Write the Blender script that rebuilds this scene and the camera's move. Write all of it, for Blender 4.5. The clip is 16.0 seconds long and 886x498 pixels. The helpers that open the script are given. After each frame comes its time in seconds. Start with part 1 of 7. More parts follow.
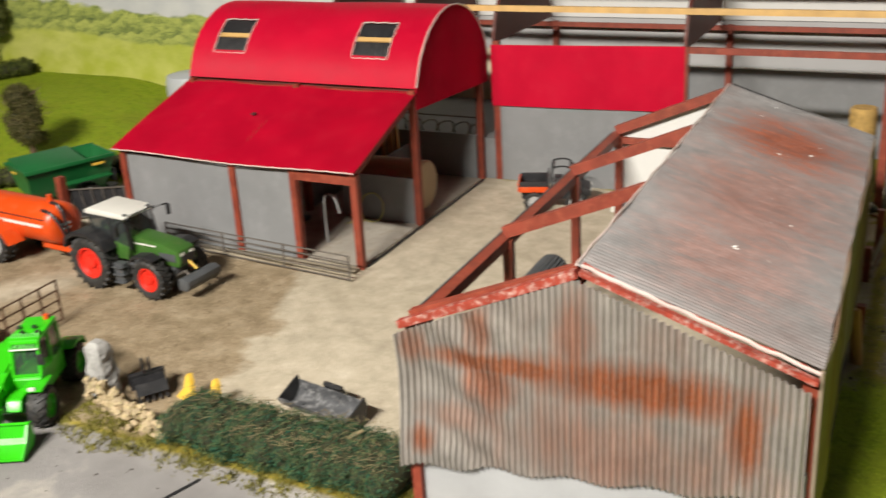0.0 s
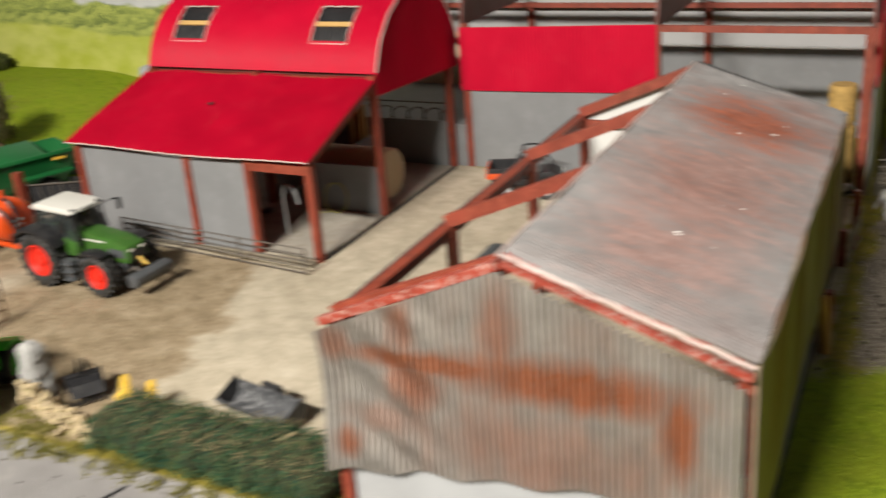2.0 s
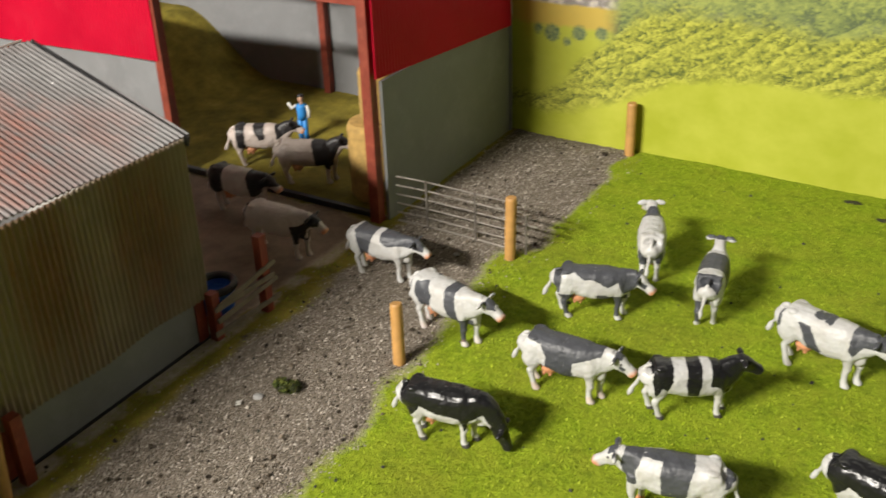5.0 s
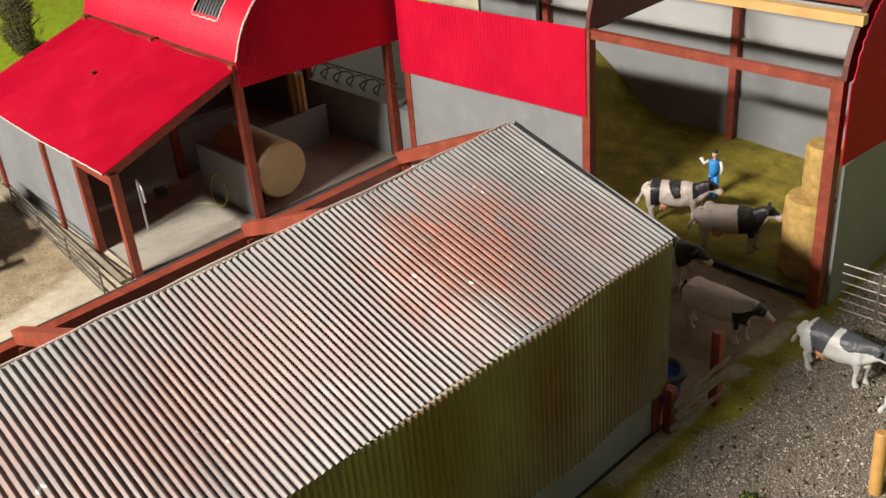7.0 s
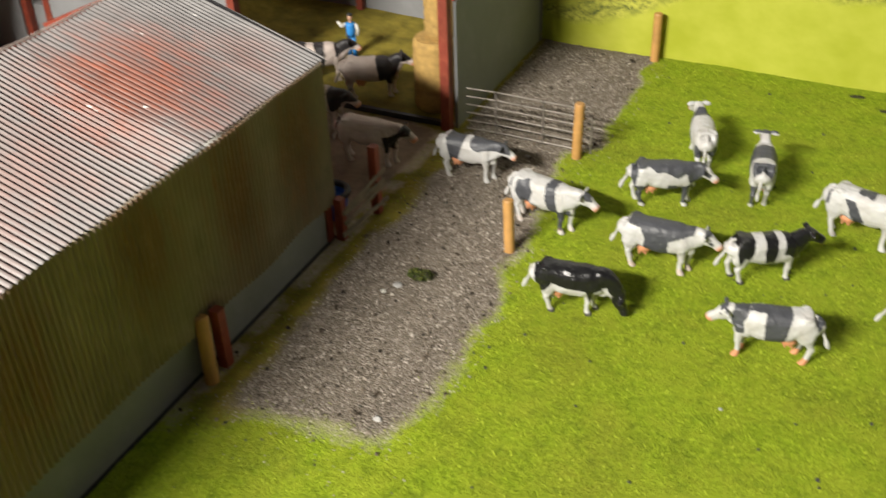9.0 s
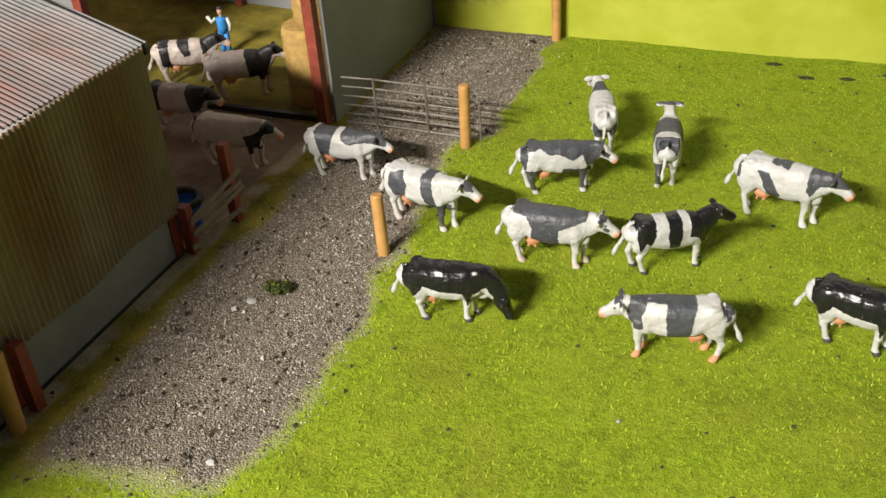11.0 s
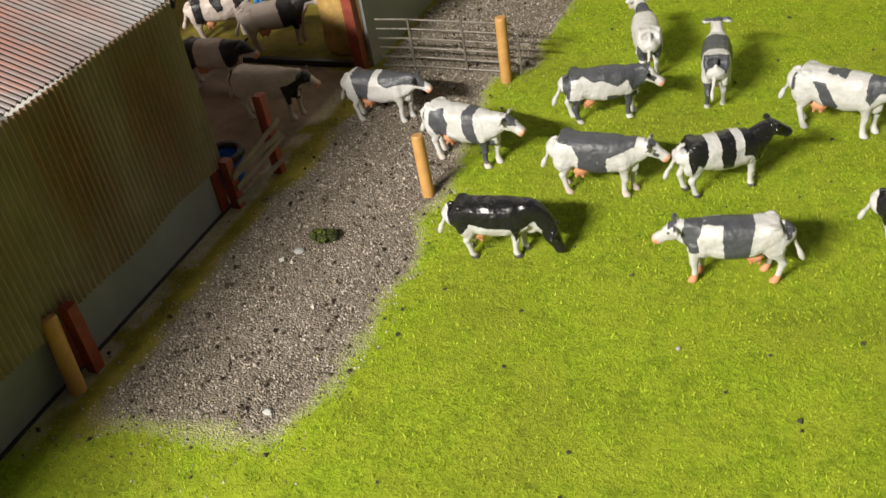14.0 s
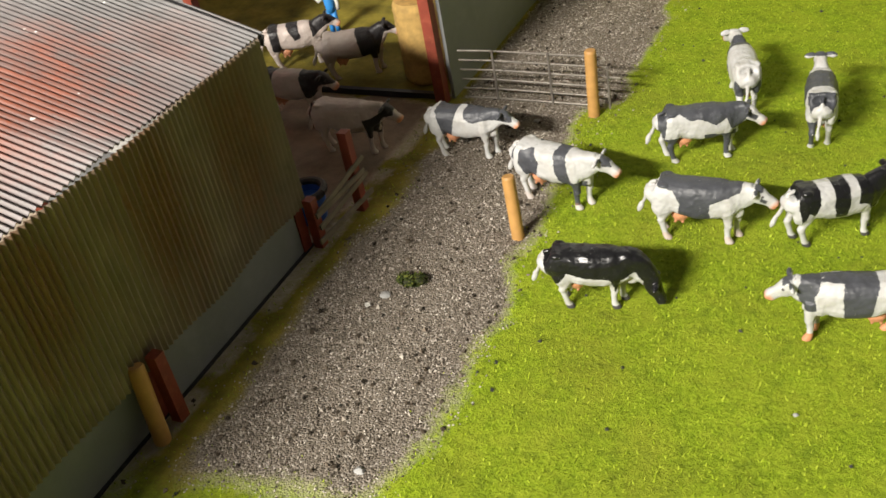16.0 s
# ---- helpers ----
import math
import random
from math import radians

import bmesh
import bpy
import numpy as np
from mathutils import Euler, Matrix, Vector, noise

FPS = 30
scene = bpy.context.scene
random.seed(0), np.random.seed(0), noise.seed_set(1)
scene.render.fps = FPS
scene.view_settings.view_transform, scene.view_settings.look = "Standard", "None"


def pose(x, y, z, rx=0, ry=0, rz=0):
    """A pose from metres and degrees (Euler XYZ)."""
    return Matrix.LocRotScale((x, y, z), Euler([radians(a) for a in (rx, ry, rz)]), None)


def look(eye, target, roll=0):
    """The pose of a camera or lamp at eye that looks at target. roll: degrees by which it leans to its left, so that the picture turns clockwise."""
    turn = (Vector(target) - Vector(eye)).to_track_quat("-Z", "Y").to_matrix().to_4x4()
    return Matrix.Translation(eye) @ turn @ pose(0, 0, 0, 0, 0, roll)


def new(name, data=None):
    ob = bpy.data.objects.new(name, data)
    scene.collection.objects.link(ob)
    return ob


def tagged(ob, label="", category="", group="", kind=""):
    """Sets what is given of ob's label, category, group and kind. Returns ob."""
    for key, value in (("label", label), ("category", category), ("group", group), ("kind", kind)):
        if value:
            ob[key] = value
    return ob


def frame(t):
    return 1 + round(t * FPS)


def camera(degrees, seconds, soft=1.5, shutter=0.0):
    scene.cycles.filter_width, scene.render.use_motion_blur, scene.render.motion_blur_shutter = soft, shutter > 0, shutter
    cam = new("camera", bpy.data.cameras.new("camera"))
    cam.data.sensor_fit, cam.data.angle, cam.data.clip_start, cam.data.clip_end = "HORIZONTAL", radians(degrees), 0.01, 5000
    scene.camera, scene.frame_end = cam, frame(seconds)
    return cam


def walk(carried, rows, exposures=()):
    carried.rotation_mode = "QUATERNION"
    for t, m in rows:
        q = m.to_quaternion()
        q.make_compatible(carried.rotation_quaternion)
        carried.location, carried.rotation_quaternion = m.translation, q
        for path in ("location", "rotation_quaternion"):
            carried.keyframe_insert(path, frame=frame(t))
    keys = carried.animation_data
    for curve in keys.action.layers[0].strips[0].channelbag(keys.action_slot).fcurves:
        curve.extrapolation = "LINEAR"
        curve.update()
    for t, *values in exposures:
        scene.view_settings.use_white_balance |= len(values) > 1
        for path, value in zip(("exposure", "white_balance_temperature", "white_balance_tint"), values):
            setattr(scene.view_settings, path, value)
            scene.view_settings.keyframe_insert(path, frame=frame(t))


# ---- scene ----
cam = camera(50.5, 16.0, 1.5, 0.5)
PATH = [
    (0, (0.5581, -0.876, 0.3861), (-0.3907, 0.9703, -0.3454), -3.3),
    (0.5, (0.5595, -0.8843, 0.3828), (-0.5728, 0.8627, -0.3278), -4.0),
    (1, (0.5643, -0.8787, 0.3861), (-0.6347, 0.8282, -0.3135), -4.7),
    (1.5, (0.5579, -0.8817, 0.3839), (-0.5877, 0.8574, -0.3267), -5.0),
    (2, (0.5933, -0.8168, 0.3696), (-0.3792, 1.0072, -0.3817), -4.6),
    (2.1, (0.6122, -0.7909, 0.3707), (-0.3219, 1.0461, -0.3993), -4.7),
    (2.3, (0.6525, -0.7159, 0.3553), (-0.2174, 1.1516, -0.4158), -4.8),
    (2.5, (0.7077, -0.6446, 0.3674), (-0.1054, 1.2325, -0.4422), -4.8),
    (3, (0.791, -0.4285, 0.3729), (0.0719, 1.4661, -0.4829), -4.8),
    (3.2, (0.8323, -0.3538, 0.3696), (0.1295, 1.5379, -0.5071), -4.6),
    (5.3, (0.9902, -0.2662, 0.3564), (-0.122, 1.3477, -0.6435), -2.3),
    (5.5, (0.9721, -0.2707, 0.3729), (-0.1878, 1.2973, -0.6435), -2.6),
    (6, (0.9379, -0.2713, 0.3828), (-0.3415, 1.2086, -0.6237), -2.8),
    (6.5, (0.9113, -0.2691, 0.3916), (-0.4905, 1.1063, -0.6006), -3.5),
    (7, (0.8443, -0.3193, 0.4433), (-0.6329, 0.9582, -0.5687), -5.0),
    (7.5, (0.8862, -0.3241, 0.407), (-0.4902, 1.0348, -0.6402), -3.8),
    (8, (0.9065, -0.3428, 0.4114), (-0.303, 1.1355, -0.6798), -3.3),
    (8.5, (0.8911, -0.4183, 0.4334), (-0.0989, 1.181, -0.7084), -2.5),
    (9, (0.9052, -0.4162, 0.4059), (0.0854, 1.2564, -0.7656), -2.1),
    (9.5, (0.9188, -0.3481, 0.374), (0.1749, 1.3701, -0.7821), -2.5),
    (9.7, (0.9166, -0.334, 0.3608), (0.1989, 1.3936, -0.7964), -2.4),
    (11.8, (0.9529, -0.3113, 0.3355), (0.1795, 1.4064, -0.7997), -5.2),
    (12, (0.955, -0.3073, 0.3322), (0.1877, 1.4077, -0.8129), -5.1),
    (12.5, (0.9313, -0.3025, 0.3289), (0.1547, 1.3887, -0.8437), -5.6),
    (13, (0.9177, -0.307, 0.3256), (0.1181, 1.3514, -0.8789), -6.7),
    (13.5, (0.9236, -0.3198, 0.3366), (0.0835, 1.3079, -0.8822), -8.8),
    (14, (0.9372, -0.3108, 0.3289), (0.0811, 1.3028, -0.8987), -10.5),
    (14.5, (0.9406, -0.3105, 0.3179), (0.0725, 1.2958, -0.9097), -11.6),
    (15, (0.9364, -0.2958, 0.3355), (0.0517, 1.3169, -0.8712), -11.8),
    (15.5, (0.9089, -0.2924, 0.3465), (-0.003, 1.3113, -0.8525), -11.5),
    (16, (0.9011, -0.2916, 0.3399), (-0.0598, 1.288, -0.8514), -11.6),
]
walk(cam, [(t, look(eye, target, roll)) for t, eye, target, roll in PATH],
     [(0.0, -0.42), (2.0, -0.41), (3.0, -0.32), (5.5, -0.05), (9.0, -0.02), (16.0, 0.04)])

# ---- light ----
world = bpy.data.worlds.new("room_light")
scene.world = world
world.use_nodes = True
world.node_tree.nodes["Background"].inputs[0].default_value = (0.95, 0.97, 1.0, 1)
world.node_tree.nodes["Background"].inputs[1].default_value = 0.075
# a ceiling tube that runs along the front of the layout
tube = bpy.data.lights.new("ceiling_tube", "AREA")
tube.shape, tube.size, tube.size_y = "RECTANGLE", 0.75, 0.06
tube.energy, tube.color = 134, (1.0, 0.94, 0.85)
new("ceiling_tube", tube).matrix_world = look((0.03, -1.83, 1.34), (0.55, 0.22, 0.0))

# ---- ground shape ----
Z0, BX, BY = 0.0030, -0.02445, 0.04413


def sm(a, b, v):
    t = min(1.0, max(0.0, (v - a) / (b - a)))
    return t * t * (3 - 2 * t)


def rise(x, y):
    """The hill in the far corner and the silage heap in the open bay, above the board."""
    hill = 0.052 * sm(-0.56, -0.98, x) * sm(-0.1, 0.5, y)
    heap = (0.078 * sm(0.215, 0.075, x) + 0.010 * sm(0.5, 0.3, x)) * sm(0.40, 0.58, y) * sm(0.37, 0.39, y) * sm(0.0, 0.03, x)
    return hill + heap


def gz(x, y):
    return Z0 + BX * x + BY * y


def top(x, y):
    return gz(x, y) + rise(x, y)


# ---- materials ----
def nodes_of(name):
    m = bpy.data.materials.new(name)
    m.use_nodes = True
    nt = m.node_tree
    return m, nt, nt.nodes["Principled BSDF"]


def link(nt, a, b):
    nt.links.new(a, b)


def noise_at(nt, scale, detail=6.0, rough=0.6, coord=None, dist=0.0):
    n = nt.nodes.new("ShaderNodeTexNoise")
    n.inputs["Scale"].default_value, n.inputs["Detail"].default_value = scale, detail
    n.inputs["Roughness"].default_value, n.inputs["Distortion"].default_value = rough, dist
    if coord is None:
        coord = nt.nodes.new("ShaderNodeNewGeometry").outputs["Position"]
    link(nt, coord, n.inputs["Vector"])
    return n.outputs["Fac"]


def ramp(nt, fac, stops):
    r = nt.nodes.new("ShaderNodeValToRGB")
    e = r.color_ramp.elements
    while len(e) < len(stops):
        e.new(0.5)
    for el, (p, c) in zip(e, stops):
        el.position, el.color = p, (*c, 1) if len(c) == 3 else c
    link(nt, fac, r.inputs["Fac"])
    return r.outputs["Color"]


def mixc(nt, fac, a, b, mode="MIX"):
    m = nt.nodes.new("ShaderNodeMix")
    m.data_type, m.blend_type = "RGBA", mode
    for sock, v in ((m.inputs[0], fac), (m.inputs[6], a), (m.inputs[7], b)):
        if hasattr(v, "is_linked"):
            link(nt, v, sock)
        elif isinstance(v, (int, float)):
            sock.default_value = v
        else:
            sock.default_value = (*v, 1)
    return m.outputs[2]


def math_(nt, op, a, b=0.0, clamp=False):
    m = nt.nodes.new("ShaderNodeMath")
    m.operation, m.use_clamp = op, clamp
    for sock, v in zip(m.inputs, (a, b)):
        if hasattr(v, "is_linked"):
            link(nt, v, sock)
        else:
            sock.default_value = v
    return m.outputs[0]


def bump(nt, bsdf, height, strength=0.3, dist=0.001):
    b = nt.nodes.new("ShaderNodeBump")
    b.inputs["Strength"].default_value, b.inputs["Distance"].default_value = strength, dist
    link(nt, height, b.inputs["Height"])
    link(nt, b.outputs["Normal"], bsdf.inputs["Normal"])


def object_coord(nt):
    return nt.nodes.new("ShaderNodeTexCoord").outputs["Object"]


def paint(name, col, rough=0.5, metal=0.0, var=0.18, scale=40.0, fine=600.0, dirt=None, dirt_amt=0.3, bumps=0.15, coat=0.0):
    """Painted or moulded surface: broad tone changes, fine grain and, where given, dust patches."""
    m, nt, b = nodes_of(name)
    big, small = noise_at(nt, scale), noise_at(nt, fine, 3)
    dark = tuple(c * (1 - var) for c in col)
    lite = tuple(min(1, c * (1 + var * 0.6)) for c in col)
    c = ramp(nt, big, [(0.3, dark), (0.7, lite)])
    c = mixc(nt, math_(nt, "MULTIPLY", small, 0.25), c, tuple(k * 0.75 for k in col))
    if dirt:
        d = ramp(nt, noise_at(nt, scale * 2.2, 8, 0.7), [(0.5, (0, 0, 0)), (0.72, (1, 1, 1))])
        c = mixc(nt, math_(nt, "MULTIPLY", d, dirt_amt), c, dirt)
    link(nt, c, b.inputs["Base Color"])
    rr = math_(nt, "ADD", math_(nt, "MULTIPLY", big, 0.25), rough - 0.12, True)
    link(nt, rr, b.inputs["Roughness"])
    b.inputs["Metallic"].default_value = metal
    b.inputs["Coat Weight"].default_value = coat
    if bumps:
        bump(nt, b, small, bumps, 0.0006)
    return m


def glass(name, col, rough=0.06):
    m, nt, b = nodes_of(name)
    b.inputs["Base Color"].default_value = (*col, 1)
    b.inputs["Roughness"].default_value = rough
    b.inputs["Alpha"].default_value = 0.55
    return m


RED_TIN = paint("red_sheet_paint", (0.47, 0.003, 0.026), 0.45, var=0.16, scale=14, dirt=(0.52, 0.02, 0.045), dirt_amt=0.3, bumps=0.05)
RED_TIN.node_tree.nodes["Principled BSDF"].inputs["Specular IOR Level"].default_value = 0.14
POST = paint("red_oxide_timber", (0.23, 0.040, 0.020), 0.55, var=0.35, scale=60, dirt=(0.36, 0.10, 0.05), dirt_amt=0.5)
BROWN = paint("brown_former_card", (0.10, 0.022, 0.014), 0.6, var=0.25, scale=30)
GREY_WALL = paint("grey_block_wall", (0.20, 0.205, 0.21), 0.72, var=0.13, scale=18, dirt=(0.27, 0.275, 0.28), dirt_amt=0.4)
WHITE_CARD = paint("white_card", (0.60, 0.60, 0.58), 0.7, var=0.06, scale=12)
PALE = paint("pale_cut_edge", (0.62, 0.50, 0.46), 0.7, var=0.2, scale=80)
PINE = paint("bare_pine_batten", (0.58, 0.36, 0.13), 0.55, var=0.2, scale=50, fine=300)
DOWEL = paint("pine_dowel", (0.52, 0.28, 0.085), 0.55, var=0.25, scale=70, fine=400)
STEEL = paint("bare_steel_wire", (0.36, 0.33, 0.29), 0.30, 0.75, var=0.25, scale=90, dirt=(0.16, 0.12, 0.08), dirt_amt=0.5)
DULL_STEEL = paint("dull_steel", (0.17, 0.15, 0.13), 0.5, 0.5, var=0.3, scale=90)
BLACK = paint("black_plastic", (0.018, 0.018, 0.020), 0.42, var=0.2, scale=60, dirt=(0.09, 0.085, 0.08), dirt_amt=0.35)
RUBBER = paint("tyre_rubber", (0.022, 0.022, 0.022), 0.62, var=0.3, scale=90, dirt=(0.13, 0.11, 0.085), dirt_amt=0.45)
DARK_GREY = paint("dark_grey_plastic", (0.075, 0.08, 0.085), 0.5, var=0.2, scale=60)
TRACTOR_GREEN = paint("tractor_green", (0.045, 0.13, 0.022), 0.38, var=0.15, scale=40, dirt=(0.15, 0.17, 0.07), dirt_amt=0.35)
LIME = paint("lime_green", (0.035, 0.50, 0.007), 0.34, var=0.1, scale=35)
DARK_GREEN = paint("spreader_green", (0.012, 0.13, 0.035), 0.4, var=0.15, scale=30)
WHITE_PAINT = paint("white_plastic", (0.66, 0.65, 0.60), 0.45, var=0.06, scale=40)
CREAM = paint("cream_plastic", (0.42, 0.34, 0.20), 0.55, var=0.1, scale=40)
RIM_RED = paint("wheel_red", (0.70, 0.025, 0.012), 0.4, var=0.1, scale=50)
RIM_GREY = paint("wheel_grey", (0.5, 0.5, 0.5), 0.4, var=0.15, scale=60, dirt=(0.2, 0.18, 0.15), dirt_amt=0.5)
ORANGE = paint("tanker_orange", (0.66, 0.068, 0.007), 0.36, var=0.12, scale=25, dirt=(0.5, 0.16, 0.06), dirt_amt=0.4)
TRAILER_RED = paint("trailer_red", (0.38, 0.010, 0.008), 0.42, var=0.15, scale=25, dirt=(0.25, 0.03, 0.02), dirt_amt=0.4)
BLUE = paint("blue_plastic", (0.015, 0.09, 0.42), 0.45, var=0.12, scale=40)
YELLOW = paint("yellow_paint", (0.78, 0.50, 0.06), 0.5, var=0.12, scale=60, dirt=(0.4, 0.3, 0.12), dirt_amt=0.4)
HAY = paint("baled_straw", (0.44, 0.28, 0.085), 0.85, var=0.35, scale=160, fine=900, bumps=0.7)
HOSE = paint("yellow_hose", (0.42, 0.38, 0.12), 0.5, var=0.2, scale=60)
GALV = paint("galvanised_steel", (0.55, 0.56, 0.57), 0.38, 0.6, var=0.2, scale=60)
STONE_GREY = paint("grey_gatepost_stone", (0.36, 0.355, 0.34), 0.8, var=0.35, scale=90, fine=500, bumps=0.8)
STONE_BUFF = paint("buff_wall_stone", (0.47, 0.37, 0.23), 0.85, var=0.4, scale=130, fine=700, dirt=(0.30, 0.30, 0.05), dirt_amt=0.6, bumps=0.8)
GLASS = glass("cab_glass", (0.05, 0.06, 0.06))


def tin_material(name, base, rust, rust_at, pale=0.0, run=(1, 1, 0.18)):
    """Weathered corrugated sheet: dull silver paint with soft rust stains drawn out along the run of the corrugations."""
    m, nt, b = nodes_of(name)
    pos = nt.nodes.new("ShaderNodeNewGeometry").outputs["Position"]
    big = noise_at(nt, 9, 5, 0.6, pos, 0.8)
    mid = noise_at(nt, 45, 6, 0.7, pos)
    fine = noise_at(nt, 420, 3, 0.6, pos)
    lay_ = nt.nodes.new("ShaderNodeMapping")
    lay_.inputs["Scale"].default_value = run
    link(nt, pos, lay_.inputs["Vector"])
    streak = noise_at(nt, 130, 5, 0.65, lay_.outputs[0])
    wide = noise_at(nt, 38, 4, 0.6, lay_.outputs[0])
    c = ramp(nt, mid, [(0.25, tuple(k * 0.70 for k in base)), (0.55, base), (0.85, tuple(min(1, k * 1.4) for k in base))])
    c = mixc(nt, ramp(nt, streak, [(0.52, (0, 0, 0)), (0.72, (0.55, 0.55, 0.55))]), c, tuple(min(1, k * 1.5) for k in base))
    warm = math_(nt, "MULTIPLY", ramp(nt, big, [(0.40, (0, 0, 0)), (0.66, (1, 1, 1))]), ramp(nt, wide, [(0.35, (0.1, 0.1, 0.1)), (0.65, (1, 1, 1))]))
    c = mixc(nt, math_(nt, "MULTIPLY", warm, 0.5), c, tuple(0.45 * p_ + 0.55 * q for p_, q in zip(base, rust)))
    total = None
    for (cx, cy, cz, rx, ry, rz, amount) in rust_at:
        v = nt.nodes.new("ShaderNodeVectorMath")
        v.operation = "SUBTRACT"
        link(nt, pos, v.inputs[0])
        v.inputs[1].default_value = (cx, cy, cz)
        k = nt.nodes.new("ShaderNodeVectorMath")
        k.operation = "MULTIPLY"
        link(nt, v.outputs[0], k.inputs[0])
        k.inputs[1].default_value = (1 / rx, 1 / ry, 1 / rz)
        ln = nt.nodes.new("ShaderNodeVectorMath")
        ln.operation = "LENGTH"
        link(nt, k.outputs[0], ln.inputs[0])
        d = math_(nt, "SUBTRACT", 1.30, ln.outputs["Value"])
        for n_, gain in ((mid, 0.9), (streak, 1.3), (wide, 0.7)):
            d = math_(nt, "ADD", d, math_(nt, "MULTIPLY", math_(nt, "SUBTRACT", n_, 0.5), gain))
        d = math_(nt, "MULTIPLY", math_(nt, "MULTIPLY", d, 1.15, True), amount)
        total = d if total is None else math_(nt, "MAXIMUM", total, d)
    spotty = math_(nt, "ADD", math_(nt, "MULTIPLY", fine, 0.7), 0.5, True)
    tone = ramp(nt, streak, [(0.35, tuple(k * 0.62 for k in rust)), (0.55, rust), (0.75, tuple(min(1, k * 1.3) for k in rust))])
    c = mixc(nt, math_(nt, "MULTIPLY", total, spotty), c, tone)
    flakes = nt.nodes.new("ShaderNodeMapping")
    flakes.inputs["Scale"].default_value = tuple(1.0 if k == 1 else 0.45 for k in run)
    link(nt, pos, flakes.inputs["Vector"])
    chips = ramp(nt, noise_at(nt, 85, 3, 0.6, flakes.outputs[0]), [(0.722, (0, 0, 0)), (0.737, (1, 1, 1))])
    c = mixc(nt, math_(nt, "MULTIPLY", chips, pale), c, (0.72, 0.70, 0.66))
    link(nt, c, b.inputs["Base Color"])
    b.inputs["Specular IOR Level"].default_value = 0.45
    link(nt, math_(nt, "ADD", math_(nt, "MULTIPLY", mid, 0.3), 0.32), b.inputs["Roughness"])
    bump(nt, b, fine, 0.2, 0.0005)
    return m


TIN_ROOF = tin_material("weathered_tin_roof", (0.175, 0.168, 0.166), (0.22, 0.056, 0.024), [
    (0.464, 0.022, 0.18, 0.058, 0.072, 0.06, 1.0), (0.46, -0.14, 0.16, 0.06, 0.14, 0.06, 0.5), (0.45, -0.27, 0.15, 0.06, 0.07, 0.06, 0.45),
    (0.49, 0.12, 0.17, 0.03, 0.03, 0.05, 0.35)], 1.0, (0.18, 1, 1))
TIN_GABLE = tin_material("weathered_tin_gable", (0.28, 0.262, 0.24), (0.27, 0.078, 0.024), [
    (0.425, -0.36, 0.106, 0.075, 0.1, 0.017, 1.0), (0.33, -0.36, 0.106, 0.060, 0.1, 0.009, 1.0), (0.325, -0.36, 0.090, 0.020, 0.1, 0.020, 0.85), (0.318, -0.36, 0.128, 0.010, 0.1, 0.022, 0.75),
    (0.384, -0.36, 0.135, 0.014, 0.1, 0.030, 0.6), (0.490, -0.36, 0.085, 0.012, 0.1, 0.034, 1.0), (0.272, -0.36, 0.040, 0.010, 0.1, 0.012, 0.9),
    (0.268, -0.36, 0.112, 0.010, 0.1, 0.014, 0.7), (0.42, -0.36, 0.055, 0.085, 0.1, 0.028, 0.45), (0.30, -0.36, 0.062, 0.030, 0.1, 0.010, 0.4)])
TIN_SIDE = tin_material("weathered_tin_side", (0.245, 0.197, 0.152), (0.160, 0.052, 0.018), [
    (0.527, 0.03, 0.10, 0.1, 0.030, 0.06, 0.85), (0.527, -0.06, 0.11, 0.1, 0.03, 0.05, 0.75), (0.527, -0.17, 0.09, 0.1, 0.035, 0.06, 0.75),
    (0.527, 0.11, 0.10, 0.1, 0.03, 0.06, 0.75), (0.527, -0.28, 0.1, 0.1, 0.04, 0.06, 0.65)])
CHIPPED = paint("chipped_red_timber", (0.30, 0.040, 0.022), 0.5, var=0.35, scale=90, fine=400, dirt=(0.62, 0.50, 0.44), dirt_amt=0.9)

# ---- mesh helpers ----
def bx(bm, c, s, m=None):
    """A box of size s about c; m turns it about its own centre."""
    v = []
    for i in (-0.5, 0.5):
        for j in (-0.5, 0.5):
            for k in (-0.5, 0.5):
                p = Vector((i * s[0], j * s[1], k * s[2]))
                if m is not None:
                    p = m @ p
                v.append(bm.verts.new(p + Vector(c)))
    for f in ((0, 1, 3, 2), (4, 6, 7, 5), (0, 4, 5, 1), (2, 3, 7, 6), (0, 2, 6, 4), (1, 5, 7, 3)):
        bm.faces.new([v[i] for i in f])
    return bm


def bar(bm, a, b, w, h=None, up=(0, 0, 1)):
    """A straight timber or strip from a to b."""
    a, b = Vector(a), Vector(b)
    h = h or w
    d = (b - a).normalized()
    s = d.cross(Vector(up))
    s = s.normalized() if s.length > 1e-6 else Vector((1, 0, 0))
    u = s.cross(d)
    v = [bm.verts.new(p + s * i * w / 2 + u * j * h / 2) for p in (a, b) for i, j in ((-1, -1), (1, -1), (1, 1), (-1, 1))]
    for f in ((3, 2, 1, 0), (4, 5, 6, 7), (0, 1, 5, 4), (1, 2, 6, 5), (2, 3, 7, 6), (3, 0, 4, 7)):
        bm.faces.new([v[i] for i in f])
    return bm


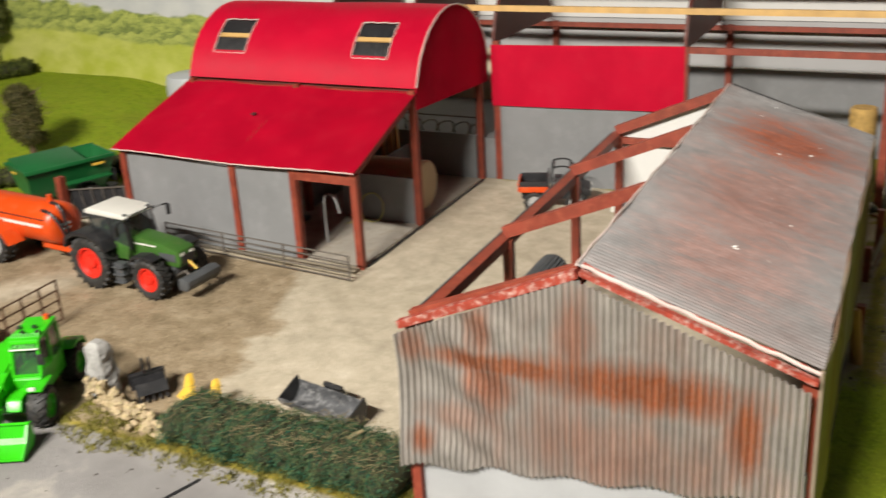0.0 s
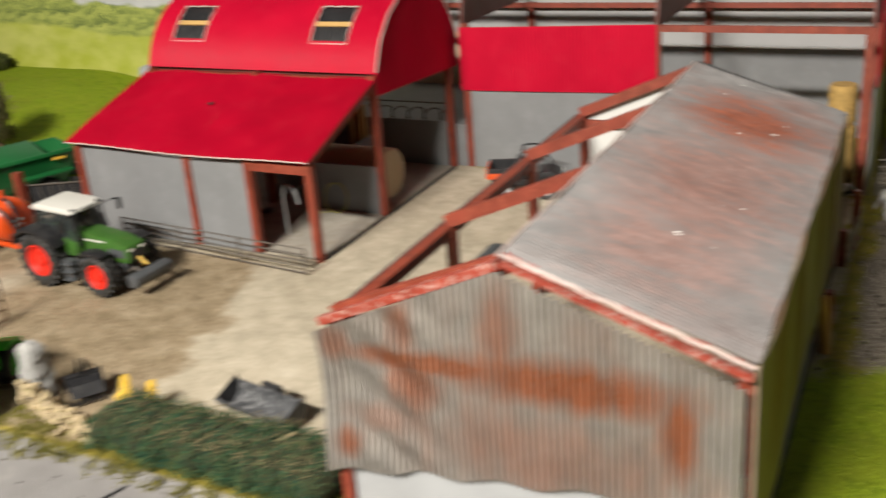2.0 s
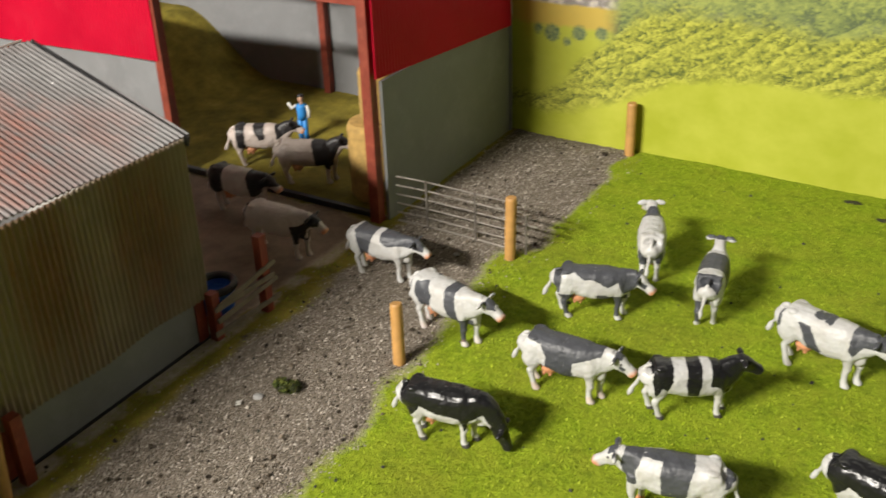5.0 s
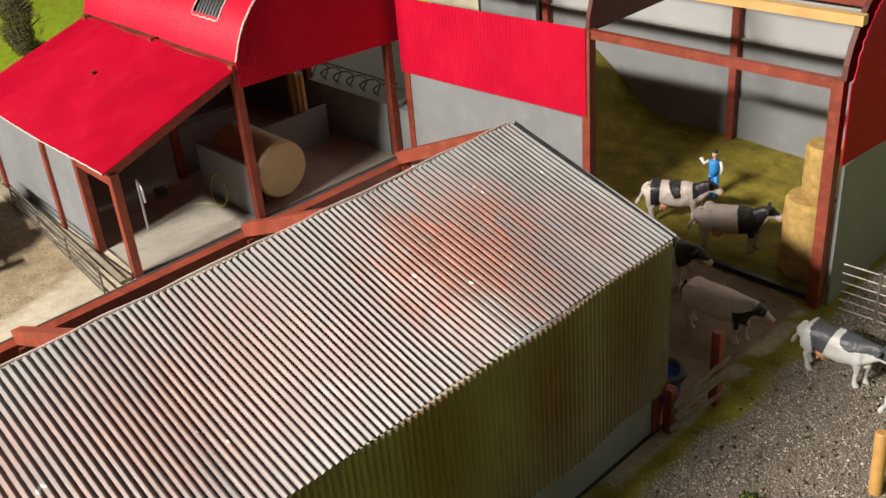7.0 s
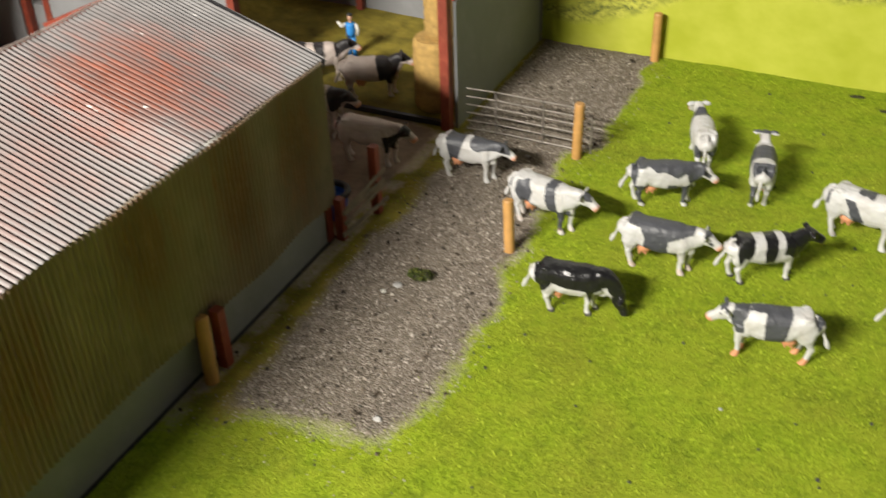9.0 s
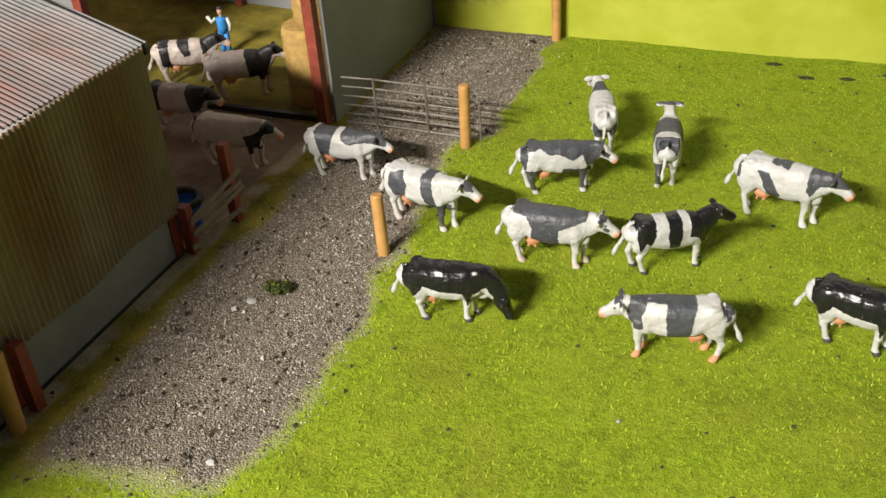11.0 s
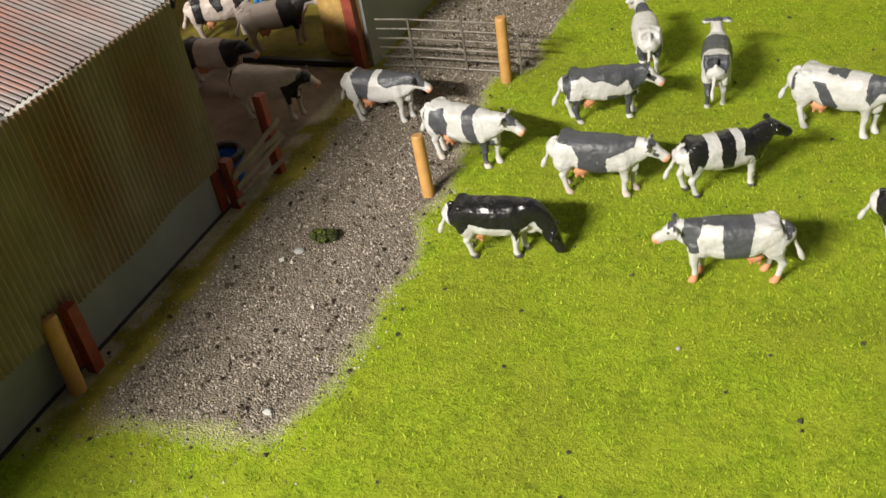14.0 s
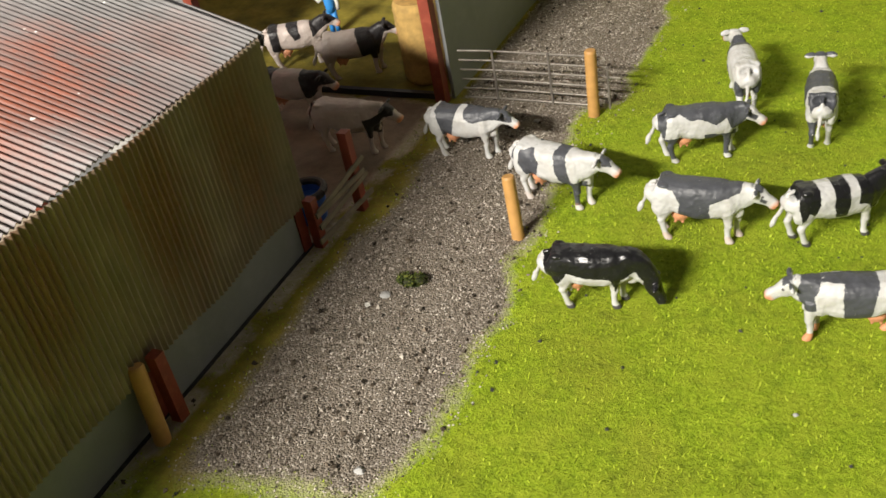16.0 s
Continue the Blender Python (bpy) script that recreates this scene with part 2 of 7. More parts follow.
def rod(bm, pts, r, seg=8, r1=None):
    """A round bar or hose through the points."""
    pts = [Vector(p) for p in pts]
    rings, ref = [], Vector((0.13, 0.31, 0.94))
    for i, p in enumerate(pts):
        d = (pts[min(i + 1, len(pts) - 1)] - pts[max(i - 1, 0)]).normalized()
        s = d.cross(ref).normalized()
        u = s.cross(d)
        rr = r if r1 is None else r + (r1 - r) * i / (len(pts) - 1)
        rings.append([bm.verts.new(p + (s * math.cos(2 * math.pi * k / seg) + u * math.sin(2 * math.pi * k / seg)) * rr) for k in range(seg)])
    skin(bm, rings)
    return bm


def skin(bm, rings, caps=True, closed=True):
    n = len(rings[0])
    for a, b in zip(rings, rings[1:]):
        for k in range(n if closed else n - 1):
            bm.faces.new((a[k], a[(k + 1) % n], b[(k + 1) % n], b[k]))
    if caps:
        bm.faces.new(rings[0][::-1])
        bm.faces.new(rings[-1])


def prism(bm, poly, a, b, axis="y"):
    """A plate: the outline poly (two coordinates) drawn out from a to b along the axis."""
    def at(p, t):
        return {"y": (p[0], t, p[1]), "x": (t, p[0], p[1]), "z": (p[0], p[1], t)}[axis]
    va = [bm.verts.new(at(p, a)) for p in poly]
    vb = [bm.verts.new(at(p, b)) for p in poly]
    n = len(poly)
    bm.faces.new(va)
    bm.faces.new(vb[::-1])
    for i in range(n):
        bm.faces.new((va[i], vb[i], vb[(i + 1) % n], va[(i + 1) % n]))
    return bm


def lathe(bm, prof, axis_point, axis="y", seg=28, caps=True):
    """Turned shape: prof holds (along, radius)."""
    c = Vector(axis_point)
    rings = []
    for t, r in prof:
        ring = []
        for k in range(seg):
            a = 2 * math.pi * k / seg
            p = {"y": (r * math.cos(a), t, r * math.sin(a)), "x": (t, r * math.cos(a), r * math.sin(a)), "z": (r * math.cos(a), r * math.sin(a), t)}[axis]
            ring.append(bm.verts.new(c + Vector(p)))
        rings.append(ring)
    skin(bm, rings, caps)
    return bm


def sheet(bm, fn, nu, nv, thick, skip=None):
    """A thick sheet from a surface fn(u, v) -> (point, normal), u and v in 0..1; skip leaves out cells."""
    front, back = {}, {}
    for i in range(nu + 1):
        for j in range(nv + 1):
            p, n = fn(i / nu, j / nv)
            front[i, j] = bm.verts.new(p)
            back[i, j] = bm.verts.new(Vector(p) - Vector(n) * thick)
    cells = {(i, j) for i in range(nu) for j in range(nv) if not (skip and skip((i + 0.5) / nu, (j + 0.5) / nv))}
    for i, j in cells:
        q = ((i, j), (i + 1, j), (i + 1, j + 1), (i, j + 1))
        bm.faces.new([front[k] for k in q])
        bm.faces.new([back[k] for k in q[::-1]])
        for (di, dj), a, b in (((-1, 0), 0, 3), ((1, 0), 2, 1), ((0, -1), 1, 0), ((0, 1), 3, 2)):
            if (i + di, j + dj) not in cells:
                bm.faces.new((front[q[a]], front[q[b]], back[q[b]], back[q[a]]))
    for v in [v for v in bm.verts if not v.link_faces]:
        bm.verts.remove(v)
    return bm


SLOPE = Vector((0, 0, 1)).rotation_difference(Vector((-BX, -BY, 1))).to_matrix().to_4x4()


def part(name, bm, material, parent=None, label="", lay=False, smooth=False, m=None):
    """Links a bmesh as one mesh object under a thing. lay: its heights are above the sloping board."""
    bmesh.ops.recalc_face_normals(bm, faces=bm.faces)
    if m is not None:
        bm.transform(m)
    if lay:
        for v in bm.verts:
            v.co.z += gz(v.co.x, v.co.y)
    me = bpy.data.meshes.new(name)
    bm.to_mesh(me)
    bm.free()
    if smooth:
        me.shade_smooth()
        me.set_sharp_from_angle(angle=radians(42))
    me.materials.append(material)
    ob = new(name, me)
    if parent is not None:
        ob.parent = parent
        if lay:
            ob.matrix_parent_inverse = Matrix.Translation(-parent.location)
    if label:
        ob["label"] = label
    return ob


def thing(name, label, category, group="", kind="", at=(0.0, 0.0), yaw=None, sink=0.0):
    """The Empty that carries a thing, at its base on the ground; yaw turns it and lays it on the slope."""
    ob = tagged(new(name), label, category, group, kind)
    z = top(at[0], at[1]) - sink
    if yaw is None:
        ob.location = (at[0], at[1], z)
    else:
        ob.matrix_world = pose(at[0], at[1], z) @ SLOPE @ pose(0, 0, 0, 0, 0, yaw)
    return ob


B = bmesh.new

# ---- room and backdrop ----
ROOM_WALL = paint("room_wall_paint", (0.055, 0.053, 0.05), 0.8, var=0.04, scale=4)
room = (-2.6, 2.1, -2.4, 0.66, -0.9, 1.75)
for name, c, s in (("wall_west", (-2.65, -0.87, 0.42), (0.1, 3.06, 2.65)), ("wall_east", (2.15, -0.87, 0.42), (0.1, 3.06, 2.65)),
                   ("wall_south", (-0.25, -2.45, 0.42), (4.9, 0.1, 2.65)), ("wall_north", (-0.25, 0.71, 0.42), (4.9, 0.1, 2.65)),
                   ("ceiling", (-0.25, -0.87, 1.8), (4.9, 3.26, 0.1)), ("floor", (-0.25, -0.87, -0.95), (4.9, 3.26, 0.1))):
    tagged(part(name, bx(B(), c, s), ROOM_WALL), "plain dim grey painted %s of the room" % name.split("_")[0], name.split("_")[0], kind="structure")


def backdrop_material():
    m, nt, b = nodes_of("printed_landscape")
    pos = nt.nodes.new("ShaderNodeNewGeometry").outputs["Position"]
    sep = nt.nodes.new("ShaderNodeSeparateXYZ")
    link(nt, pos, sep.inputs[0])
    x, z = sep.outputs[0], sep.outputs[2]
    sq = nt.nodes.new("ShaderNodeMapping")
    sq.inputs["Scale"].default_value = (1, 1, 1.3)
    link(nt, pos, sq.inputs["Vector"])
    p = sq.outputs[0]
    h = math_(nt, "SUBTRACT", math_(nt, "ADD", z, math_(nt, "MULTIPLY", x, 0.02445)), 0.030)
    n1, n2, n3 = noise_at(nt, 16, 4, 0.6, p), noise_at(nt, 60, 6, 0.75, p), noise_at(nt, 240, 5, 0.7, p)
    left = ramp(nt, math_(nt, "ADD", math_(nt, "MULTIPLY", x, 0.5), 0.5), [(0.35, (1, 1, 1)), (0.55, (0, 0, 0))])
    sky = ramp(nt, n1, [(0.35, (0.50, 0.51, 0.52)), (0.7, (0.60, 0.60, 0.585))])
    leaf = ramp(nt, n2, [(0.34, (0.07, 0.11, 0.018)), (0.48, (0.24, 0.32, 0.035)), (0.62, (0.50, 0.56, 0.06))])
    leaf = mixc(nt, math_(nt, "MULTIPLY", n3, 0.5), leaf, (0.38, 0.46, 0.09))
    far = ramp(nt, n2, [(0.36, (0.08, 0.12, 0.04)), (0.5, (0.20, 0.25, 0.07)), (0.64, (0.42, 0.46, 0.12))])
    grass = ramp(nt, n1, [(0.35, (0.35, 0.385, 0.022)), (0.65, (0.44, 0.465, 0.05))])
    pale = ramp(nt, n1, [(0.35, (0.42, 0.46, 0.06)), (0.65, (0.56, 0.57, 0.15))])
    def above(level, wob, amount, soft=0.004):
        e = math_(nt, "ADD", math_(nt, "SUBTRACT", h, level), math_(nt, "MULTIPLY", math_(nt, "SUBTRACT", wob, 0.5), amount))
        return math_(nt, "ADD", math_(nt, "DIVIDE", e, soft), 0.5, True)
    flat = nt.nodes.new("ShaderNodeCombineXYZ")
    link(nt, math_(nt, "ADD", x, math_(nt, "MULTIPLY", math_(nt, "ADD", n2, math_(nt, "MULTIPLY", n3, 0.4)), 0.05)), flat.inputs[0])
    link(nt, math_(nt, "ADD", h, math_(nt, "MULTIPLY", math_(nt, "ADD", n2, math_(nt, "MULTIPLY", n3, 0.4)), 0.035)), flat.inputs[1])
    def crowns(scale, lit, mid, shade):
        v = nt.nodes.new("ShaderNodeTexVoronoi")
        v.voronoi_dimensions = "2D"
        v.inputs["Scale"].default_value = scale
        link(nt, flat.outputs[0], v.inputs["Vector"])
        s = nt.nodes.new("ShaderNodeSeparateXYZ")
        link(nt, v.outputs["Position"], s.inputs[0])
        f = nt.nodes.new("ShaderNodeSeparateXYZ")
        link(nt, flat.outputs[0], f.inputs[0])
        up = math_(nt, "MULTIPLY", math_(nt, "SUBTRACT", f.outputs[1], s.outputs[1]), scale * 0.55)
        t = math_(nt, "ADD", math_(nt, "ADD", up, 0.5), math_(nt, "MULTIPLY", math_(nt, "SUBTRACT", n3, 0.5), 2.2))
        return ramp(nt, t, [(0.10, shade), (0.45, mid), (0.85, lit)])
    def smooth(a, b_):
        r = nt.nodes.new("ShaderNodeMapRange")
        r.interpolation_type = "SMOOTHSTEP"
        r.inputs["From Min"].default_value, r.inputs["From Max"].default_value = a, b_
        link(nt, x, r.inputs["Value"])
        return r.outputs[0]
    def over(line, wob, amount, soft=0.004):
        e = math_(nt, "ADD", math_(nt, "SUBTRACT", h, line), math_(nt, "MULTIPLY", math_(nt, "SUBTRACT", wob, 0.5), amount))
        return math_(nt, "ADD", math_(nt, "DIVIDE", e, soft), 0.5, True)
    def line(a, b_, lo_, hi_):
        return math_(nt, "ADD", lo_, math_(nt, "MULTIPLY", smooth(a, b_), hi_ - lo_))
    bright = crowns(95, (0.50, 0.50, 0.07), (0.27, 0.29, 0.035), (0.075, 0.10, 0.018))
    distant = crowns(42, (0.31, 0.35, 0.085), (0.19, 0.235, 0.065), (0.085, 0.115, 0.05))
    # right part: grass, a sweep of trees, a stubble field with a farm, far woods, sky
    c = mixc(nt, over(line(0.58, 0.78, 0.028, 0.088), n2, 0.03, 0.010), grass, bright)
    field = ramp(nt, n1, [(0.35, (0.34, 0.37, 0.03)), (0.65, (0.42, 0.44, 0.05))])
    field = mixc(nt, over(0.118, n2, 0.012), field, (0.47, 0.34, 0.06))
    roofs = ramp(nt, noise_at(nt, 90, 2, 0.5, p), [(0.40, (0.22, 0.20, 0.18)), (0.50, (0.34, 0.31, 0.29)), (0.58, (0.50, 0.45, 0.38))])
    field = mixc(nt, over(0.140, n2, 0.008, 0.003), field, roofs)
    dots = None
    for dx, dz, r in ((0.588, 0.110, 0.0085), (0.618, 0.113, 0.0075), (0.642, 0.115, 0.0065), (0.572, 0.113, 0.005), (0.605, 0.103, 0.004)):
        q = math_(nt, "POWER", math_(nt, "ADD", math_(nt, "POWER", math_(nt, "ABSOLUTE", math_(nt, "SUBTRACT", x, dx)), 2.0), math_(nt, "POWER", math_(nt, "ABSOLUTE", math_(nt, "SUBTRACT", h, dz)), 2.0)), 0.5)
        q = math_(nt, "ADD", math_(nt, "DIVIDE", math_(nt, "SUBTRACT", r, math_(nt, "ADD", q, math_(nt, "MULTIPLY", math_(nt, "SUBTRACT", n3, 0.5), 0.008))), 0.004), 0.5, True)
        dots = q if dots is None else math_(nt, "MAXIMUM", dots, q)
    field = mixc(nt, dots, field, ramp(nt, n3, [(0.4, (0.09, 0.13, 0.06)), (0.6, (0.20, 0.24, 0.09))]))
    upper = mixc(nt, math_(nt, "ADD", smooth(0.640, 0.665), math_(nt, "MULTIPLY", math_(nt, "SUBTRACT", n2, 0.5), 0.7), True), field, distant)
    upper = mixc(nt, over(0.152, n2, 0.010), upper, distant)
    c = mixc(nt, over(line(0.575, 0.695, 0.050, 0.140), n1, 0.055, 0.012), c, upper)
    rightc = mixc(nt, over(line(0.60, 0.80, 0.163, 0.176), n1, 0.030, 0.004), c, sky)
    # left part: hazy fields and woods
    hazy = crowns(48, (0.46, 0.49, 0.13), (0.28, 0.33, 0.085), (0.11, 0.15, 0.05))
    lc = mixc(nt, math_(nt, "MULTIPLY", over(0.085, n2, 0.06, 0.02), 0.14), pale, hazy)
    lc = mixc(nt, over(line(-1.12, -0.85, 0.146, 0.122), n2, 0.03, 0.008), lc, hazy)
    leftc = mixc(nt, over(line(-1.12, -0.85, 0.208, 0.180), n1, 0.045, 0.005), lc, sky)
    link(nt, mixc(nt, left, rightc, leftc), b.inputs["Base Color"])
    b.inputs["Roughness"].default_value = 0.45
    return m


def curled(u, v):
    x = -2.2 + 3.9 * u
    z = gz(x, 0.612) - 0.004 + 0.52 * v
    y = 0.614 + 0.0035 * math.sin(x * 5.3) - 0.006 * (1 - v) ** 6 * (0.5 + 0.5 * math.sin(x * 23))
    return Vector((x, y, z)), Vector((0, -1, 0))


tagged(part("backdrop", sheet(B(), curled, 160, 24, 0.0008), backdrop_material(), smooth=True), "printed countryside backdrop sheet of fields and trees", "backdrop", kind="structure")

# ---- ground ----
def blob(x, y, pts, r):
    """Nearness to a broken line of points, 1 on it and 0 at r."""
    best = 9.0
    for (ax, ay), (bx_, by_) in zip(pts, pts[1:]):
        dx, dy = bx_ - ax, by_ - ay
        t = max(0, min(1, ((x - ax) * dx + (y - ay) * dy) / (dx * dx + dy * dy + 1e-9)))
        best = min(best, math.hypot(x - ax - t * dx, y - ay - t * dy))
    return max(0.0, 1 - best / r)


def zones(x, y):
    """Weights of grass, gravel, road, mud, straw and bare earth at a place on the board."""
    w = 0.012 * noise.noise((x * 22, y * 22, 0)) + 0.006 * noise.noise((x * 70, y * 70, 3))
    edge = 0.672 + 0.012 * math.sin(y * 9 + 1)
    gravel = sm(0.545, 0.575, x + w) * sm(edge + 0.016, edge - 0.014, x + w) * sm(-0.075, -0.02, y + w + 0.12 * (0.6 - x))
    gravel = max(gravel, sm(0.544, 0.55, x) * sm(0.69, 0.675, x + w) * sm(0.36, 0.38, y + w))
    right = sm(0.527, 0.53, x)
    grass = right * (1 - gravel)
    grass = max(grass, sm(-0.60, -0.66, x + w) * sm(-0.06, -0.02, y + w), sm(-0.02, 0.02, y + w) * sm(-0.50, -0.56, x + w))
    verge_y = -0.372 + 0.03 * sm(-0.25, -0.45, x)
    verge = sm(0.034, 0.022, abs(y - verge_y) + w) * max(sm(-0.205, -0.225, x), sm(-0.09, -0.07, x)) * sm(0.27, 0.25, x)
    grass *= 1 - 0.72 * sm(0.590, 0.55, x) * right * sm(-0.12, -0.04, y)
    grass = max(grass, sm(-0.555, -0.575, y + w) * sm(0.2, 0.0, x))
    road = sm(-0.383, -0.392, y + 0.35 * w - 0.035 * sm(-0.2, -0.4, x) * -1) * (1 - grass)
    mud = sm(0.035, -0.02, x + 2.6 * w + 0.25 * (y + 0.3) * sm(-0.3, -0.05, y)) * sm(-0.01, -0.035, y + w) * sm(-0.39, -0.37, y)
    mud *= (1 - 0.8 * blob(x, y, [(-0.42, -0.27), (-0.36, -0.20), (-0.33, -0.16)], 0.07))
    straw = sm(0.35, 0.37, y + w) * sm(0.0, 0.03, x) * sm(0.54, 0.53, x)
    earth = sm(0.27, 0.30, x) * sm(0.53, 0.52, x) * sm(0.15, 0.17, y + w) * sm(0.37, 0.35, y + w)
    earth = max(earth, 0.45 * right * sm(0.59, 0.56, x) * sm(-0.12, -0.04, y) * (1 - gravel), 0.5 * verge)
    litter = right * sm(0.592, 0.565, x + w) * sm(-0.14, -0.06, y) * sm(-0.15, 0.25, noise.noise((x * 55, y * 40, 9)))
    straw = max(straw, 0.85 * verge, 0.8 * litter, 0.9 * right * sm(0.590, 0.565, x + w) * sm(0.535, 0.545, x) * sm(-0.16, -0.06, y))
    return grass, gravel, road, mud, straw, earth


def ground_height(x, y):
    g = zones(x, y)
    z = top(x, y) + 0.0012 * noise.noise((x * 30, y * 30, 5)) * (g[0] + g[3] + g[4]) + 0.0016 * g[1] * noise.noise((x * 160, y * 160, 1))
    return z + 0.0012 * g[3] * noise.noise((x * 120, y * 120, 2)) + 0.006 * g[4] * sm(-0.3, -0.37, y) * sm(0.3, 0.2, x) * sm(-0.41, -0.38, y)


def ground_material():
    m, nt, b = nodes_of("layout_ground")
    pos = nt.nodes.new("ShaderNodeNewGeometry").outputs["Position"]
    def layer(name):
        a = nt.nodes.new("ShaderNodeAttribute")
        a.attribute_name = name
        s = nt.nodes.new("ShaderNodeSeparateColor")
        link(nt, a.outputs["Color"], s.inputs[0])
        return s.outputs
    za, zb = layer("zone_a"), layer("zone_b")
    n1, n2, n3, n4 = noise_at(nt, 7, 5, 0.6, pos), noise_at(nt, 38, 6, 0.7, pos), noise_at(nt, 260, 5, 0.75, pos), noise_at(nt, 900, 3, 0.7, pos)
    def hard(w, amount=0.7):
        e = math_(nt, "ADD", w, math_(nt, "MULTIPLY", math_(nt, "SUBTRACT", n3, 0.5), amount))
        return math_(nt, "ADD", math_(nt, "MULTIPLY", math_(nt, "SUBTRACT", e, 0.5), 2.0), 0.5, True)
    conc = ramp(nt, n2, [(0.3, (0.36, 0.315, 0.235)), (0.55, (0.50, 0.44, 0.335)), (0.75, (0.60, 0.54, 0.43))])
    conc = mixc(nt, ramp(nt, n1, [(0.50, (0, 0, 0)), (0.68, (0.45, 0.45, 0.45))]), conc, (0.33, 0.285, 0.20))
    road = ramp(nt, n1, [(0.38, (0.20, 0.19, 0.185)), (0.55, (0.25, 0.24, 0.235)), (0.62, (0.38, 0.355, 0.32)), (0.75, (0.30, 0.285, 0.27))])
    mud = ramp(nt, n2, [(0.3, (0.17, 0.13, 0.078)), (0.52, (0.33, 0.262, 0.172)), (0.75, (0.48, 0.40, 0.285))])
    mud = mixc(nt, math_(nt, "MULTIPLY", n3, 0.6), mud, (0.21, 0.155, 0.09))
    straw = ramp(nt, n2, [(0.3, (0.105, 0.088, 0.012)), (0.6, (0.26, 0.21, 0.030)), (0.8, (0.40, 0.32, 0.07))])
    earth = ramp(nt, n2, [(0.3, (0.15, 0.108, 0.080)), (0.7, (0.29, 0.22, 0.165))])
    vor = nt.nodes.new("ShaderNodeTexVoronoi")
    vor.inputs["Scale"].default_value = 780
    link(nt, pos, vor.inputs["Vector"])
    cell = nt.nodes.new("ShaderNodeSeparateColor")
    link(nt, vor.outputs["Color"], cell.inputs[0])
    gravel = ramp(nt, cell.outputs[0], [(0.0, (0.075, 0.062, 0.048)), (0.4, (0.19, 0.160, 0.125)), (0.85, (0.28, 0.24, 0.195)), (1.0, (0.50, 0.46, 0.40))])
    gravel = mixc(nt, ramp(nt, n2, [(0.38, (0.15, 0.15, 0.15)), (0.62, (0.6, 0.6, 0.6))]), gravel, (0.19, 0.16, 0.125))
    green = ramp(nt, n3, [(0.28, (0.12, 0.18, 0.004)), (0.5, (0.24, 0.34, 0.010)), (0.72, (0.38, 0.47, 0.03))])
    green = mixc(nt, ramp(nt, n2, [(0.42, (0, 0, 0)), (0.62, (0.75, 0.75, 0.75))]), green, (0.30, 0.36, 0.02))
    green = mixc(nt, ramp(nt, noise_at(nt, 90, 4, 0.6, pos), [(0.52, (0, 0, 0)), (0.72, (0.7, 0.7, 0.7))]), green, (0.13, 0.19, 0.006))
    green = mixc(nt, ramp(nt, n1, [(0.5, (0, 0, 0)), (0.75, (0.5, 0.5, 0.5))]), green, (0.19, 0.17, 0.02))
    c = conc
    grain = ramp(nt, noise_at(nt, 520, 4, 0.8, pos), [(0.34, (0.52, 0.50, 0.47)), (0.5, (1, 1, 1)), (0.66, (1.35, 1.33, 1.28))])
    mud = mixc(nt, 0.85, mud, grain, "MULTIPLY")
    c = mixc(nt, 0.25, c, grain, "MULTIPLY")
    for w, col in ((zb[2], earth), (zb[1], straw), (zb[0], mud), (za[2], road), (za[1], gravel), (za[0], green)):
        c = mixc(nt, hard(w), c, col)
    link(nt, c, b.inputs["Base Color"])
    b.inputs["Roughness"].default_value = 0.85
    b.inputs["Specular IOR Level"].default_value = 0.25
    rel = math_(nt, "ADD", math_(nt, "MULTIPLY", n3, math_(nt, "ADD", math_(nt, "MULTIPLY", za[0], 1.2), 0.35)), math_(nt, "MULTIPLY", vor.outputs["Distance"], math_(nt, "MULTIPLY", za[1], -0.9)))
    bump(nt, b, math_(nt, "ADD", rel, math_(nt, "MULTIPLY", n4, 0.25)), 0.75, 0.0022)
    return m


def build_ground():
    xs = [-2.2 + 0.02 * i for i in range(71)] + [-0.79 + 0.0075 * i for i in range(254)] + [1.13 + 0.03 * i for i in range(19)]
    ys = [-1.0 + 0.03 * i for i in range(11)] + [-0.69 + 0.0075 * i for i in range(175)]
    ys[-1] = 0.616
    verts, za, zb = [], [], []
    for x in xs:
        for y in ys:
            g = zones(x, y)
            verts.append((x, y, ground_height(x, y)))
            za += [g[0], g[1], g[2], 1.0]
            zb += [g[3], g[4], g[5], 1.0]
    n = len(ys)
    faces = [(i * n + j, (i + 1) * n + j, (i + 1) * n + j + 1, i * n + j + 1) for i in range(len(xs) - 1) for j in range(n - 1)]
    me = bpy.data.meshes.new("ground")
    me.from_pydata(verts, [], faces)
    me.shade_smooth()
    for name, vals in (("zone_a", za), ("zone_b", zb)):
        at = me.color_attributes.new(name, "FLOAT_COLOR", "POINT")
        at.data.foreach_set("color", vals)
    me.materials.append(ground_material())
    return tagged(new("ground", me), "model farm baseboard with concrete yard, mud, gravel and static grass", "ground", kind="structure")


build_ground()
tagged(part("baseboard", bx(B(), (-0.25, -0.19, -0.08), (3.9, 1.6, 0.05)), PINE), "timber board that carries the model farm", "baseboard", kind="structure")


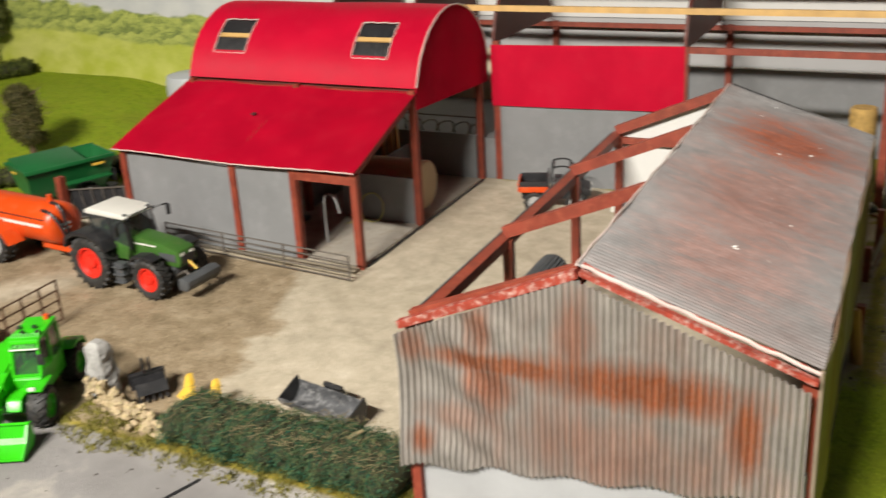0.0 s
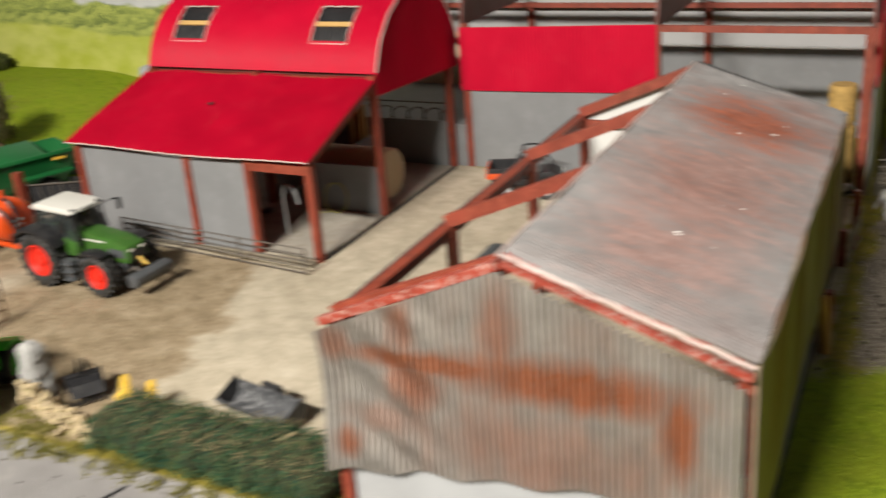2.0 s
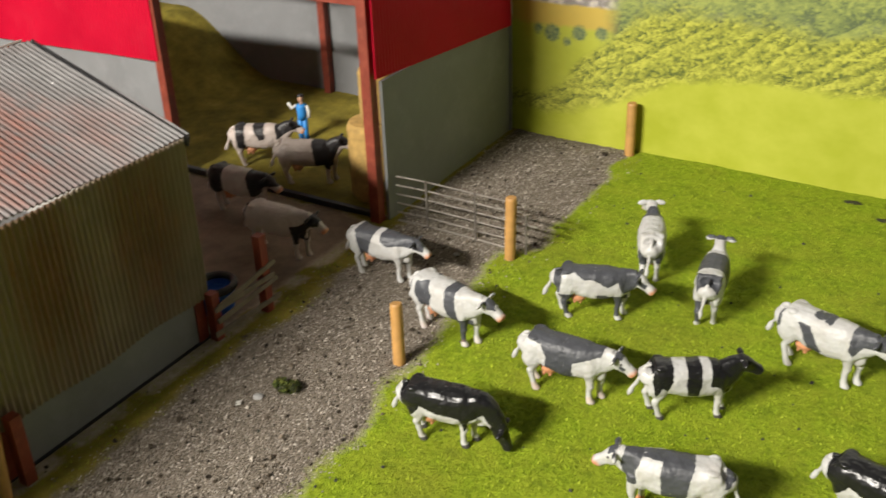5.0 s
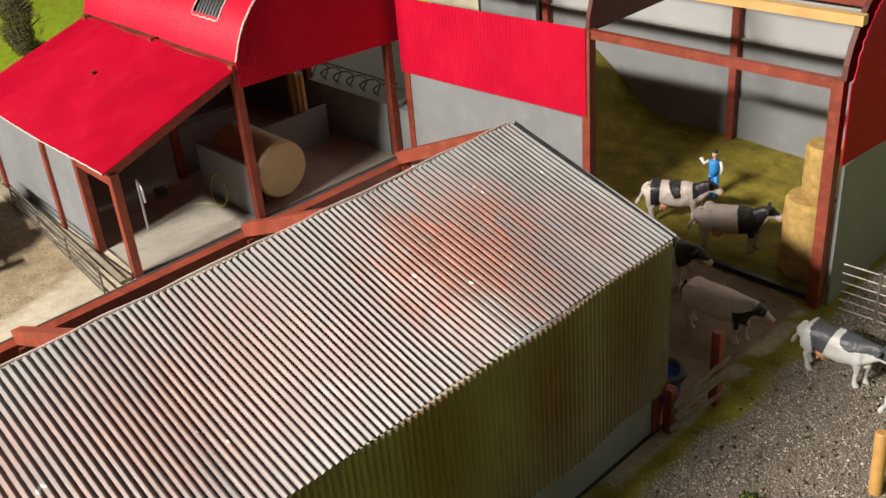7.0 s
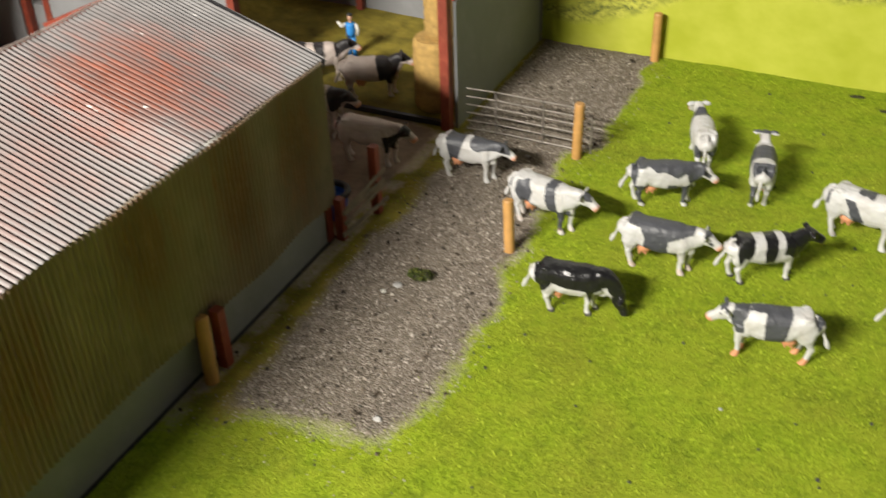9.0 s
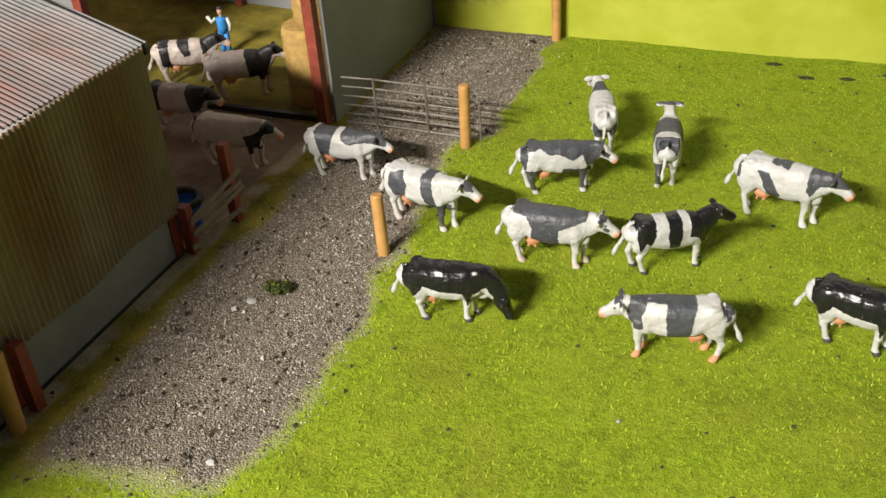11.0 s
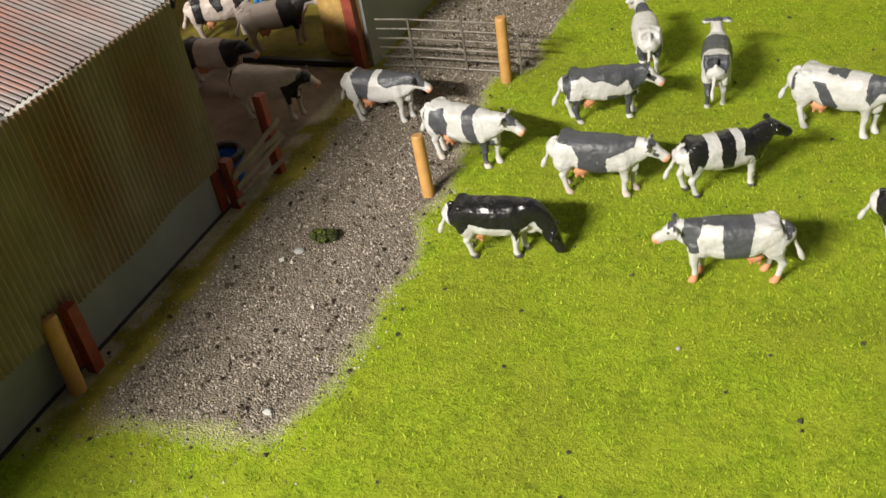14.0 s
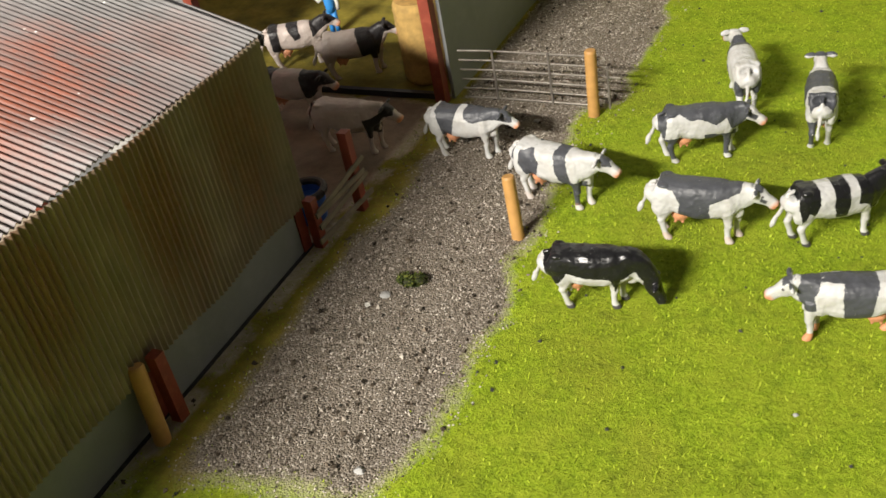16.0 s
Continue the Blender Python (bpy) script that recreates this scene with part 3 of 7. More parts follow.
# ---- corrugated sheets ----
def corrugated(origin, across, along, normal, pitch, amp, nv=2, skip=None, thick=0.0007, per=6, dent=None, lo=None, hi=None):
    """Sheet with real corrugations; lo and hi give, for each place across, where it starts and ends along."""
    o, a, l, n = Vector(origin), Vector(across), Vector(along), Vector(normal).normalized()
    nu = int(round(a.length / pitch)) * per
    def fn(u, v):
        s, e = (lo(u) if lo else 0.0), (hi(u) if hi else 1.0)
        w = s + (e - s) * v
        d = amp * math.sin(2 * math.pi * u * a.length / pitch)
        if dent:
            d += dent(u, w)
        return o + a * u + l * w + n * d, n
    return sheet(B(), fn, nu, nv, thick, skip)


# ---- red barn: lean-to and round-roofed bay ----
barn = thing("red_barn", "red corrugated round-roofed model barn with a lean-to and grey walls", "barn", at=(-0.17, 0.17))


def post(x, y, h, parent, w=0.0085, base=-0.002, label=""):
    return part("post", bx(B(), (x, y, (h + base) / 2), (w, w, h - base)), POST, parent, label, lay=True)


for x in (0.0, -0.0835, -0.172, -0.346):
    post(x, 0.0, 0.114, barn)
for x in (0.0, -0.172, -0.346):
    post(x, 0.150, 0.176, barn)
    post(x, 0.352, 0.165, barn)
part("beam", bar(B(), (-0.079, 0.0, 0.1065), (-0.0045, 0.0, 0.1065), 0.0075, 0.010), POST, barn, lay=True)
part("wall_panel", bx(B(), (-0.2595, 0.001, 0.055), (0.164, 0.003, 0.112)), GREY_WALL, barn, lay=True)
part("wall_panel", bx(B(), (-0.1282, 0.001, 0.055), (0.080, 0.003, 0.112)), GREY_WALL, barn, lay=True)
part("end_wall", prism(B(), [(0.006, 0), (0.346, 0), (0.346, 0.15), (0.148, 0.165), (0.006, 0.112)], -0.3445, -0.3475, "x"), GREY_WALL, barn, lay=True)
part("rafter", bar(B(), (-0.001, -0.005, 0.1135), (-0.001, 0.147, 0.165), 0.006, 0.009), POST, barn, lay=True)
part("rafter", bar(B(), (-0.172, -0.004, 0.1135), (-0.172, 0.147, 0.165), 0.006, 0.008), POST, barn, lay=True)
part("purlin", bar(B(), (-0.35, 0.152, 0.170), (0.0, 0.152, 0.170), 0.006, 0.006), POST, barn, lay=True)
lean = corrugated((-0.356, -0.011, 0.1175), (0.362, 0, 0), (0, 0.163, 0.0555), (0, -0.32, 0.95), 0.0032, 0.0010, nv=10, dent=lambda u, v: 0.0016 * math.sin(u * 7 + 1) * (1 - v) + 0.0008 * math.sin(u * 17 + v * 5))
part("lean_to_roof", lean, RED_TIN, barn, "glossy red corrugated lean-to roof", lay=True, smooth=True)

part("torn_edge", rod(B(), [(-0.356 + 0.362 * k / 40, -0.0118, 0.1172 + 0.0016 * math.sin(0.175 * k + 1) + 0.0003 * math.sin(k * 2.3)) for k in range(41)], 0.0007, 5), PALE, barn, "pale torn card edge", lay=True)
part("hole", lathe(B(), [(0.0, 0.0004), (0.0, 0.0032), (0.0006, 0.0030), (0.0006, 0.0004)], (0, 0, 0), "z", 10), BLACK, barn, "dark dent in the red sheet", lay=True, m=pose(-0.195, 0.082, 0.1512, 18.8))

# added board, no real part: its brown stands for the darkness in the gap
part("fascia", bx(B(), (-0.173, 0.1572, 0.1755), (0.346, 0.002, 0.016)), BROWN, barn, "dark board added to keep the roof gap in shade", lay=True)

ARC = (0.262, 0.148, 0.1155)  # centre y, centre height, radius


def arch_surface(u, v):
    x = -0.352 + 0.358 * u
    a = math.radians(165 - 153 * v)
    r = ARC[2] + 0.0004 * math.sin(2 * math.pi * 0.358 * u / 0.0032) + 0.0012 * math.sin(u * 11) * (1 - v)
    n = Vector((0, math.cos(a), math.sin(a)))
    return Vector((x, ARC[0], ARC[1])) + n * r, n


def skylight_cell(u, v):
    x = -0.352 + 0.358 * u
    return 0.115 < v < 0.29 and (-0.093 < x < -0.041 or -0.315 < x < -0.263)


arch_roof = part("arched_roof", sheet(B(), arch_surface, 670, 40, 0.0009, skylight_cell), RED_TIN, barn, "glossy red corrugated arched roof", lay=True, smooth=True)
for x0 in (-0.095, -0.317):
    def panel(u, v):
        a = math.radians(165 - 153 * (0.105 + 0.195 * v))
        n = Vector((0, math.cos(a), math.sin(a)))
        return Vector((x0 + 0.056 * u, ARC[0], ARC[1])) + n * (ARC[2] - 0.0032 + 0.0006 * math.sin(2 * math.pi * 9 * u)), n
    sky = part("skylight", sheet(B(), panel, 54, 10, 0.0006), BLACK, arch_roof, "dark corrugated rooflight sheet", lay=True, smooth=True)
    a = math.radians(165 - 153 * 0.205)
    yb, zb_ = ARC[0] + math.cos(a) * (ARC[2] - 0.002), ARC[1] + math.sin(a) * (ARC[2] - 0.002)
    part("batten", bar(B(), (x0 + 0.002, yb, zb_), (x0 + 0.054, yb, zb_), 0.0065, 0.002, (0, -0.6, 0.8)), PINE, arch_roof, lay=True)


def arch_point(x, v, lift=0.0006):
    a = math.radians(165 - 153 * v)
    return (x, ARC[0] + math.cos(a) * (ARC[2] + lift), ARC[1] + math.sin(a) * (ARC[2] + lift))


for x0, x1 in ((-0.093, -0.041), (-0.315, -0.263)):
    for pts in ([arch_point(x0 + (x1 - x0) * k / 8 + 0.0006 * (k % 2), 0.29 + 0.003 * (k % 3)) for k in range(9)], [arch_point(x1 + 0.0008 * (k % 2), 0.115 + 0.175 * k / 8) for k in range(9)], [arch_point(x0 - 0.0006 * (k % 2), 0.115 + 0.175 * k / 8) for k in range(9)], [arch_point(x0 + (x1 - x0) * k / 8, 0.115 - 0.003 * (k % 2)) for k in range(9)]):
        part("torn_edge", rod(B(), pts, 0.0007, 5), PALE, arch_roof, "pale torn card edge", lay=True)
part("torn_edge", rod(B(), [arch_point(0.0062 + 0.0005 * (k % 2), 0.005 + 0.06 * k) for k in range(17)], 0.0010, 5), PALE, arch_roof, "pale torn card edge", lay=True)


def gable_sheet(x, facing):
    lo_z = lambda y: 0.1515 - 0.05 * (y - 0.151)
    def fn(u, v):
        y = 0.1505 + 0.2235 * u
        d = max(0.0, ARC[2] ** 2 - (y - ARC[0]) ** 2)
        t = max(ARC[1] + math.sqrt(d) - 0.001, lo_z(y) + 0.004)
        return Vector((x + facing * 0.00045 * math.sin(2 * math.pi * 0.2235 * u / 0.0032), y, lo_z(y) + (t - lo_z(y)) * v)), Vector((facing, 0, 0))
    return sheet(B(), fn, 420, 6, 0.0008)


part("gable", gable_sheet(0.0052, 1), RED_TIN, barn, "dark red corrugated gable sheet", lay=True, smooth=True)
part("gable", gable_sheet(-0.352, -1), RED_TIN, barn, lay=True, smooth=True)
# pens inside
part("partition", bx(B(), (-0.060, 0.150, 0.031), (0.110, 0.004, 0.062)), GREY_WALL, barn, "grey concrete pen wall", lay=True)
part("partition", bx(B(), (-0.176, 0.200, 0.031), (0.004, 0.100, 0.062)), GREY_WALL, barn, lay=True)
part("partition", bx(B(), (-0.174, 0.350, 0.033), (0.335, 0.005, 0.066)), GREY_WALL, barn, "grey concrete pen wall", lay=True)
part("partition", bx(B(), (-0.110, 0.270, 0.025), (0.004, 0.120, 0.05)), GREY_WALL, barn, lay=True)
part("threshold", bar(B(), (0.0045, 0.006, 0.0008), (0.0045, 0.345, 0.0008), 0.004, 0.0022), BLACK, barn, "dark joint strip along the floor edge", lay=True)
part("kerb", bx(B(), (-0.18, -0.0135, 0.0015), (0.362, 0.013, 0.005)), paint("kerb_concrete", (0.30, 0.26, 0.19), 0.85, var=0.3, scale=60), barn, "worn concrete kerb", lay=True)
floor_slab = part("floor_slab", bx(B(), (-0.172, 0.176, 0.0), (0.342, 0.345, 0.003)), paint("barn_floor_concrete", (0.36, 0.33, 0.28), 0.8, var=0.2, scale=25, dirt=(0.2, 0.16, 0.1), dirt_amt=0.5), barn, lay=True)

# ---- cubicle yard behind the barn ----
yard = thing("cubicle_row", "concrete cubicle row with bent black steel hoops", "cubicles", at=(-0.15, 0.40))
part("kerb", bx(B(), (-0.16, 0.475, 0.030), (0.36, 0.235, 0.060)), GREY_WALL, yard, lay=True)
for i in range(12):
    x = -0.31 + 0.027 * i
    part("hoop", rod(B(), [(x + 0.011 * math.cos(t), 0.372 + 0.01 * math.sin(2 * t), 0.060 + 0.017 * math.sin(t)) for t in [math.pi * k / 8 for k in range(9)]], 0.0011, 6), DULL_STEEL, yard, lay=True)
part("rail", rod(B(), [(-0.32, 0.362, 0.088), (0.0, 0.362, 0.088)], 0.0011, 6), DULL_STEEL, yard, lay=True)
part("block_wall", bx(B(), (-0.13, 0.585, 0.100), (0.10, 0.006, 0.090)), paint("pale_cream_render", (0.52, 0.48, 0.34), 0.7, var=0.12, scale=20), yard, "cream rendered back wall", lay=True)
part("block_wall", bx(B(), (-0.025, 0.585, 0.100), (0.10, 0.006, 0.090)), GREY_WALL, yard, lay=True)

# ---- open-fronted shed with a bare round roof frame ----
shed = thing("open_shed", "half-built round-roofed shed with red sheets, grey walls and bare frame", "shed", at=(0.28, 0.48))
for x in (0.025, 0.290, 0.534):
    post(x, 0.362, 0.200, shed, 0.0095)
for x in (0.03, 0.305, 0.532):
    post(x, 0.598, 0.190, shed, 0.009)
part("beam", bar(B(), (0.2945, 0.362, 0.196), (0.5295, 0.362, 0.196), 0.006, 0.008), POST, shed, lay=True)
part("rail", bar(B(), (-0.3, 0.594, 0.186), (0.525, 0.594, 0.186), 0.006, 0.007), POST, shed, lay=True)
part("front_sheet", corrugated((0.0185, 0.3555, 0.1095), (0.2725, 0, 0.006), (0, 0, 0.086), (0, -1, 0), 0.0052, 0.0004, nv=3, dent=lambda u, v: 0.0008 * math.sin(u * 5)), RED_TIN, shed, "glossy red corrugated front sheet", lay=True, smooth=True)
part("front_wall", bx(B(), (0.1575, 0.3600, 0.056), (0.256, 0.003, 0.113)), GREY_WALL, shed, "plain grey front wall panel", lay=True)
part("side_wall", bx(B(), (0.5415, 0.486, 0.064), (0.003, 0.236, 0.128)), GREY_WALL, shed, "plain grey side wall panel", lay=True)


def side_red(u, v):
    y = 0.3565 + 0.2475 * u
    lo_z = 0.1335 - 0.075 * (y - 0.3565)
    d = max(0.0, 0.118 ** 2 - (y - 0.478) ** 2)
    hi_z = max(0.2, 0.195 + 0.75 * math.sqrt(d))
    return Vector((0.5455 + 0.00045 * math.sin(2 * math.pi * u * 0.2475 / 0.0045), y, lo_z + (hi_z - lo_z) * v)), Vector((1, 0, 0))


part("side_sheet", sheet(B(), side_red, 330, 6, 0.0008), RED_TIN, shed, "deep red corrugated gable sheet", lay=True, smooth=True)
for x in (-0.25, -0.11, 0.021, 0.290, 0.537):
    arc = [(0.478 - 0.118 * math.cos(t), 0.197 + 0.09 * math.sin(t)) for t in [math.pi * k / 20 for k in range(21)]]
    part("former", prism(B(), arc, x - 0.0022, x + 0.0022, "x"), BROWN, shed, "brown half-round roof former", lay=True)
for y, z in ((0.3715, 0.2435), (0.405, 0.267), (0.478, 0.291), (0.56, 0.262)):
    part("purlin", bar(B(), (-0.30, y, z), (0.543, y, z), 0.008, 0.0075), PINE, shed, "bare pine purlin", lay=True)
part("sill", bar(B(), (0.0295, 0.366, 0.0022), (0.5295, 0.366, 0.0022), 0.005, 0.0065), BLACK, shed, "dark timber sill", lay=True)
part("back_panel", bx(B(), (0.285, 0.606, 0.062), (0.52, 0.003, 0.124)), GREY_WALL, shed, "grey painted back wall panel", lay=True)
part("back_panel", bx(B(), (0.1, 0.6065, 0.16), (0.89, 0.003, 0.07)), paint("pale_grey_card", (0.38, 0.38, 0.38), 0.7, var=0.1, scale=10), shed, lay=True)
part("ledge", bx(B(), (0.285, 0.603, 0.1255), (0.50, 0.008, 0.002)), WHITE_CARD, shed, lay=True)
part("upper_panel", bx(B(), (0.1, 0.6075, 0.245), (0.89, 0.003, 0.098)), WHITE_CARD, shed, "white card upper back wall", lay=True)

# ---- rusty corrugated tin shed ----
tin = thing("tin_shed", "rusty corrugated tin shed with half of its roof stripped", "shed", at=(0.39, -0.1))
XL, XR, XP, YF, YB = 0.262, 0.523, 0.385, -0.357, 0.152
for y in (YF + 0.004, -0.186, -0.01, 0.145):
    post(XL + 0.004, y, 0.140, tin, 0.008)
    part("rafter", bar(B(), (XL + 0.001, y, 0.146), (XP, y, 0.197), 0.007, 0.010), POST, tin, lay=True)
for y in (YF + 0.006, -0.021, 0.145):
    post(XR, y, 0.145, tin, 0.009)
part("wall_plate", bar(B(), (XL + 0.001, YF, 0.1385), (XL + 0.001, YB, 0.1385), 0.010, 0.009), POST, tin, "red oxide timber wall plate", lay=True)
part("tie_beam", bar(B(), (XL + 0.008, 0.145, 0.135), (XR - 0.005, 0.145, 0.135), 0.005, 0.007), POST, tin, lay=True)
part("side_sheet", bx(B(), (XL - 0.0045, -0.10, 0.1355), (0.0015, 0.49, 0.016)), DARK_GREY, tin, lay=True)
part("ridge_board", bar(B(), (XP, YF, 0.1925), (XP, YB, 0.1925), 0.004, 0.008), POST, tin, lay=True)
part("verge_board", bar(B(), (XL - 0.006, YF - 0.004, 0.1425), (XP, YF - 0.004, 0.1985), 0.006, 0.0055), CHIPPED, tin, "chipped red verge board", lay=True)
part("verge_board", bar(B(), (XP + 0.0015, YF - 0.004, 0.1995), (XR + 0.004, YF - 0.004, 0.152), 0.005, 0.0032), CHIPPED, tin, "chipped red verge board", lay=True)
for k, (ya, yb_, wide_) in enumerate(((YF - 0.0005, YF + 0.0010, 0.0024), (YF + 0.0030, YF + 0.0022, 0.0016))):
    pts = [(XP + 0.0015 + (XR + 0.0045 - XP) * u, ya + (yb_ - ya) * u + 0.0006 * math.sin(31 * u + k), 0.2022 - 0.0475 * u + 0.0004 * math.sin(47 * u + 2 * k)) for u in [n_ / 24 for n_ in range(25)]]
    part("verge_strip", rod(B(), pts, wide_ / 2, 5), (PALE, CHIPPED)[k], tin, "pale torn card strip", lay=True)
part("roof_edge", bar(B(), (XP, YB + 0.0062, 0.1985), (XR + 0.006, YB + 0.0062, 0.1500), 0.0016, 0.0075), BLACK, tin, "dark frayed end of the roof sheet", lay=True)
part("ridge_tear", rod(B(), [(XP - 0.002 + 0.0006 * math.sin(k * 2.1), YF + (YB - YF) * k / 30, 0.2020 + 0.0005 * math.sin(k * 1.3)) for k in range(31)], 0.0010, 5), PALE, tin, "pale torn edge along the ridge", lay=True)

roof_u = Vector((0, YB - YF + 0.008, 0))
roof_v = Vector((XR + 0.006 - XP, 0, 0.1535 - 0.2005))
roof = corrugated((XP - 0.001, YF + 0.001, 0.2015), roof_u, roof_v, (0.32, 0, 0.94), 0.0044, 0.0010, nv=10,
                  dent=lambda u, v: 0.004 * v * (1 - u) + 0.0012 * math.sin(u * 9 + v * 2) * v + 0.0009 * math.sin(u * 23 + 4 * v), hi=lambda u: 1.0 + 0.005 * math.sin(u * 40) * math.sin(u * 13))
part("roof", roof, TIN_ROOF, tin, "silver corrugated tin roof slope with a rust patch", lay=True, smooth=True)


def gable_hi(u):
    x = XL - 0.006 + (XR + 0.007 - XL) * u
    return ((0.139 + (0.1955 - 0.139) * (x - XL + 0.006) / (XP - XL + 0.006)) if x < XP else (0.1955 + (0.147 - 0.1955) * (x - XP) / (XR - XP))) / 0.2


def gable_lo(u):
    return (0.037 + 0.034 * u + 0.002 * math.sin(u * 31)) / 0.2


def gable_dent(u, w):
    k = math.exp(-((u - 0.06) / 0.12) ** 2)
    return 0.004 * k * math.sin(w * 9) + 0.005 * math.exp(-(u / 0.05) ** 2) + 0.0015 * math.exp(-((u - 0.2) / 0.1) ** 2) * math.sin(w * 40 + u * 30)


gab = corrugated((XL - 0.006, YF - 0.0085, 0), (XR + 0.007 - XL, 0, 0), (0, 0, 0.2), (0, -1, 0), 0.0044, 0.0017, nv=24, lo=gable_lo, hi=gable_hi, dent=gable_dent)
part("gable_sheet", gab, TIN_GABLE, tin, "crumpled corrugated tin gable streaked with rust", lay=True, smooth=True)
part("gable_wall", bx(B(), ((XL + XR) / 2 + 0.004, YF - 0.002, 0.044), (XR - XL - 0.004, 0.004, 0.092)), paint("pale_block_wall", (0.34, 0.35, 0.36), 0.7, var=0.12, scale=25), tin, "pale grey base wall", lay=True)
post(XL + 0.002, YF - 0.0055, 0.06, tin, 0.007)
post(0.5365, -0.017, 0.048, tin, 0.0075)
side = corrugated((XR + 0.0065, YF - 0.002, 0), (0, YB - YF + 0.004, 0), (0, 0, 0.1), (1, 0, 0), 0.0044, 0.0011, nv=12, lo=lambda u: 0.42 - 0.08 * u + 0.01 * math.sin(u * 37), hi=lambda u: 1.575 - 0.035 * u,
                  dent=lambda u, w: 0.001 * math.sin(u * 11) - 0.0007 * math.sin(u * 29 + w))
part("side_sheet", side, TIN_SIDE, tin, "dull corrugated tin side sheet with rust streaks", lay=True, smooth=True)
part("side_wall", bx(B(), (XR + 0.001, (YF + YB) / 2, 0.029), (0.004, YB - YF - 0.004, 0.066)), GREY_WALL, tin, "grey base wall", lay=True)
# shade at the wall's foot, laid in as a solid black strip
part("foot_gap", bar(B(), (XR + 0.0040, YF + 0.01, -0.0008), (XR + 0.0040, YB, -0.0008), 0.0028, 0.0035), BLACK, tin, "black strip standing for the shade under the base wall", lay=True)
part("end_wall", prism(B(), [(XL + 0.006, 0.06), (XR, 0.06), (XR, 0.146), (XP, 0.192), (XL + 0.006, 0.145)], YB - 0.002, YB + 0.0005, "y"), WHITE_CARD, tin, "white card end wall", lay=True)
part("end_wall", bx(B(), ((XL + XR) / 2, YB - 0.001, 0.03), (XR - XL - 0.008, 0.003, 0.06)), GREY_WALL, tin, lay=True)


# ---- cows: moulded toy figures, each one mesh ----
def loft(bm, path, seg=18):
    """Rings (x, z, half height, half width) along a path in the x-z plane; returns the rings."""
    rings = []
    for i, (x, z, hh, hw) in enumerate(path):
        a, b = path[max(i - 1, 0)], path[min(i + 1, len(path) - 1)]
        d = Vector((b[0] - a[0], 0, b[1] - a[1])).normalized()
        u = Vector((-d.z, 0, d.x))
        ring = []
        for k in range(seg):
            t = 2 * math.pi * k / seg
            c, s = math.cos(t), math.sin(t)
            e = 0.74
            q = Vector((0, hw * math.copysign(abs(c) ** e, c), 0)) + u * hh * math.copysign(abs(s) ** e, s)
            ring.append(bm.verts.new(Vector((x, 0, z)) + q))
        rings.append(ring)
    skin(bm, rings)
    return rings


def dense(path, n=3):
    """Smooth in-between rings."""
    out, p = [], [Vector(q) for q in path]
    for i in range(len(p) - 1):
        a, b, c, d = p[max(i - 1, 0)], p[i], p[i + 1], p[min(i + 2, len(p) - 1)]
        for k in range(n):
            t = k / n
            out.append(0.5 * ((2 * b) + (c - a) * t + (2 * a - 5 * b + 4 * c - d) * t * t + (3 * b - a - 3 * c + d) * t ** 3))
    return out + [p[-1]]


def egg(bm, c, r, m=None, seg=10):
    c = Vector(c)
    rings = []
    for i in range(1, 6):
        a = math.pi * i / 6
        ring = []
        for k in range(seg):
            b = 2 * math.pi * k / seg
            p = Vector((r[0] * math.cos(a), r[1] * math.sin(a) * math.cos(b), r[2] * math.sin(a) * math.sin(b)))
            ring.append(bm.verts.new(c + (m @ p if m is not None else p)))
        rings.append(ring)
    skin(bm, rings)


BODY = [(-0.0325, 0.0395, 0.003, 0.003), (-0.0320, 0.0375, 0.0068, 0.0068), (-0.0295, 0.0362, 0.0096, 0.0095), (-0.0235, 0.0352, 0.0108, 0.0114), (-0.0165, 0.0340, 0.0118, 0.0112), (-0.008, 0.0324, 0.0132, 0.0118),
        (0.003, 0.0318, 0.0138, 0.0120), (0.0125, 0.0326, 0.0132, 0.0108), (0.0185, 0.0338, 0.0120, 0.0094), (0.0225, 0.0352, 0.0104, 0.0078)]
HEADS = {"level": (0.0345, 0.0400, -34), "up": (0.0325, 0.0452, -30), "graze": (0.0375, 0.0180, -68)}
NECKS = {"level": [(0.0265, 0.0366, 0.0095, 0.0060), (0.0310, 0.0384, 0.0078, 0.0047), (0.0350, 0.0400, 0.0062, 0.0042)],
         "up": [(0.0260, 0.0384, 0.0094, 0.0060), (0.0298, 0.0420, 0.0076, 0.0047), (0.0330, 0.0450, 0.0060, 0.0042)],
         "graze": [(0.0262, 0.0330, 0.0098, 0.0066), (0.0310, 0.0284, 0.0084, 0.0052), (0.0350, 0.0228, 0.0068, 0.0044), (0.0378, 0.0180, 0.0058, 0.0042)]}
# skull from poll to muzzle: along, across the brow line, half height, half width
SKULL = [(-0.0030, -0.0006, 0.0030, 0.0030), (-0.0012, -0.0004, 0.0050, 0.0045), (0.0024, -0.0006, 0.0058, 0.0047), (0.0060, -0.0006, 0.0053, 0.0041), (0.0100, -0.0004, 0.0041, 0.0033), (0.0136, -0.0004, 0.0037, 0.0034), (0.0160, -0.0006, 0.0035, 0.0035), (0.0176, -0.0008, 0.0022, 0.0025)]


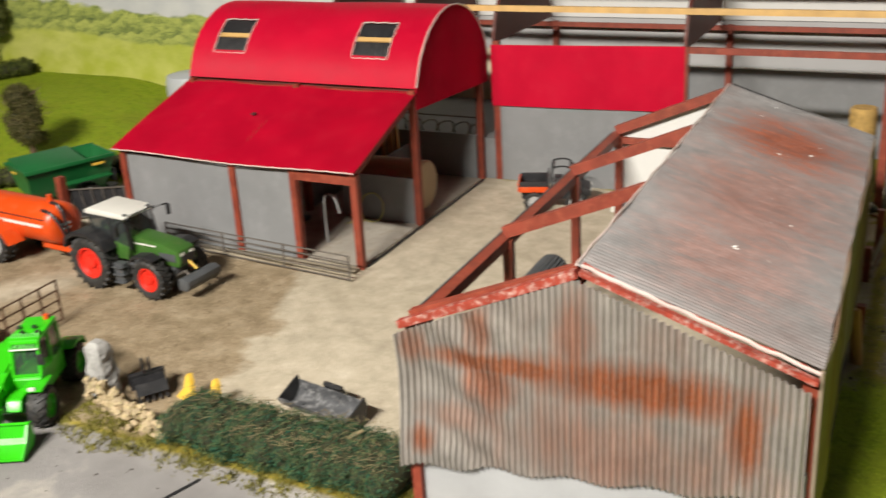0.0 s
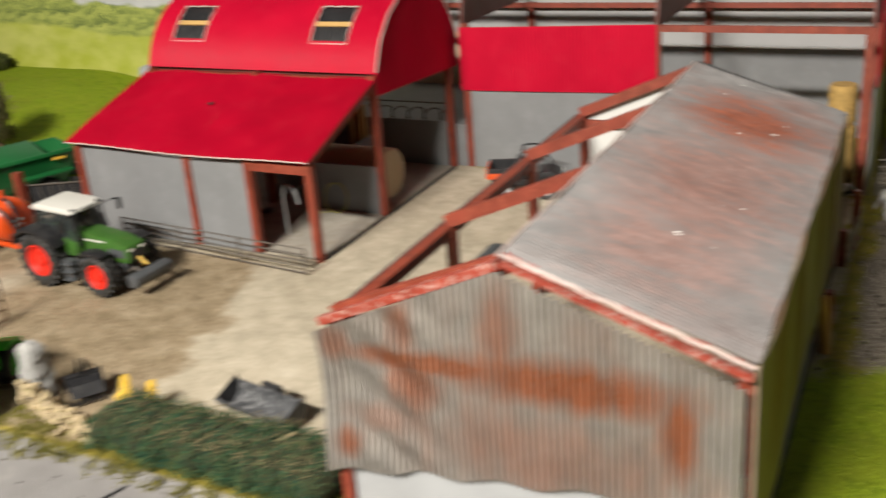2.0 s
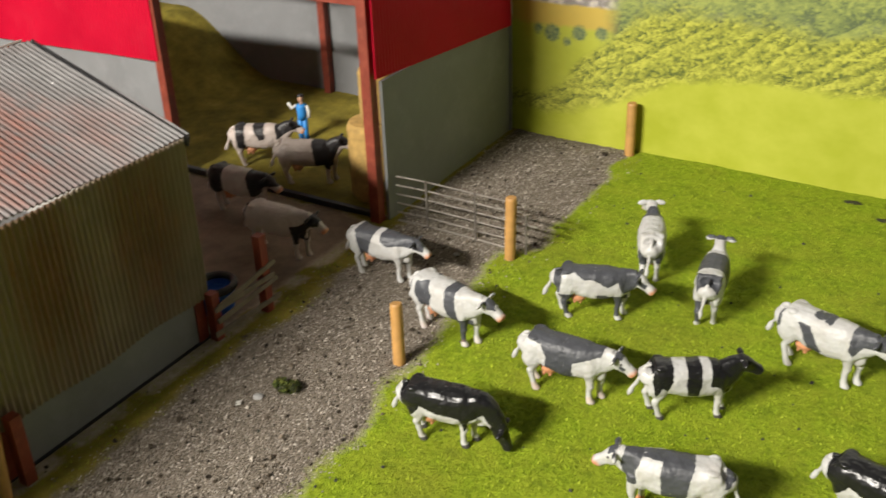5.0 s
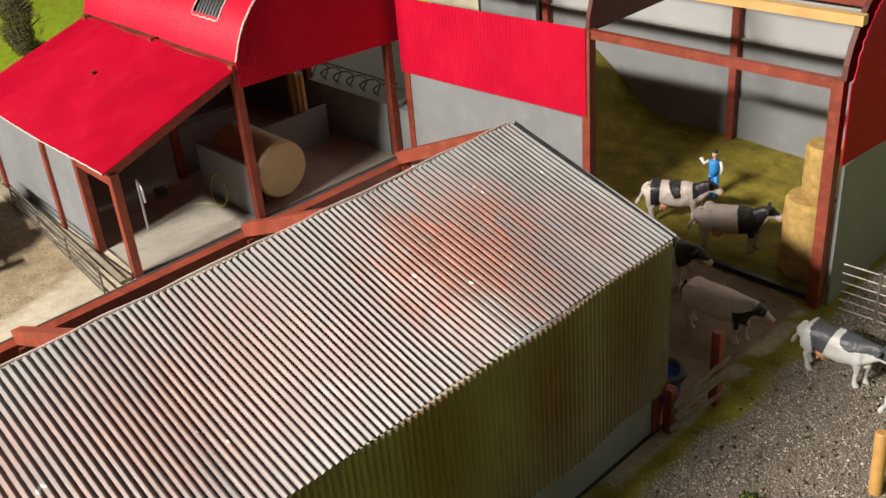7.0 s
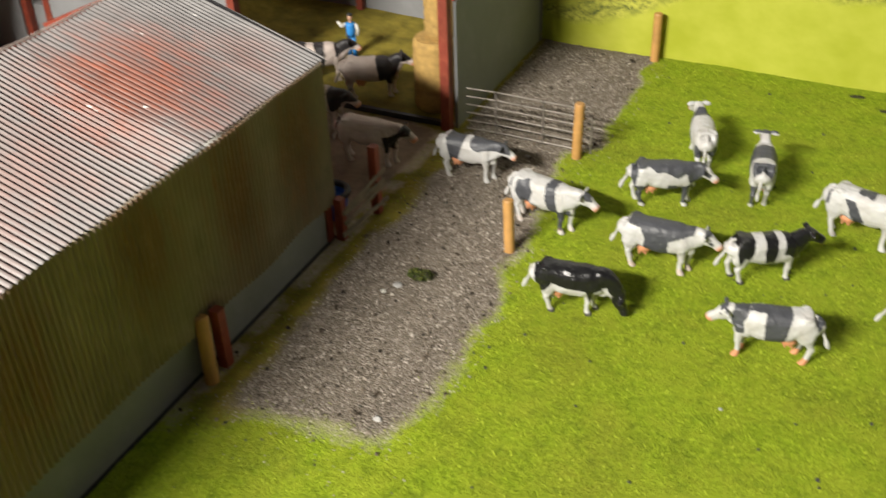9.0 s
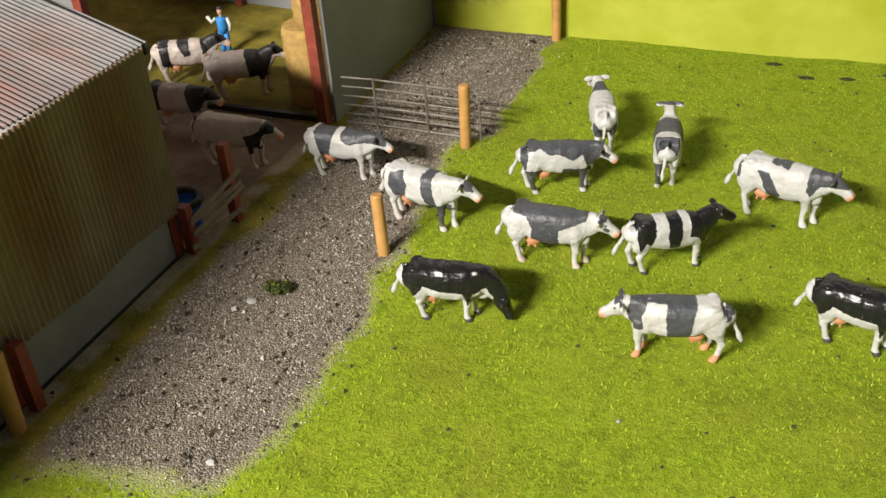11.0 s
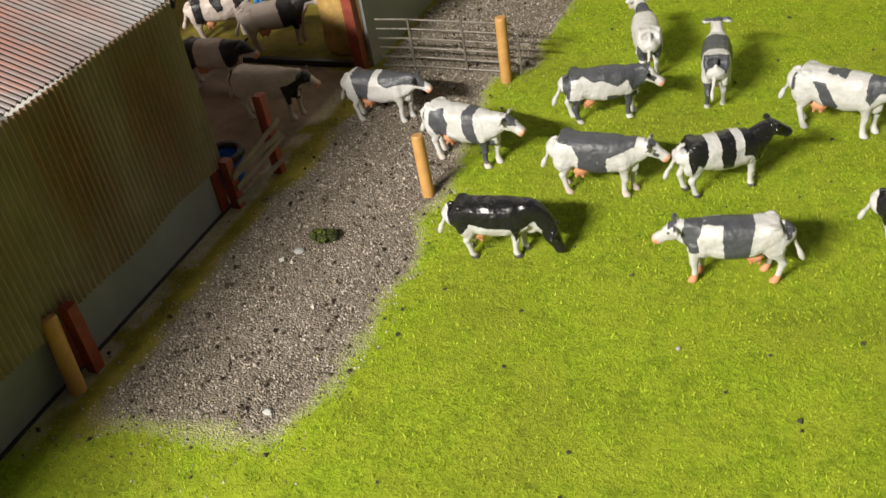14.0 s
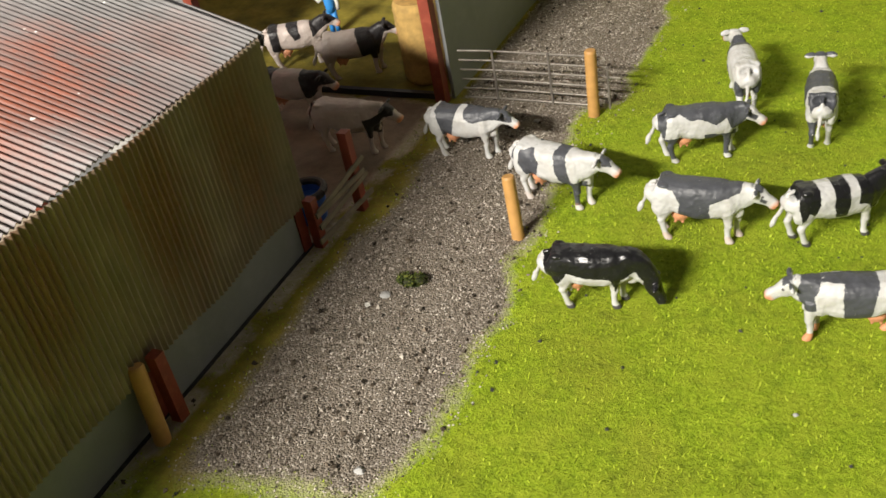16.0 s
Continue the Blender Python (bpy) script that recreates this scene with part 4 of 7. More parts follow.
def cow_material(name, dark, rough, white=(0.53, 0.53, 0.52)):
    m, nt, b = nodes_of(name)
    obj = object_coord(nt)
    a = nt.nodes.new("ShaderNodeAttribute")
    a.attribute_name = "markings"
    s = nt.nodes.new("ShaderNodeSeparateColor")
    link(nt, a.outputs["Color"], s.inputs[0])
    n = noise_at(nt, 260, 6, 0.7, obj, 0.5)
    f = noise_at(nt, 800, 3, 0.6, obj)
    big = noise_at(nt, 70, 4, 0.6, obj)
    def edge(v, amount, gain):
        e = math_(nt, "ADD", v, math_(nt, "MULTIPLY", math_(nt, "SUBTRACT", n, 0.5), amount))
        return math_(nt, "ADD", math_(nt, "MULTIPLY", math_(nt, "SUBTRACT", e, 0.5), gain), 0.5, True)
    pale = ramp(nt, big, [(0.3, tuple(k * q for k, q in zip(white, (0.86, 0.83, 0.79)))), (0.55, white), (0.8, tuple(min(1, k * 1.1) for k in white))])
    c = mixc(nt, edge(s.outputs[0], 1.7, 9.0), pale, ramp(nt, big, [(0.3, tuple(k * 0.8 for k in dark)), (0.7, tuple(k * 1.3 for k in dark))]))
    chips = ramp(nt, f, [(0.69, (0, 0, 0)), (0.72, (0.8, 0.8, 0.8))])
    c = mixc(nt, math_(nt, "MULTIPLY", chips, math_(nt, "MULTIPLY", s.outputs[0], 0.8)), c, white)
    grime = ramp(nt, n, [(0.66, (0, 0, 0)), (0.74, (0.35, 0.35, 0.35))])
    c = mixc(nt, grime, c, (0.16, 0.15, 0.14))
    c = mixc(nt, edge(s.outputs[1], 0.3, 2.5), c, (0.60, 0.27, 0.14))
    c = mixc(nt, edge(s.outputs[2], 0.3, 5.0), c, (0.07, 0.066, 0.066))
    link(nt, c, b.inputs["Base Color"])
    b.inputs["Roughness"].default_value = rough
    bump(nt, b, f, 0.2, 0.0004)
    return m


COW_GREY = cow_material("painted_cow_slate", (0.058, 0.061, 0.070), 0.5)
COW_BLACK = cow_material("painted_cow_black", (0.010, 0.010, 0.011), 0.30)
# its duller white mixes pinkish dust with the shade of the yard
COW_DUSTY_SHADED = cow_material("painted_cow_dusty_shaded", (0.014, 0.012, 0.013), 0.5, (0.50, 0.43, 0.39))


def fused(bm, voxel):
    """One moulded skin round all the overlapping pieces, softened."""
    me = bpy.data.meshes.new("mould")
    bm.to_mesh(me)
    bm.free()
    ob = new("mould", me)
    mod = ob.modifiers.new("skin", "REMESH")
    mod.mode, mod.voxel_size, mod.adaptivity = "VOXEL", voxel, 0.0
    done = bpy.data.meshes.new_from_object(ob.evaluated_get(bpy.context.evaluated_depsgraph_get()))
    out = B()
    out.from_mesh(done)
    bpy.data.objects.remove(ob)
    for old in (me, done):
        bpy.data.meshes.remove(old)
    for _ in range(2):
        bmesh.ops.smooth_vert(out, verts=out.verts, factor=0.5, use_axis_x=True, use_axis_y=True, use_axis_z=True)
    out.normal_update()
    return out


def patch_depth(xs, zs, outline):
    """How far inside (+) or outside (-) an outline in the x-z plane each place lies, in metres."""
    best, inside = np.full(len(xs), 1.0), np.zeros(len(xs), bool)
    for (ax, az), (bx_, bz) in zip(outline, outline[1:] + outline[:1]):
        ax, az, bx_, bz = ax * 0.001, az * 0.001, bx_ * 0.001, bz * 0.001
        dx, dz = bx_ - ax, bz - az
        t = np.clip(((xs - ax) * dx + (zs - az) * dz) / (dx * dx + dz * dz + 1e-12), 0, 1)
        best = np.minimum(best, np.hypot(xs - ax - t * dx, zs - az - t * dz))
        if bz != az:
            inside ^= ((az > zs) != (bz > zs)) & (xs < (bx_ - ax) * (zs - az) / (bz - az) + ax)
    return np.where(inside, best, -best)


def cow(label, x, y, yaw, neck, marks, material=COW_GREY, legs=(-0.0225, 0.0185), hoof=0.0, udder=True, turn=0.0, scale=0.89, legs_dark=(), pink_feet=0.0):
    """A toy cow. marks: outlines of its dark patches on the flanks, in millimetres along and up; legs_dark: feet (x, side) painted dark."""
    bm = B()
    loft(bm, dense(BODY + NECKS[neck], 3), 20)
    hx, hz, tilt = HEADS[neck]
    head = Matrix.Translation((hx, 0, hz)) @ Matrix.Rotation(radians(-tilt), 4, "Y")
    n0 = len(bm.verts)
    loft(bm, dense(SKULL, 3), 16)
    for sgn in (-1, 1):
        egg(bm, (-0.0006, sgn * 0.0078, 0.0024), (0.0015, 0.0046, 0.0026), Matrix.Rotation(radians(-14 * sgn), 3, "X"), 10)
        egg(bm, (0.0052, sgn * 0.0037, 0.0018), (0.0013, 0.0009, 0.0011), None, 8)
        egg(bm, (0.0162, sgn * 0.0022, 0.0012), (0.0014, 0.0012, 0.0013), None, 8)
    bm.verts.ensure_lookup_table()
    for v in bm.verts[n0:]:
        v.co = head @ v.co
    for i, (lx, side) in enumerate(((legs[0] + 0.0015, -1), (legs[0] - 0.0035, 1), (legs[1], -1), (legs[1] + 0.0045, 1))):
        hind = i < 2
        w = 0.0060 if hind else 0.0048
        if hind:
            pts = [(lx + 0.001, 0.0310, 0.0062), (lx - 0.0002, 0.0235, 0.0048), (lx - 0.0026, 0.0178, 0.0033), (lx - 0.0042, 0.0150, 0.0030), (lx - 0.0036, 0.0115, 0.0024), (lx - 0.0022, 0.0060, 0.0022), (lx - 0.0014, 0.0034, 0.0026), (lx - 0.0002, 0.0016, 0.0031), (lx + 0.0002, 0.0, 0.0034)]
        else:
            pts = [(lx, 0.0310, 0.0054), (lx + 0.0002, 0.0230, 0.0042), (lx + 0.0004, 0.0165, 0.0030), (lx + 0.0006, 0.0140, 0.0029), (lx, 0.0110, 0.0023), (lx, 0.0060, 0.0021), (lx + 0.0003, 0.0034, 0.0026), (lx + 0.0012, 0.0016, 0.0031), (lx + 0.0015, 0.0, 0.0034)]
        rings = []
        for px_, pz, r in dense(pts, 2):
            rings.append([bm.verts.new((px_ + r * math.cos(t), side * w + r * 0.85 * math.sin(t), pz)) for t in [2 * math.pi * k / 9 for k in range(9)]])
        skin(bm, rings)
    for sgn in (-1, 1):
        egg(bm, (legs[0] - 0.0010, sgn * 0.0068, 0.0305), (0.0082, 0.0046, 0.0125), Matrix.Rotation(radians(14), 3, "Y"), 12)
        egg(bm, (legs[1] - 0.001, sgn * 0.0060, 0.0310), (0.0064, 0.0042, 0.0118), None, 12)
        egg(bm, (-0.0230, sgn * 0.0072, 0.0440), (0.0040, 0.0030, 0.0017), None, 8)
    egg(bm, (0.0230, 0, 0.0235), (0.0062, 0.0036, 0.0062), None, 10)
    rod(bm, dense([(-0.0285, 0, 0.0430), (-0.0328, 0.0002, 0.0412), (-0.0352, 0.0006, 0.0360), (-0.0366, 0.0012, 0.0300), (-0.0392, 0.0020, 0.0235)], 3), 0.0016, 8, 0.0015)
    egg(bm, (-0.0412, 0.0024, 0.0195), (0.0022, 0.0019, 0.0060), Matrix.Rotation(radians(20), 3, "Y"), 8)
    if udder:
        egg(bm, (-0.0135, 0, 0.0180), (0.0070, 0.0060, 0.0056))
        for dx in (-0.003, 0.002):
            for dy in (-0.003, 0.003):
                egg(bm, (-0.0135 + dx, dy, 0.0130), (0.0011, 0.0011, 0.0022), None, 6)
    bmesh.ops.recalc_face_normals(bm, faces=bm.faces)
    bm = fused(bm, 0.00066)
    seed = Vector((x * 40, y * 40, 0))
    for v in bm.verts:
        if v.co.z > 0.012:
            v.co += v.normal * (0.0006 * noise.noise(v.co * 150 + seed) + 0.00025 * noise.noise(v.co * 420 + seed))
    co = np.array([v.co for v in bm.verts])
    qx, qy, qz = co[:, 0], co[:, 1], co[:, 2]
    depth = np.full(len(co), -1.0)
    for outline in marks:
        depth = np.maximum(depth, patch_depth(qx, qz, outline))
    dark = np.clip(0.5 + depth / 0.0022, 0, 1)
    shank = (qz < 0.0175) & ((qx < 0.027) if neck == "graze" else (qx < 0.032))
    tail = (qx < -0.0345) & (qz < 0.038)
    dark[(shank & (qz < 0.014)) | tail] = 0.0
    for lx, side in legs_dark:
        dark[(np.abs(qx - lx) < 0.008) & (side * qy > 0) & (qz < 0.024) & (qz > 0.004)] = 1.0
    pink = np.zeros(len(co))
    if udder:
        pink[(np.abs(qx + 0.0135) < 0.0074) & (np.abs(qy) < 0.0066) & (qz > 0.0098) & (qz < 0.0208) & (np.abs(qx - legs[0]) > 0.0035)] = 1.0
    nose = np.linalg.norm(co - np.array(head @ Vector((0.0172, 0, -0.001))), axis=1)
    if hoof == 0:
        pink = np.maximum(pink, np.clip(1.5 - nose / 0.0046, 0, 0.85))
    pink = np.where(qz < 0.006, np.maximum(pink, pink_feet), pink)
    eye_ = np.minimum(*[np.linalg.norm(co - np.array(head @ Vector((0.0052, sg * 0.0042, 0.0018))), axis=1) for sg in (-1, 1)])
    black = np.where(qz < 0.0028, hoof, 0.0)
    black = np.maximum(black, np.clip(1.3 - eye_ / 0.0012, 0, 1))
    if turn:
        for v in bm.verts:
            if v.co.x > 0.02 and v.co.z > (0.018 if neck != "graze" else 0.003):
                k = sm(0.02, 0.042, v.co.x)
                q = Matrix.Rotation(radians(turn) * k, 3, "Z") @ Vector((v.co.x - 0.02, v.co.y, 0))
                v.co.x, v.co.y = q.x + 0.02, q.y
    me = bpy.data.meshes.new("toy_cow")
    bm.to_mesh(me)
    bm.free()
    at = me.color_attributes.new("markings", "FLOAT_COLOR", "POINT")
    at.data.foreach_set("color", np.stack([dark, pink, black, np.ones(len(co))], 1).astype(np.float32).ravel())
    me.shade_smooth()
    me.materials.append(material)
    ob = tagged(new("toy_cow", me), label, "toy cow", "herd of toy cows")
    ob.matrix_world = pose(x, y, ground_height(x, y) + 0.0002) @ SLOPE @ pose(0, 0, 0, 0, 0, yaw) @ Matrix.Scale(scale, 4)
    return ob


CAP = [(33, 45), (40, 41), (42, 53), (33, 53)]
HOLSTEIN = [(-34, 50), (30, 50), (52, 30), (52, 0), (34, -1), (31, 13), (32, 22), (27, 31), (18, 26), (14, 15), (11, 28), (-4, 29), (-17, 32), (-23, 23), (-28, 20), (-31.5, 34)]
cow("slate and white toy cow with an orange udder, standing on gravel", 0.5925, 0.2855, 1, "level",
    [[(-24, 48), (-3, 48), (-6, 36), (-11, 20), (-19, 21), (-20, 34)], [(2, 48), (4, 39), (12, 36), (20, 38), (31, 37), (39, 35), (44, 35), (43, 50), (30, 52)]])
cow("white toy cow with slate blotches beside a pine post", 0.6820, 0.2365, -12, "level",
    [[(-23, 43), (-12, 45), (-7, 35), (-11, 23), (-20, 23), (-25, 32)], [(4, 48), (13, 48), (16, 32), (19, 19), (11, 18), (6, 32)], [(36, 46), (42, 43), (44, 37), (38, 38)], [(-32, 40), (-29, 40), (-29, 34), (-32, 34)]], legs_dark=((0.0185, -1),), pink_feet=0.35, turn=10, scale=0.96)
cow("glossy black toy cow with white belly, head down grazing", 0.740, 0.1365, 10, "graze", [HOLSTEIN], COW_BLACK, (-0.0185, 0.0125), 1.0)
cow("slate and white toy cow with white legs and orange udder", 0.785, 0.2135, 2, "level",
    [[(-28, 48), (28, 49), (26, 41), (15, 37), (8, 34), (7, 27), (9, 18), (-8, 17), (-13, 22), (-12, 34), (-17, 42), (-27, 44)], CAP, [(39, 38), (43, 35), (42, 32), (38, 35)]], pink_feet=0.4, scale=0.93)
cow("glossy black toy cow with two broad white bands", 0.862, 0.2296, 29, "up",
    [[(-29, 50), (-15, 50), (-15, 35), (-18, 26), (-22, 30), (-26, 21), (-29, 34)], [(-5, 50), (4, 50), (5, 36), (3, 23), (-4, 22), (-6, 34)], [(11, 50), (60, 62), (60, 28), (32, 32), (24, 18), (18, 28), (11, 31)]], COW_BLACK, hoof=1.0, udder=False)
cow("slate-backed toy cow with a white flank and dark legs", 0.765, 0.3085, 20, "level",
    [[(-34, 48), (38, 54), (36, 37), (29, 26), (22, 27), (18, 37), (10, 33), (0, 39), (-10, 39), (-17, 44), (-27, 41), (-29, 25), (-34, 25)], [(1, 26), (10, 25), (14, 19), (2, 17)], [(36, 41), (44, 37), (42, 33), (35, 36)]], legs_dark=((-0.025, -1), (0.0185, -1)), turn=-18)
cow("white toy cow with a slate collar, facing the backdrop", 0.778, 0.3925, 108, "up",
    [[(11, 50), (25, 52), (28, 33), (20, 20), (13, 30)], [(-3, 34), (4, 34), (4, 23), (-3, 23)], [(-34, 32), (-28, 34), (-27, 20), (-34, 20)], [(31, 53), (36, 51), (38, 58), (30, 58)]], turn=16, scale=0.92)
cow("white toy cow with a slate saddle and dark ears", 0.838, 0.3560, 98, "up",
    [[(-14, 50), (11, 50), (13, 34), (4, 18), (-10, 18), (-15, 34)], [(-34, 46), (-25, 50), (-24, 42), (-34, 33)], [(28, 49), (36, 46), (42, 50), (40, 58), (28, 58)]], legs_dark=((-0.025, 1),), turn=4, scale=0.92)
cow("white toy cow with slate blotches and a dark head", 0.926, 0.3115, -15, "level",
    [[(-17, 40), (-8, 40), (2, 24), (-2, 18), (-8, 22), (-12, 32)], [(-17, 50), (6, 50), (4, 44), (-8, 45)], [(-31.5, 40), (-28.5, 40), (-29, 30), (-31.5, 30)], [(18, 50), (44, 56), (46, 37), (36, 37), (27, 36), (22, 27), (19, 32)]], scale=0.97)
cow("white toy cow with slate middle band and pink hooves", 0.880, 0.1405, 192, "level",
    [[(-13, 50), (6, 50), (7, 36), (5, 19), (-9, 17), (-10, 32)], [(18, 46), (30, 47), (32, 36), (28, 25), (21, 25), (22, 36)], [(2, 50), (20, 50), (20, 44.5), (2, 44.5)], [(-40, 46), (-30, 46), (-31, 35), (-40, 35)], CAP], pink_feet=0.75)
cow("glossy black toy cow with white legs, head down grazing", 0.981, 0.1800, -12, "graze", [HOLSTEIN], COW_BLACK, (-0.0185, 0.0125), 1.0)
cow("slate and white toy cow at the edge of the herd", 1.040, 0.262, -4, "level",
    [[(-33, 46), (-20, 46), (-22, 26), (-32, 26)], [(0, 50), (20, 50), (18, 24), (4, 22)], [(34, 50), (46, 48), (46, 37), (34, 38)]], legs_dark=((-0.0225, -1),))
cow("dusty white toy cow with shade in its colour and a black neck patch by the gateway", 0.494, 0.277, 3, "level",
    [[(17, 33), (24, 34), (32, 38), (36, 46), (44, 44), (43, 36), (33, 33), (28, 26), (26, 16), (19, 15)], [(-34, 46), (-31, 46), (-31, 28), (-34, 28)]], COW_DUSTY_SHADED, udder=False, scale=0.96)
cow("dusty black and white toy cow with the yard's shade in its colour", 0.410, 0.322, 3, "level",
    [[(-34, 50), (-12, 50), (-14, 20), (-34, 20)], [(14, 50), (50, 52), (50, 36), (32, 33), (24, 22), (18, 22)]], COW_DUSTY_SHADED, scale=0.95)
cow("grey toy cow with black shoulders on the straw", 0.428, 0.403, 26, "up",
    [[(4, 50), (34, 54), (44, 50), (44, 42), (32, 40), (26, 26), (23, 16), (8, 18)]], COW_DUSTY_SHADED, scale=0.95)
cow("black and white toy cow beside the figurine on the straw", 0.357, 0.416, 28, "up",
    [[(-27, 50), (-16, 50), (-17, 20), (-26, 22)], [(-10, 50), (4, 50), (6, 33), (-1, 31)], [(16, 50), (30, 54), (44, 52), (45, 43), (30, 38), (18, 31)]], COW_DUSTY_SHADED, scale=0.93)

# ---- moulded figurine ----
def figurine(x, y, yaw):
    bm = B()
    for s in (-1, 1):
        rod(bm, [(0, s * 0.0030, 0.0), (0.0005, s * 0.0028, 0.013), (0, s * 0.0024, 0.026)], 0.0024, 8, 0.0030)
        egg(bm, (0.0018, s * 0.0030, 0.0012), (0.0042, 0.0020, 0.0014), None, 8)
    n_trouser = len(bm.verts)
    lathe(bm, [(0.024, 0.0046), (0.030, 0.0052), (0.038, 0.0058), (0.0405, 0.0050)], (0, 0, 0), "z", 12)
    n_blue = len(bm.verts)
    rod(bm, [(0, 0.0058, 0.0395), (0.001, 0.0082, 0.033), (0.001, 0.0078, 0.026)], 0.0019, 7)
    rod(bm, [(0, -0.0058, 0.0395), (0.001, -0.0105, 0.036), (0.002, -0.0135, 0.0425)], 0.0019, 7)
    n_white = len(bm.verts)
    egg(bm, (0.0005, 0, 0.0468), (0.0033, 0.0029, 0.0040))
    rod(bm, [(0, 0, 0.040), (0, 0, 0.044)], 0.0019, 7)
    n_skin = len(bm.verts)
    egg(bm, (0.0003, 0, 0.0502), (0.0040, 0.0036, 0.0016))
    idx = {v: i for i, v in enumerate(bm.verts)}
    me = bpy.data.meshes.new("figurine")
    bmesh.ops.recalc_face_normals(bm, faces=bm.faces)
    for f in bm.faces:
        i = idx[f.verts[0]]
        f.material_index = 0 if i < n_blue else 1 if i < n_white else 2 if i < n_skin else 3
    bm.to_mesh(me)
    bm.free()
    me.shade_smooth()
    for m in (paint("figurine_blue", (0.03, 0.24, 0.62), 0.5), WHITE_PAINT, paint("figurine_tan", (0.5, 0.3, 0.2), 0.6), BLACK):
        me.materials.append(m)
    ob = tagged(new("figurine", me), "small painted plastic figurine in blue on the straw", "figurine")
    ob.matrix_world = pose(x, y, ground_height(x, y), 0, 0, yaw)


figurine(0.360, 0.478, -70)


# ---- wheels ----
def wheel(parent, x, y, r, w, rim, lugs=18, label=""):
    """A treaded wheel on the y axis: hub and rim, with its tyre under it."""
    s = 1 if y > 0 else -1
    hub = B()
    lathe(hub, [(-w * 0.30, r * 0.52), (w * 0.10, r * 0.55), (w * 0.40, r * 0.60), (w * 0.42, r * 0.54), (w * 0.22, r * 0.46), (w * 0.16, r * 0.24), (w * 0.32, r * 0.20), (w * 0.34, r * 0.10), (w * 0.33, r * 0.02)], (x, 0, r), "y", 24)
    if s < 0:
        bmesh.ops.scale(hub, vec=(1, -1, 1), verts=hub.verts)
    bmesh.ops.translate(hub, vec=(0, y, 0), verts=hub.verts)
    for k in range(6):
        a = 2 * math.pi * k / 6
        bx(hub, (x + r * 0.30 * math.cos(a), y + s * w * 0.20, r + r * 0.30 * math.sin(a)), (r * 0.06, w * 0.08, r * 0.06))
    wh = part("wheel", hub, rim, parent, label, smooth=True)
    t = B()
    lathe(t, [(-w * 0.36, r * 0.56), (-w * 0.48, r * 0.68), (-w * 0.50, r * 0.84), (-w * 0.40, r * 0.93), (0, r * 0.95), (w * 0.40, r * 0.93), (w * 0.50, r * 0.84), (w * 0.48, r * 0.68), (w * 0.36, r * 0.56)], (x, y, r), "y", 36, False)
    for k in range(lugs):
        for sd in (-1, 1):
            a = 2 * math.pi * (k + (0.5 if sd > 0 else 0)) / lugs
            m = Matrix.Rotation(-a, 3, "Y") @ Matrix.Rotation(radians(34 * sd), 3, "X")
            bx(t, (x + r * 0.945 * math.cos(a), y + sd * w * 0.23, r + r * 0.945 * math.sin(a)), (r * 0.13, w * 0.50, r * 0.085), m)
    part("tyre", t, RUBBER, wh, "black treaded rubber tyre", smooth=True)
    return wh


def shell(parent, name, outline, y0, y1, material, label="", bevel=0.0012, m=None, smooth=True):
    """A moulded body panel: an outline in x-z drawn across y, with rounded edges."""
    bm = prism(B(), outline, y0, y1, "y")
    bmesh.ops.recalc_face_normals(bm, faces=bm.faces)
    if bevel:
        bmesh.ops.bevel(bm, geom=list(bm.edges), offset=bevel, segments=2, affect="EDGES", profile=0.6, clamp_overlap=True)
    return part(name, bm, material, parent, label, smooth=smooth, m=m)


def block(parent, name, c, s, material, label="", bevel=0.0008, m=None):
    bm = bx(B(), c, s, m)
    if bevel:
        bmesh.ops.bevel(bm, geom=list(bm.edges), offset=min(bevel, min(s) * 0.3), segments=2, affect="EDGES", profile=0.6)
    return part(name, bm, material, parent, label, smooth=True)


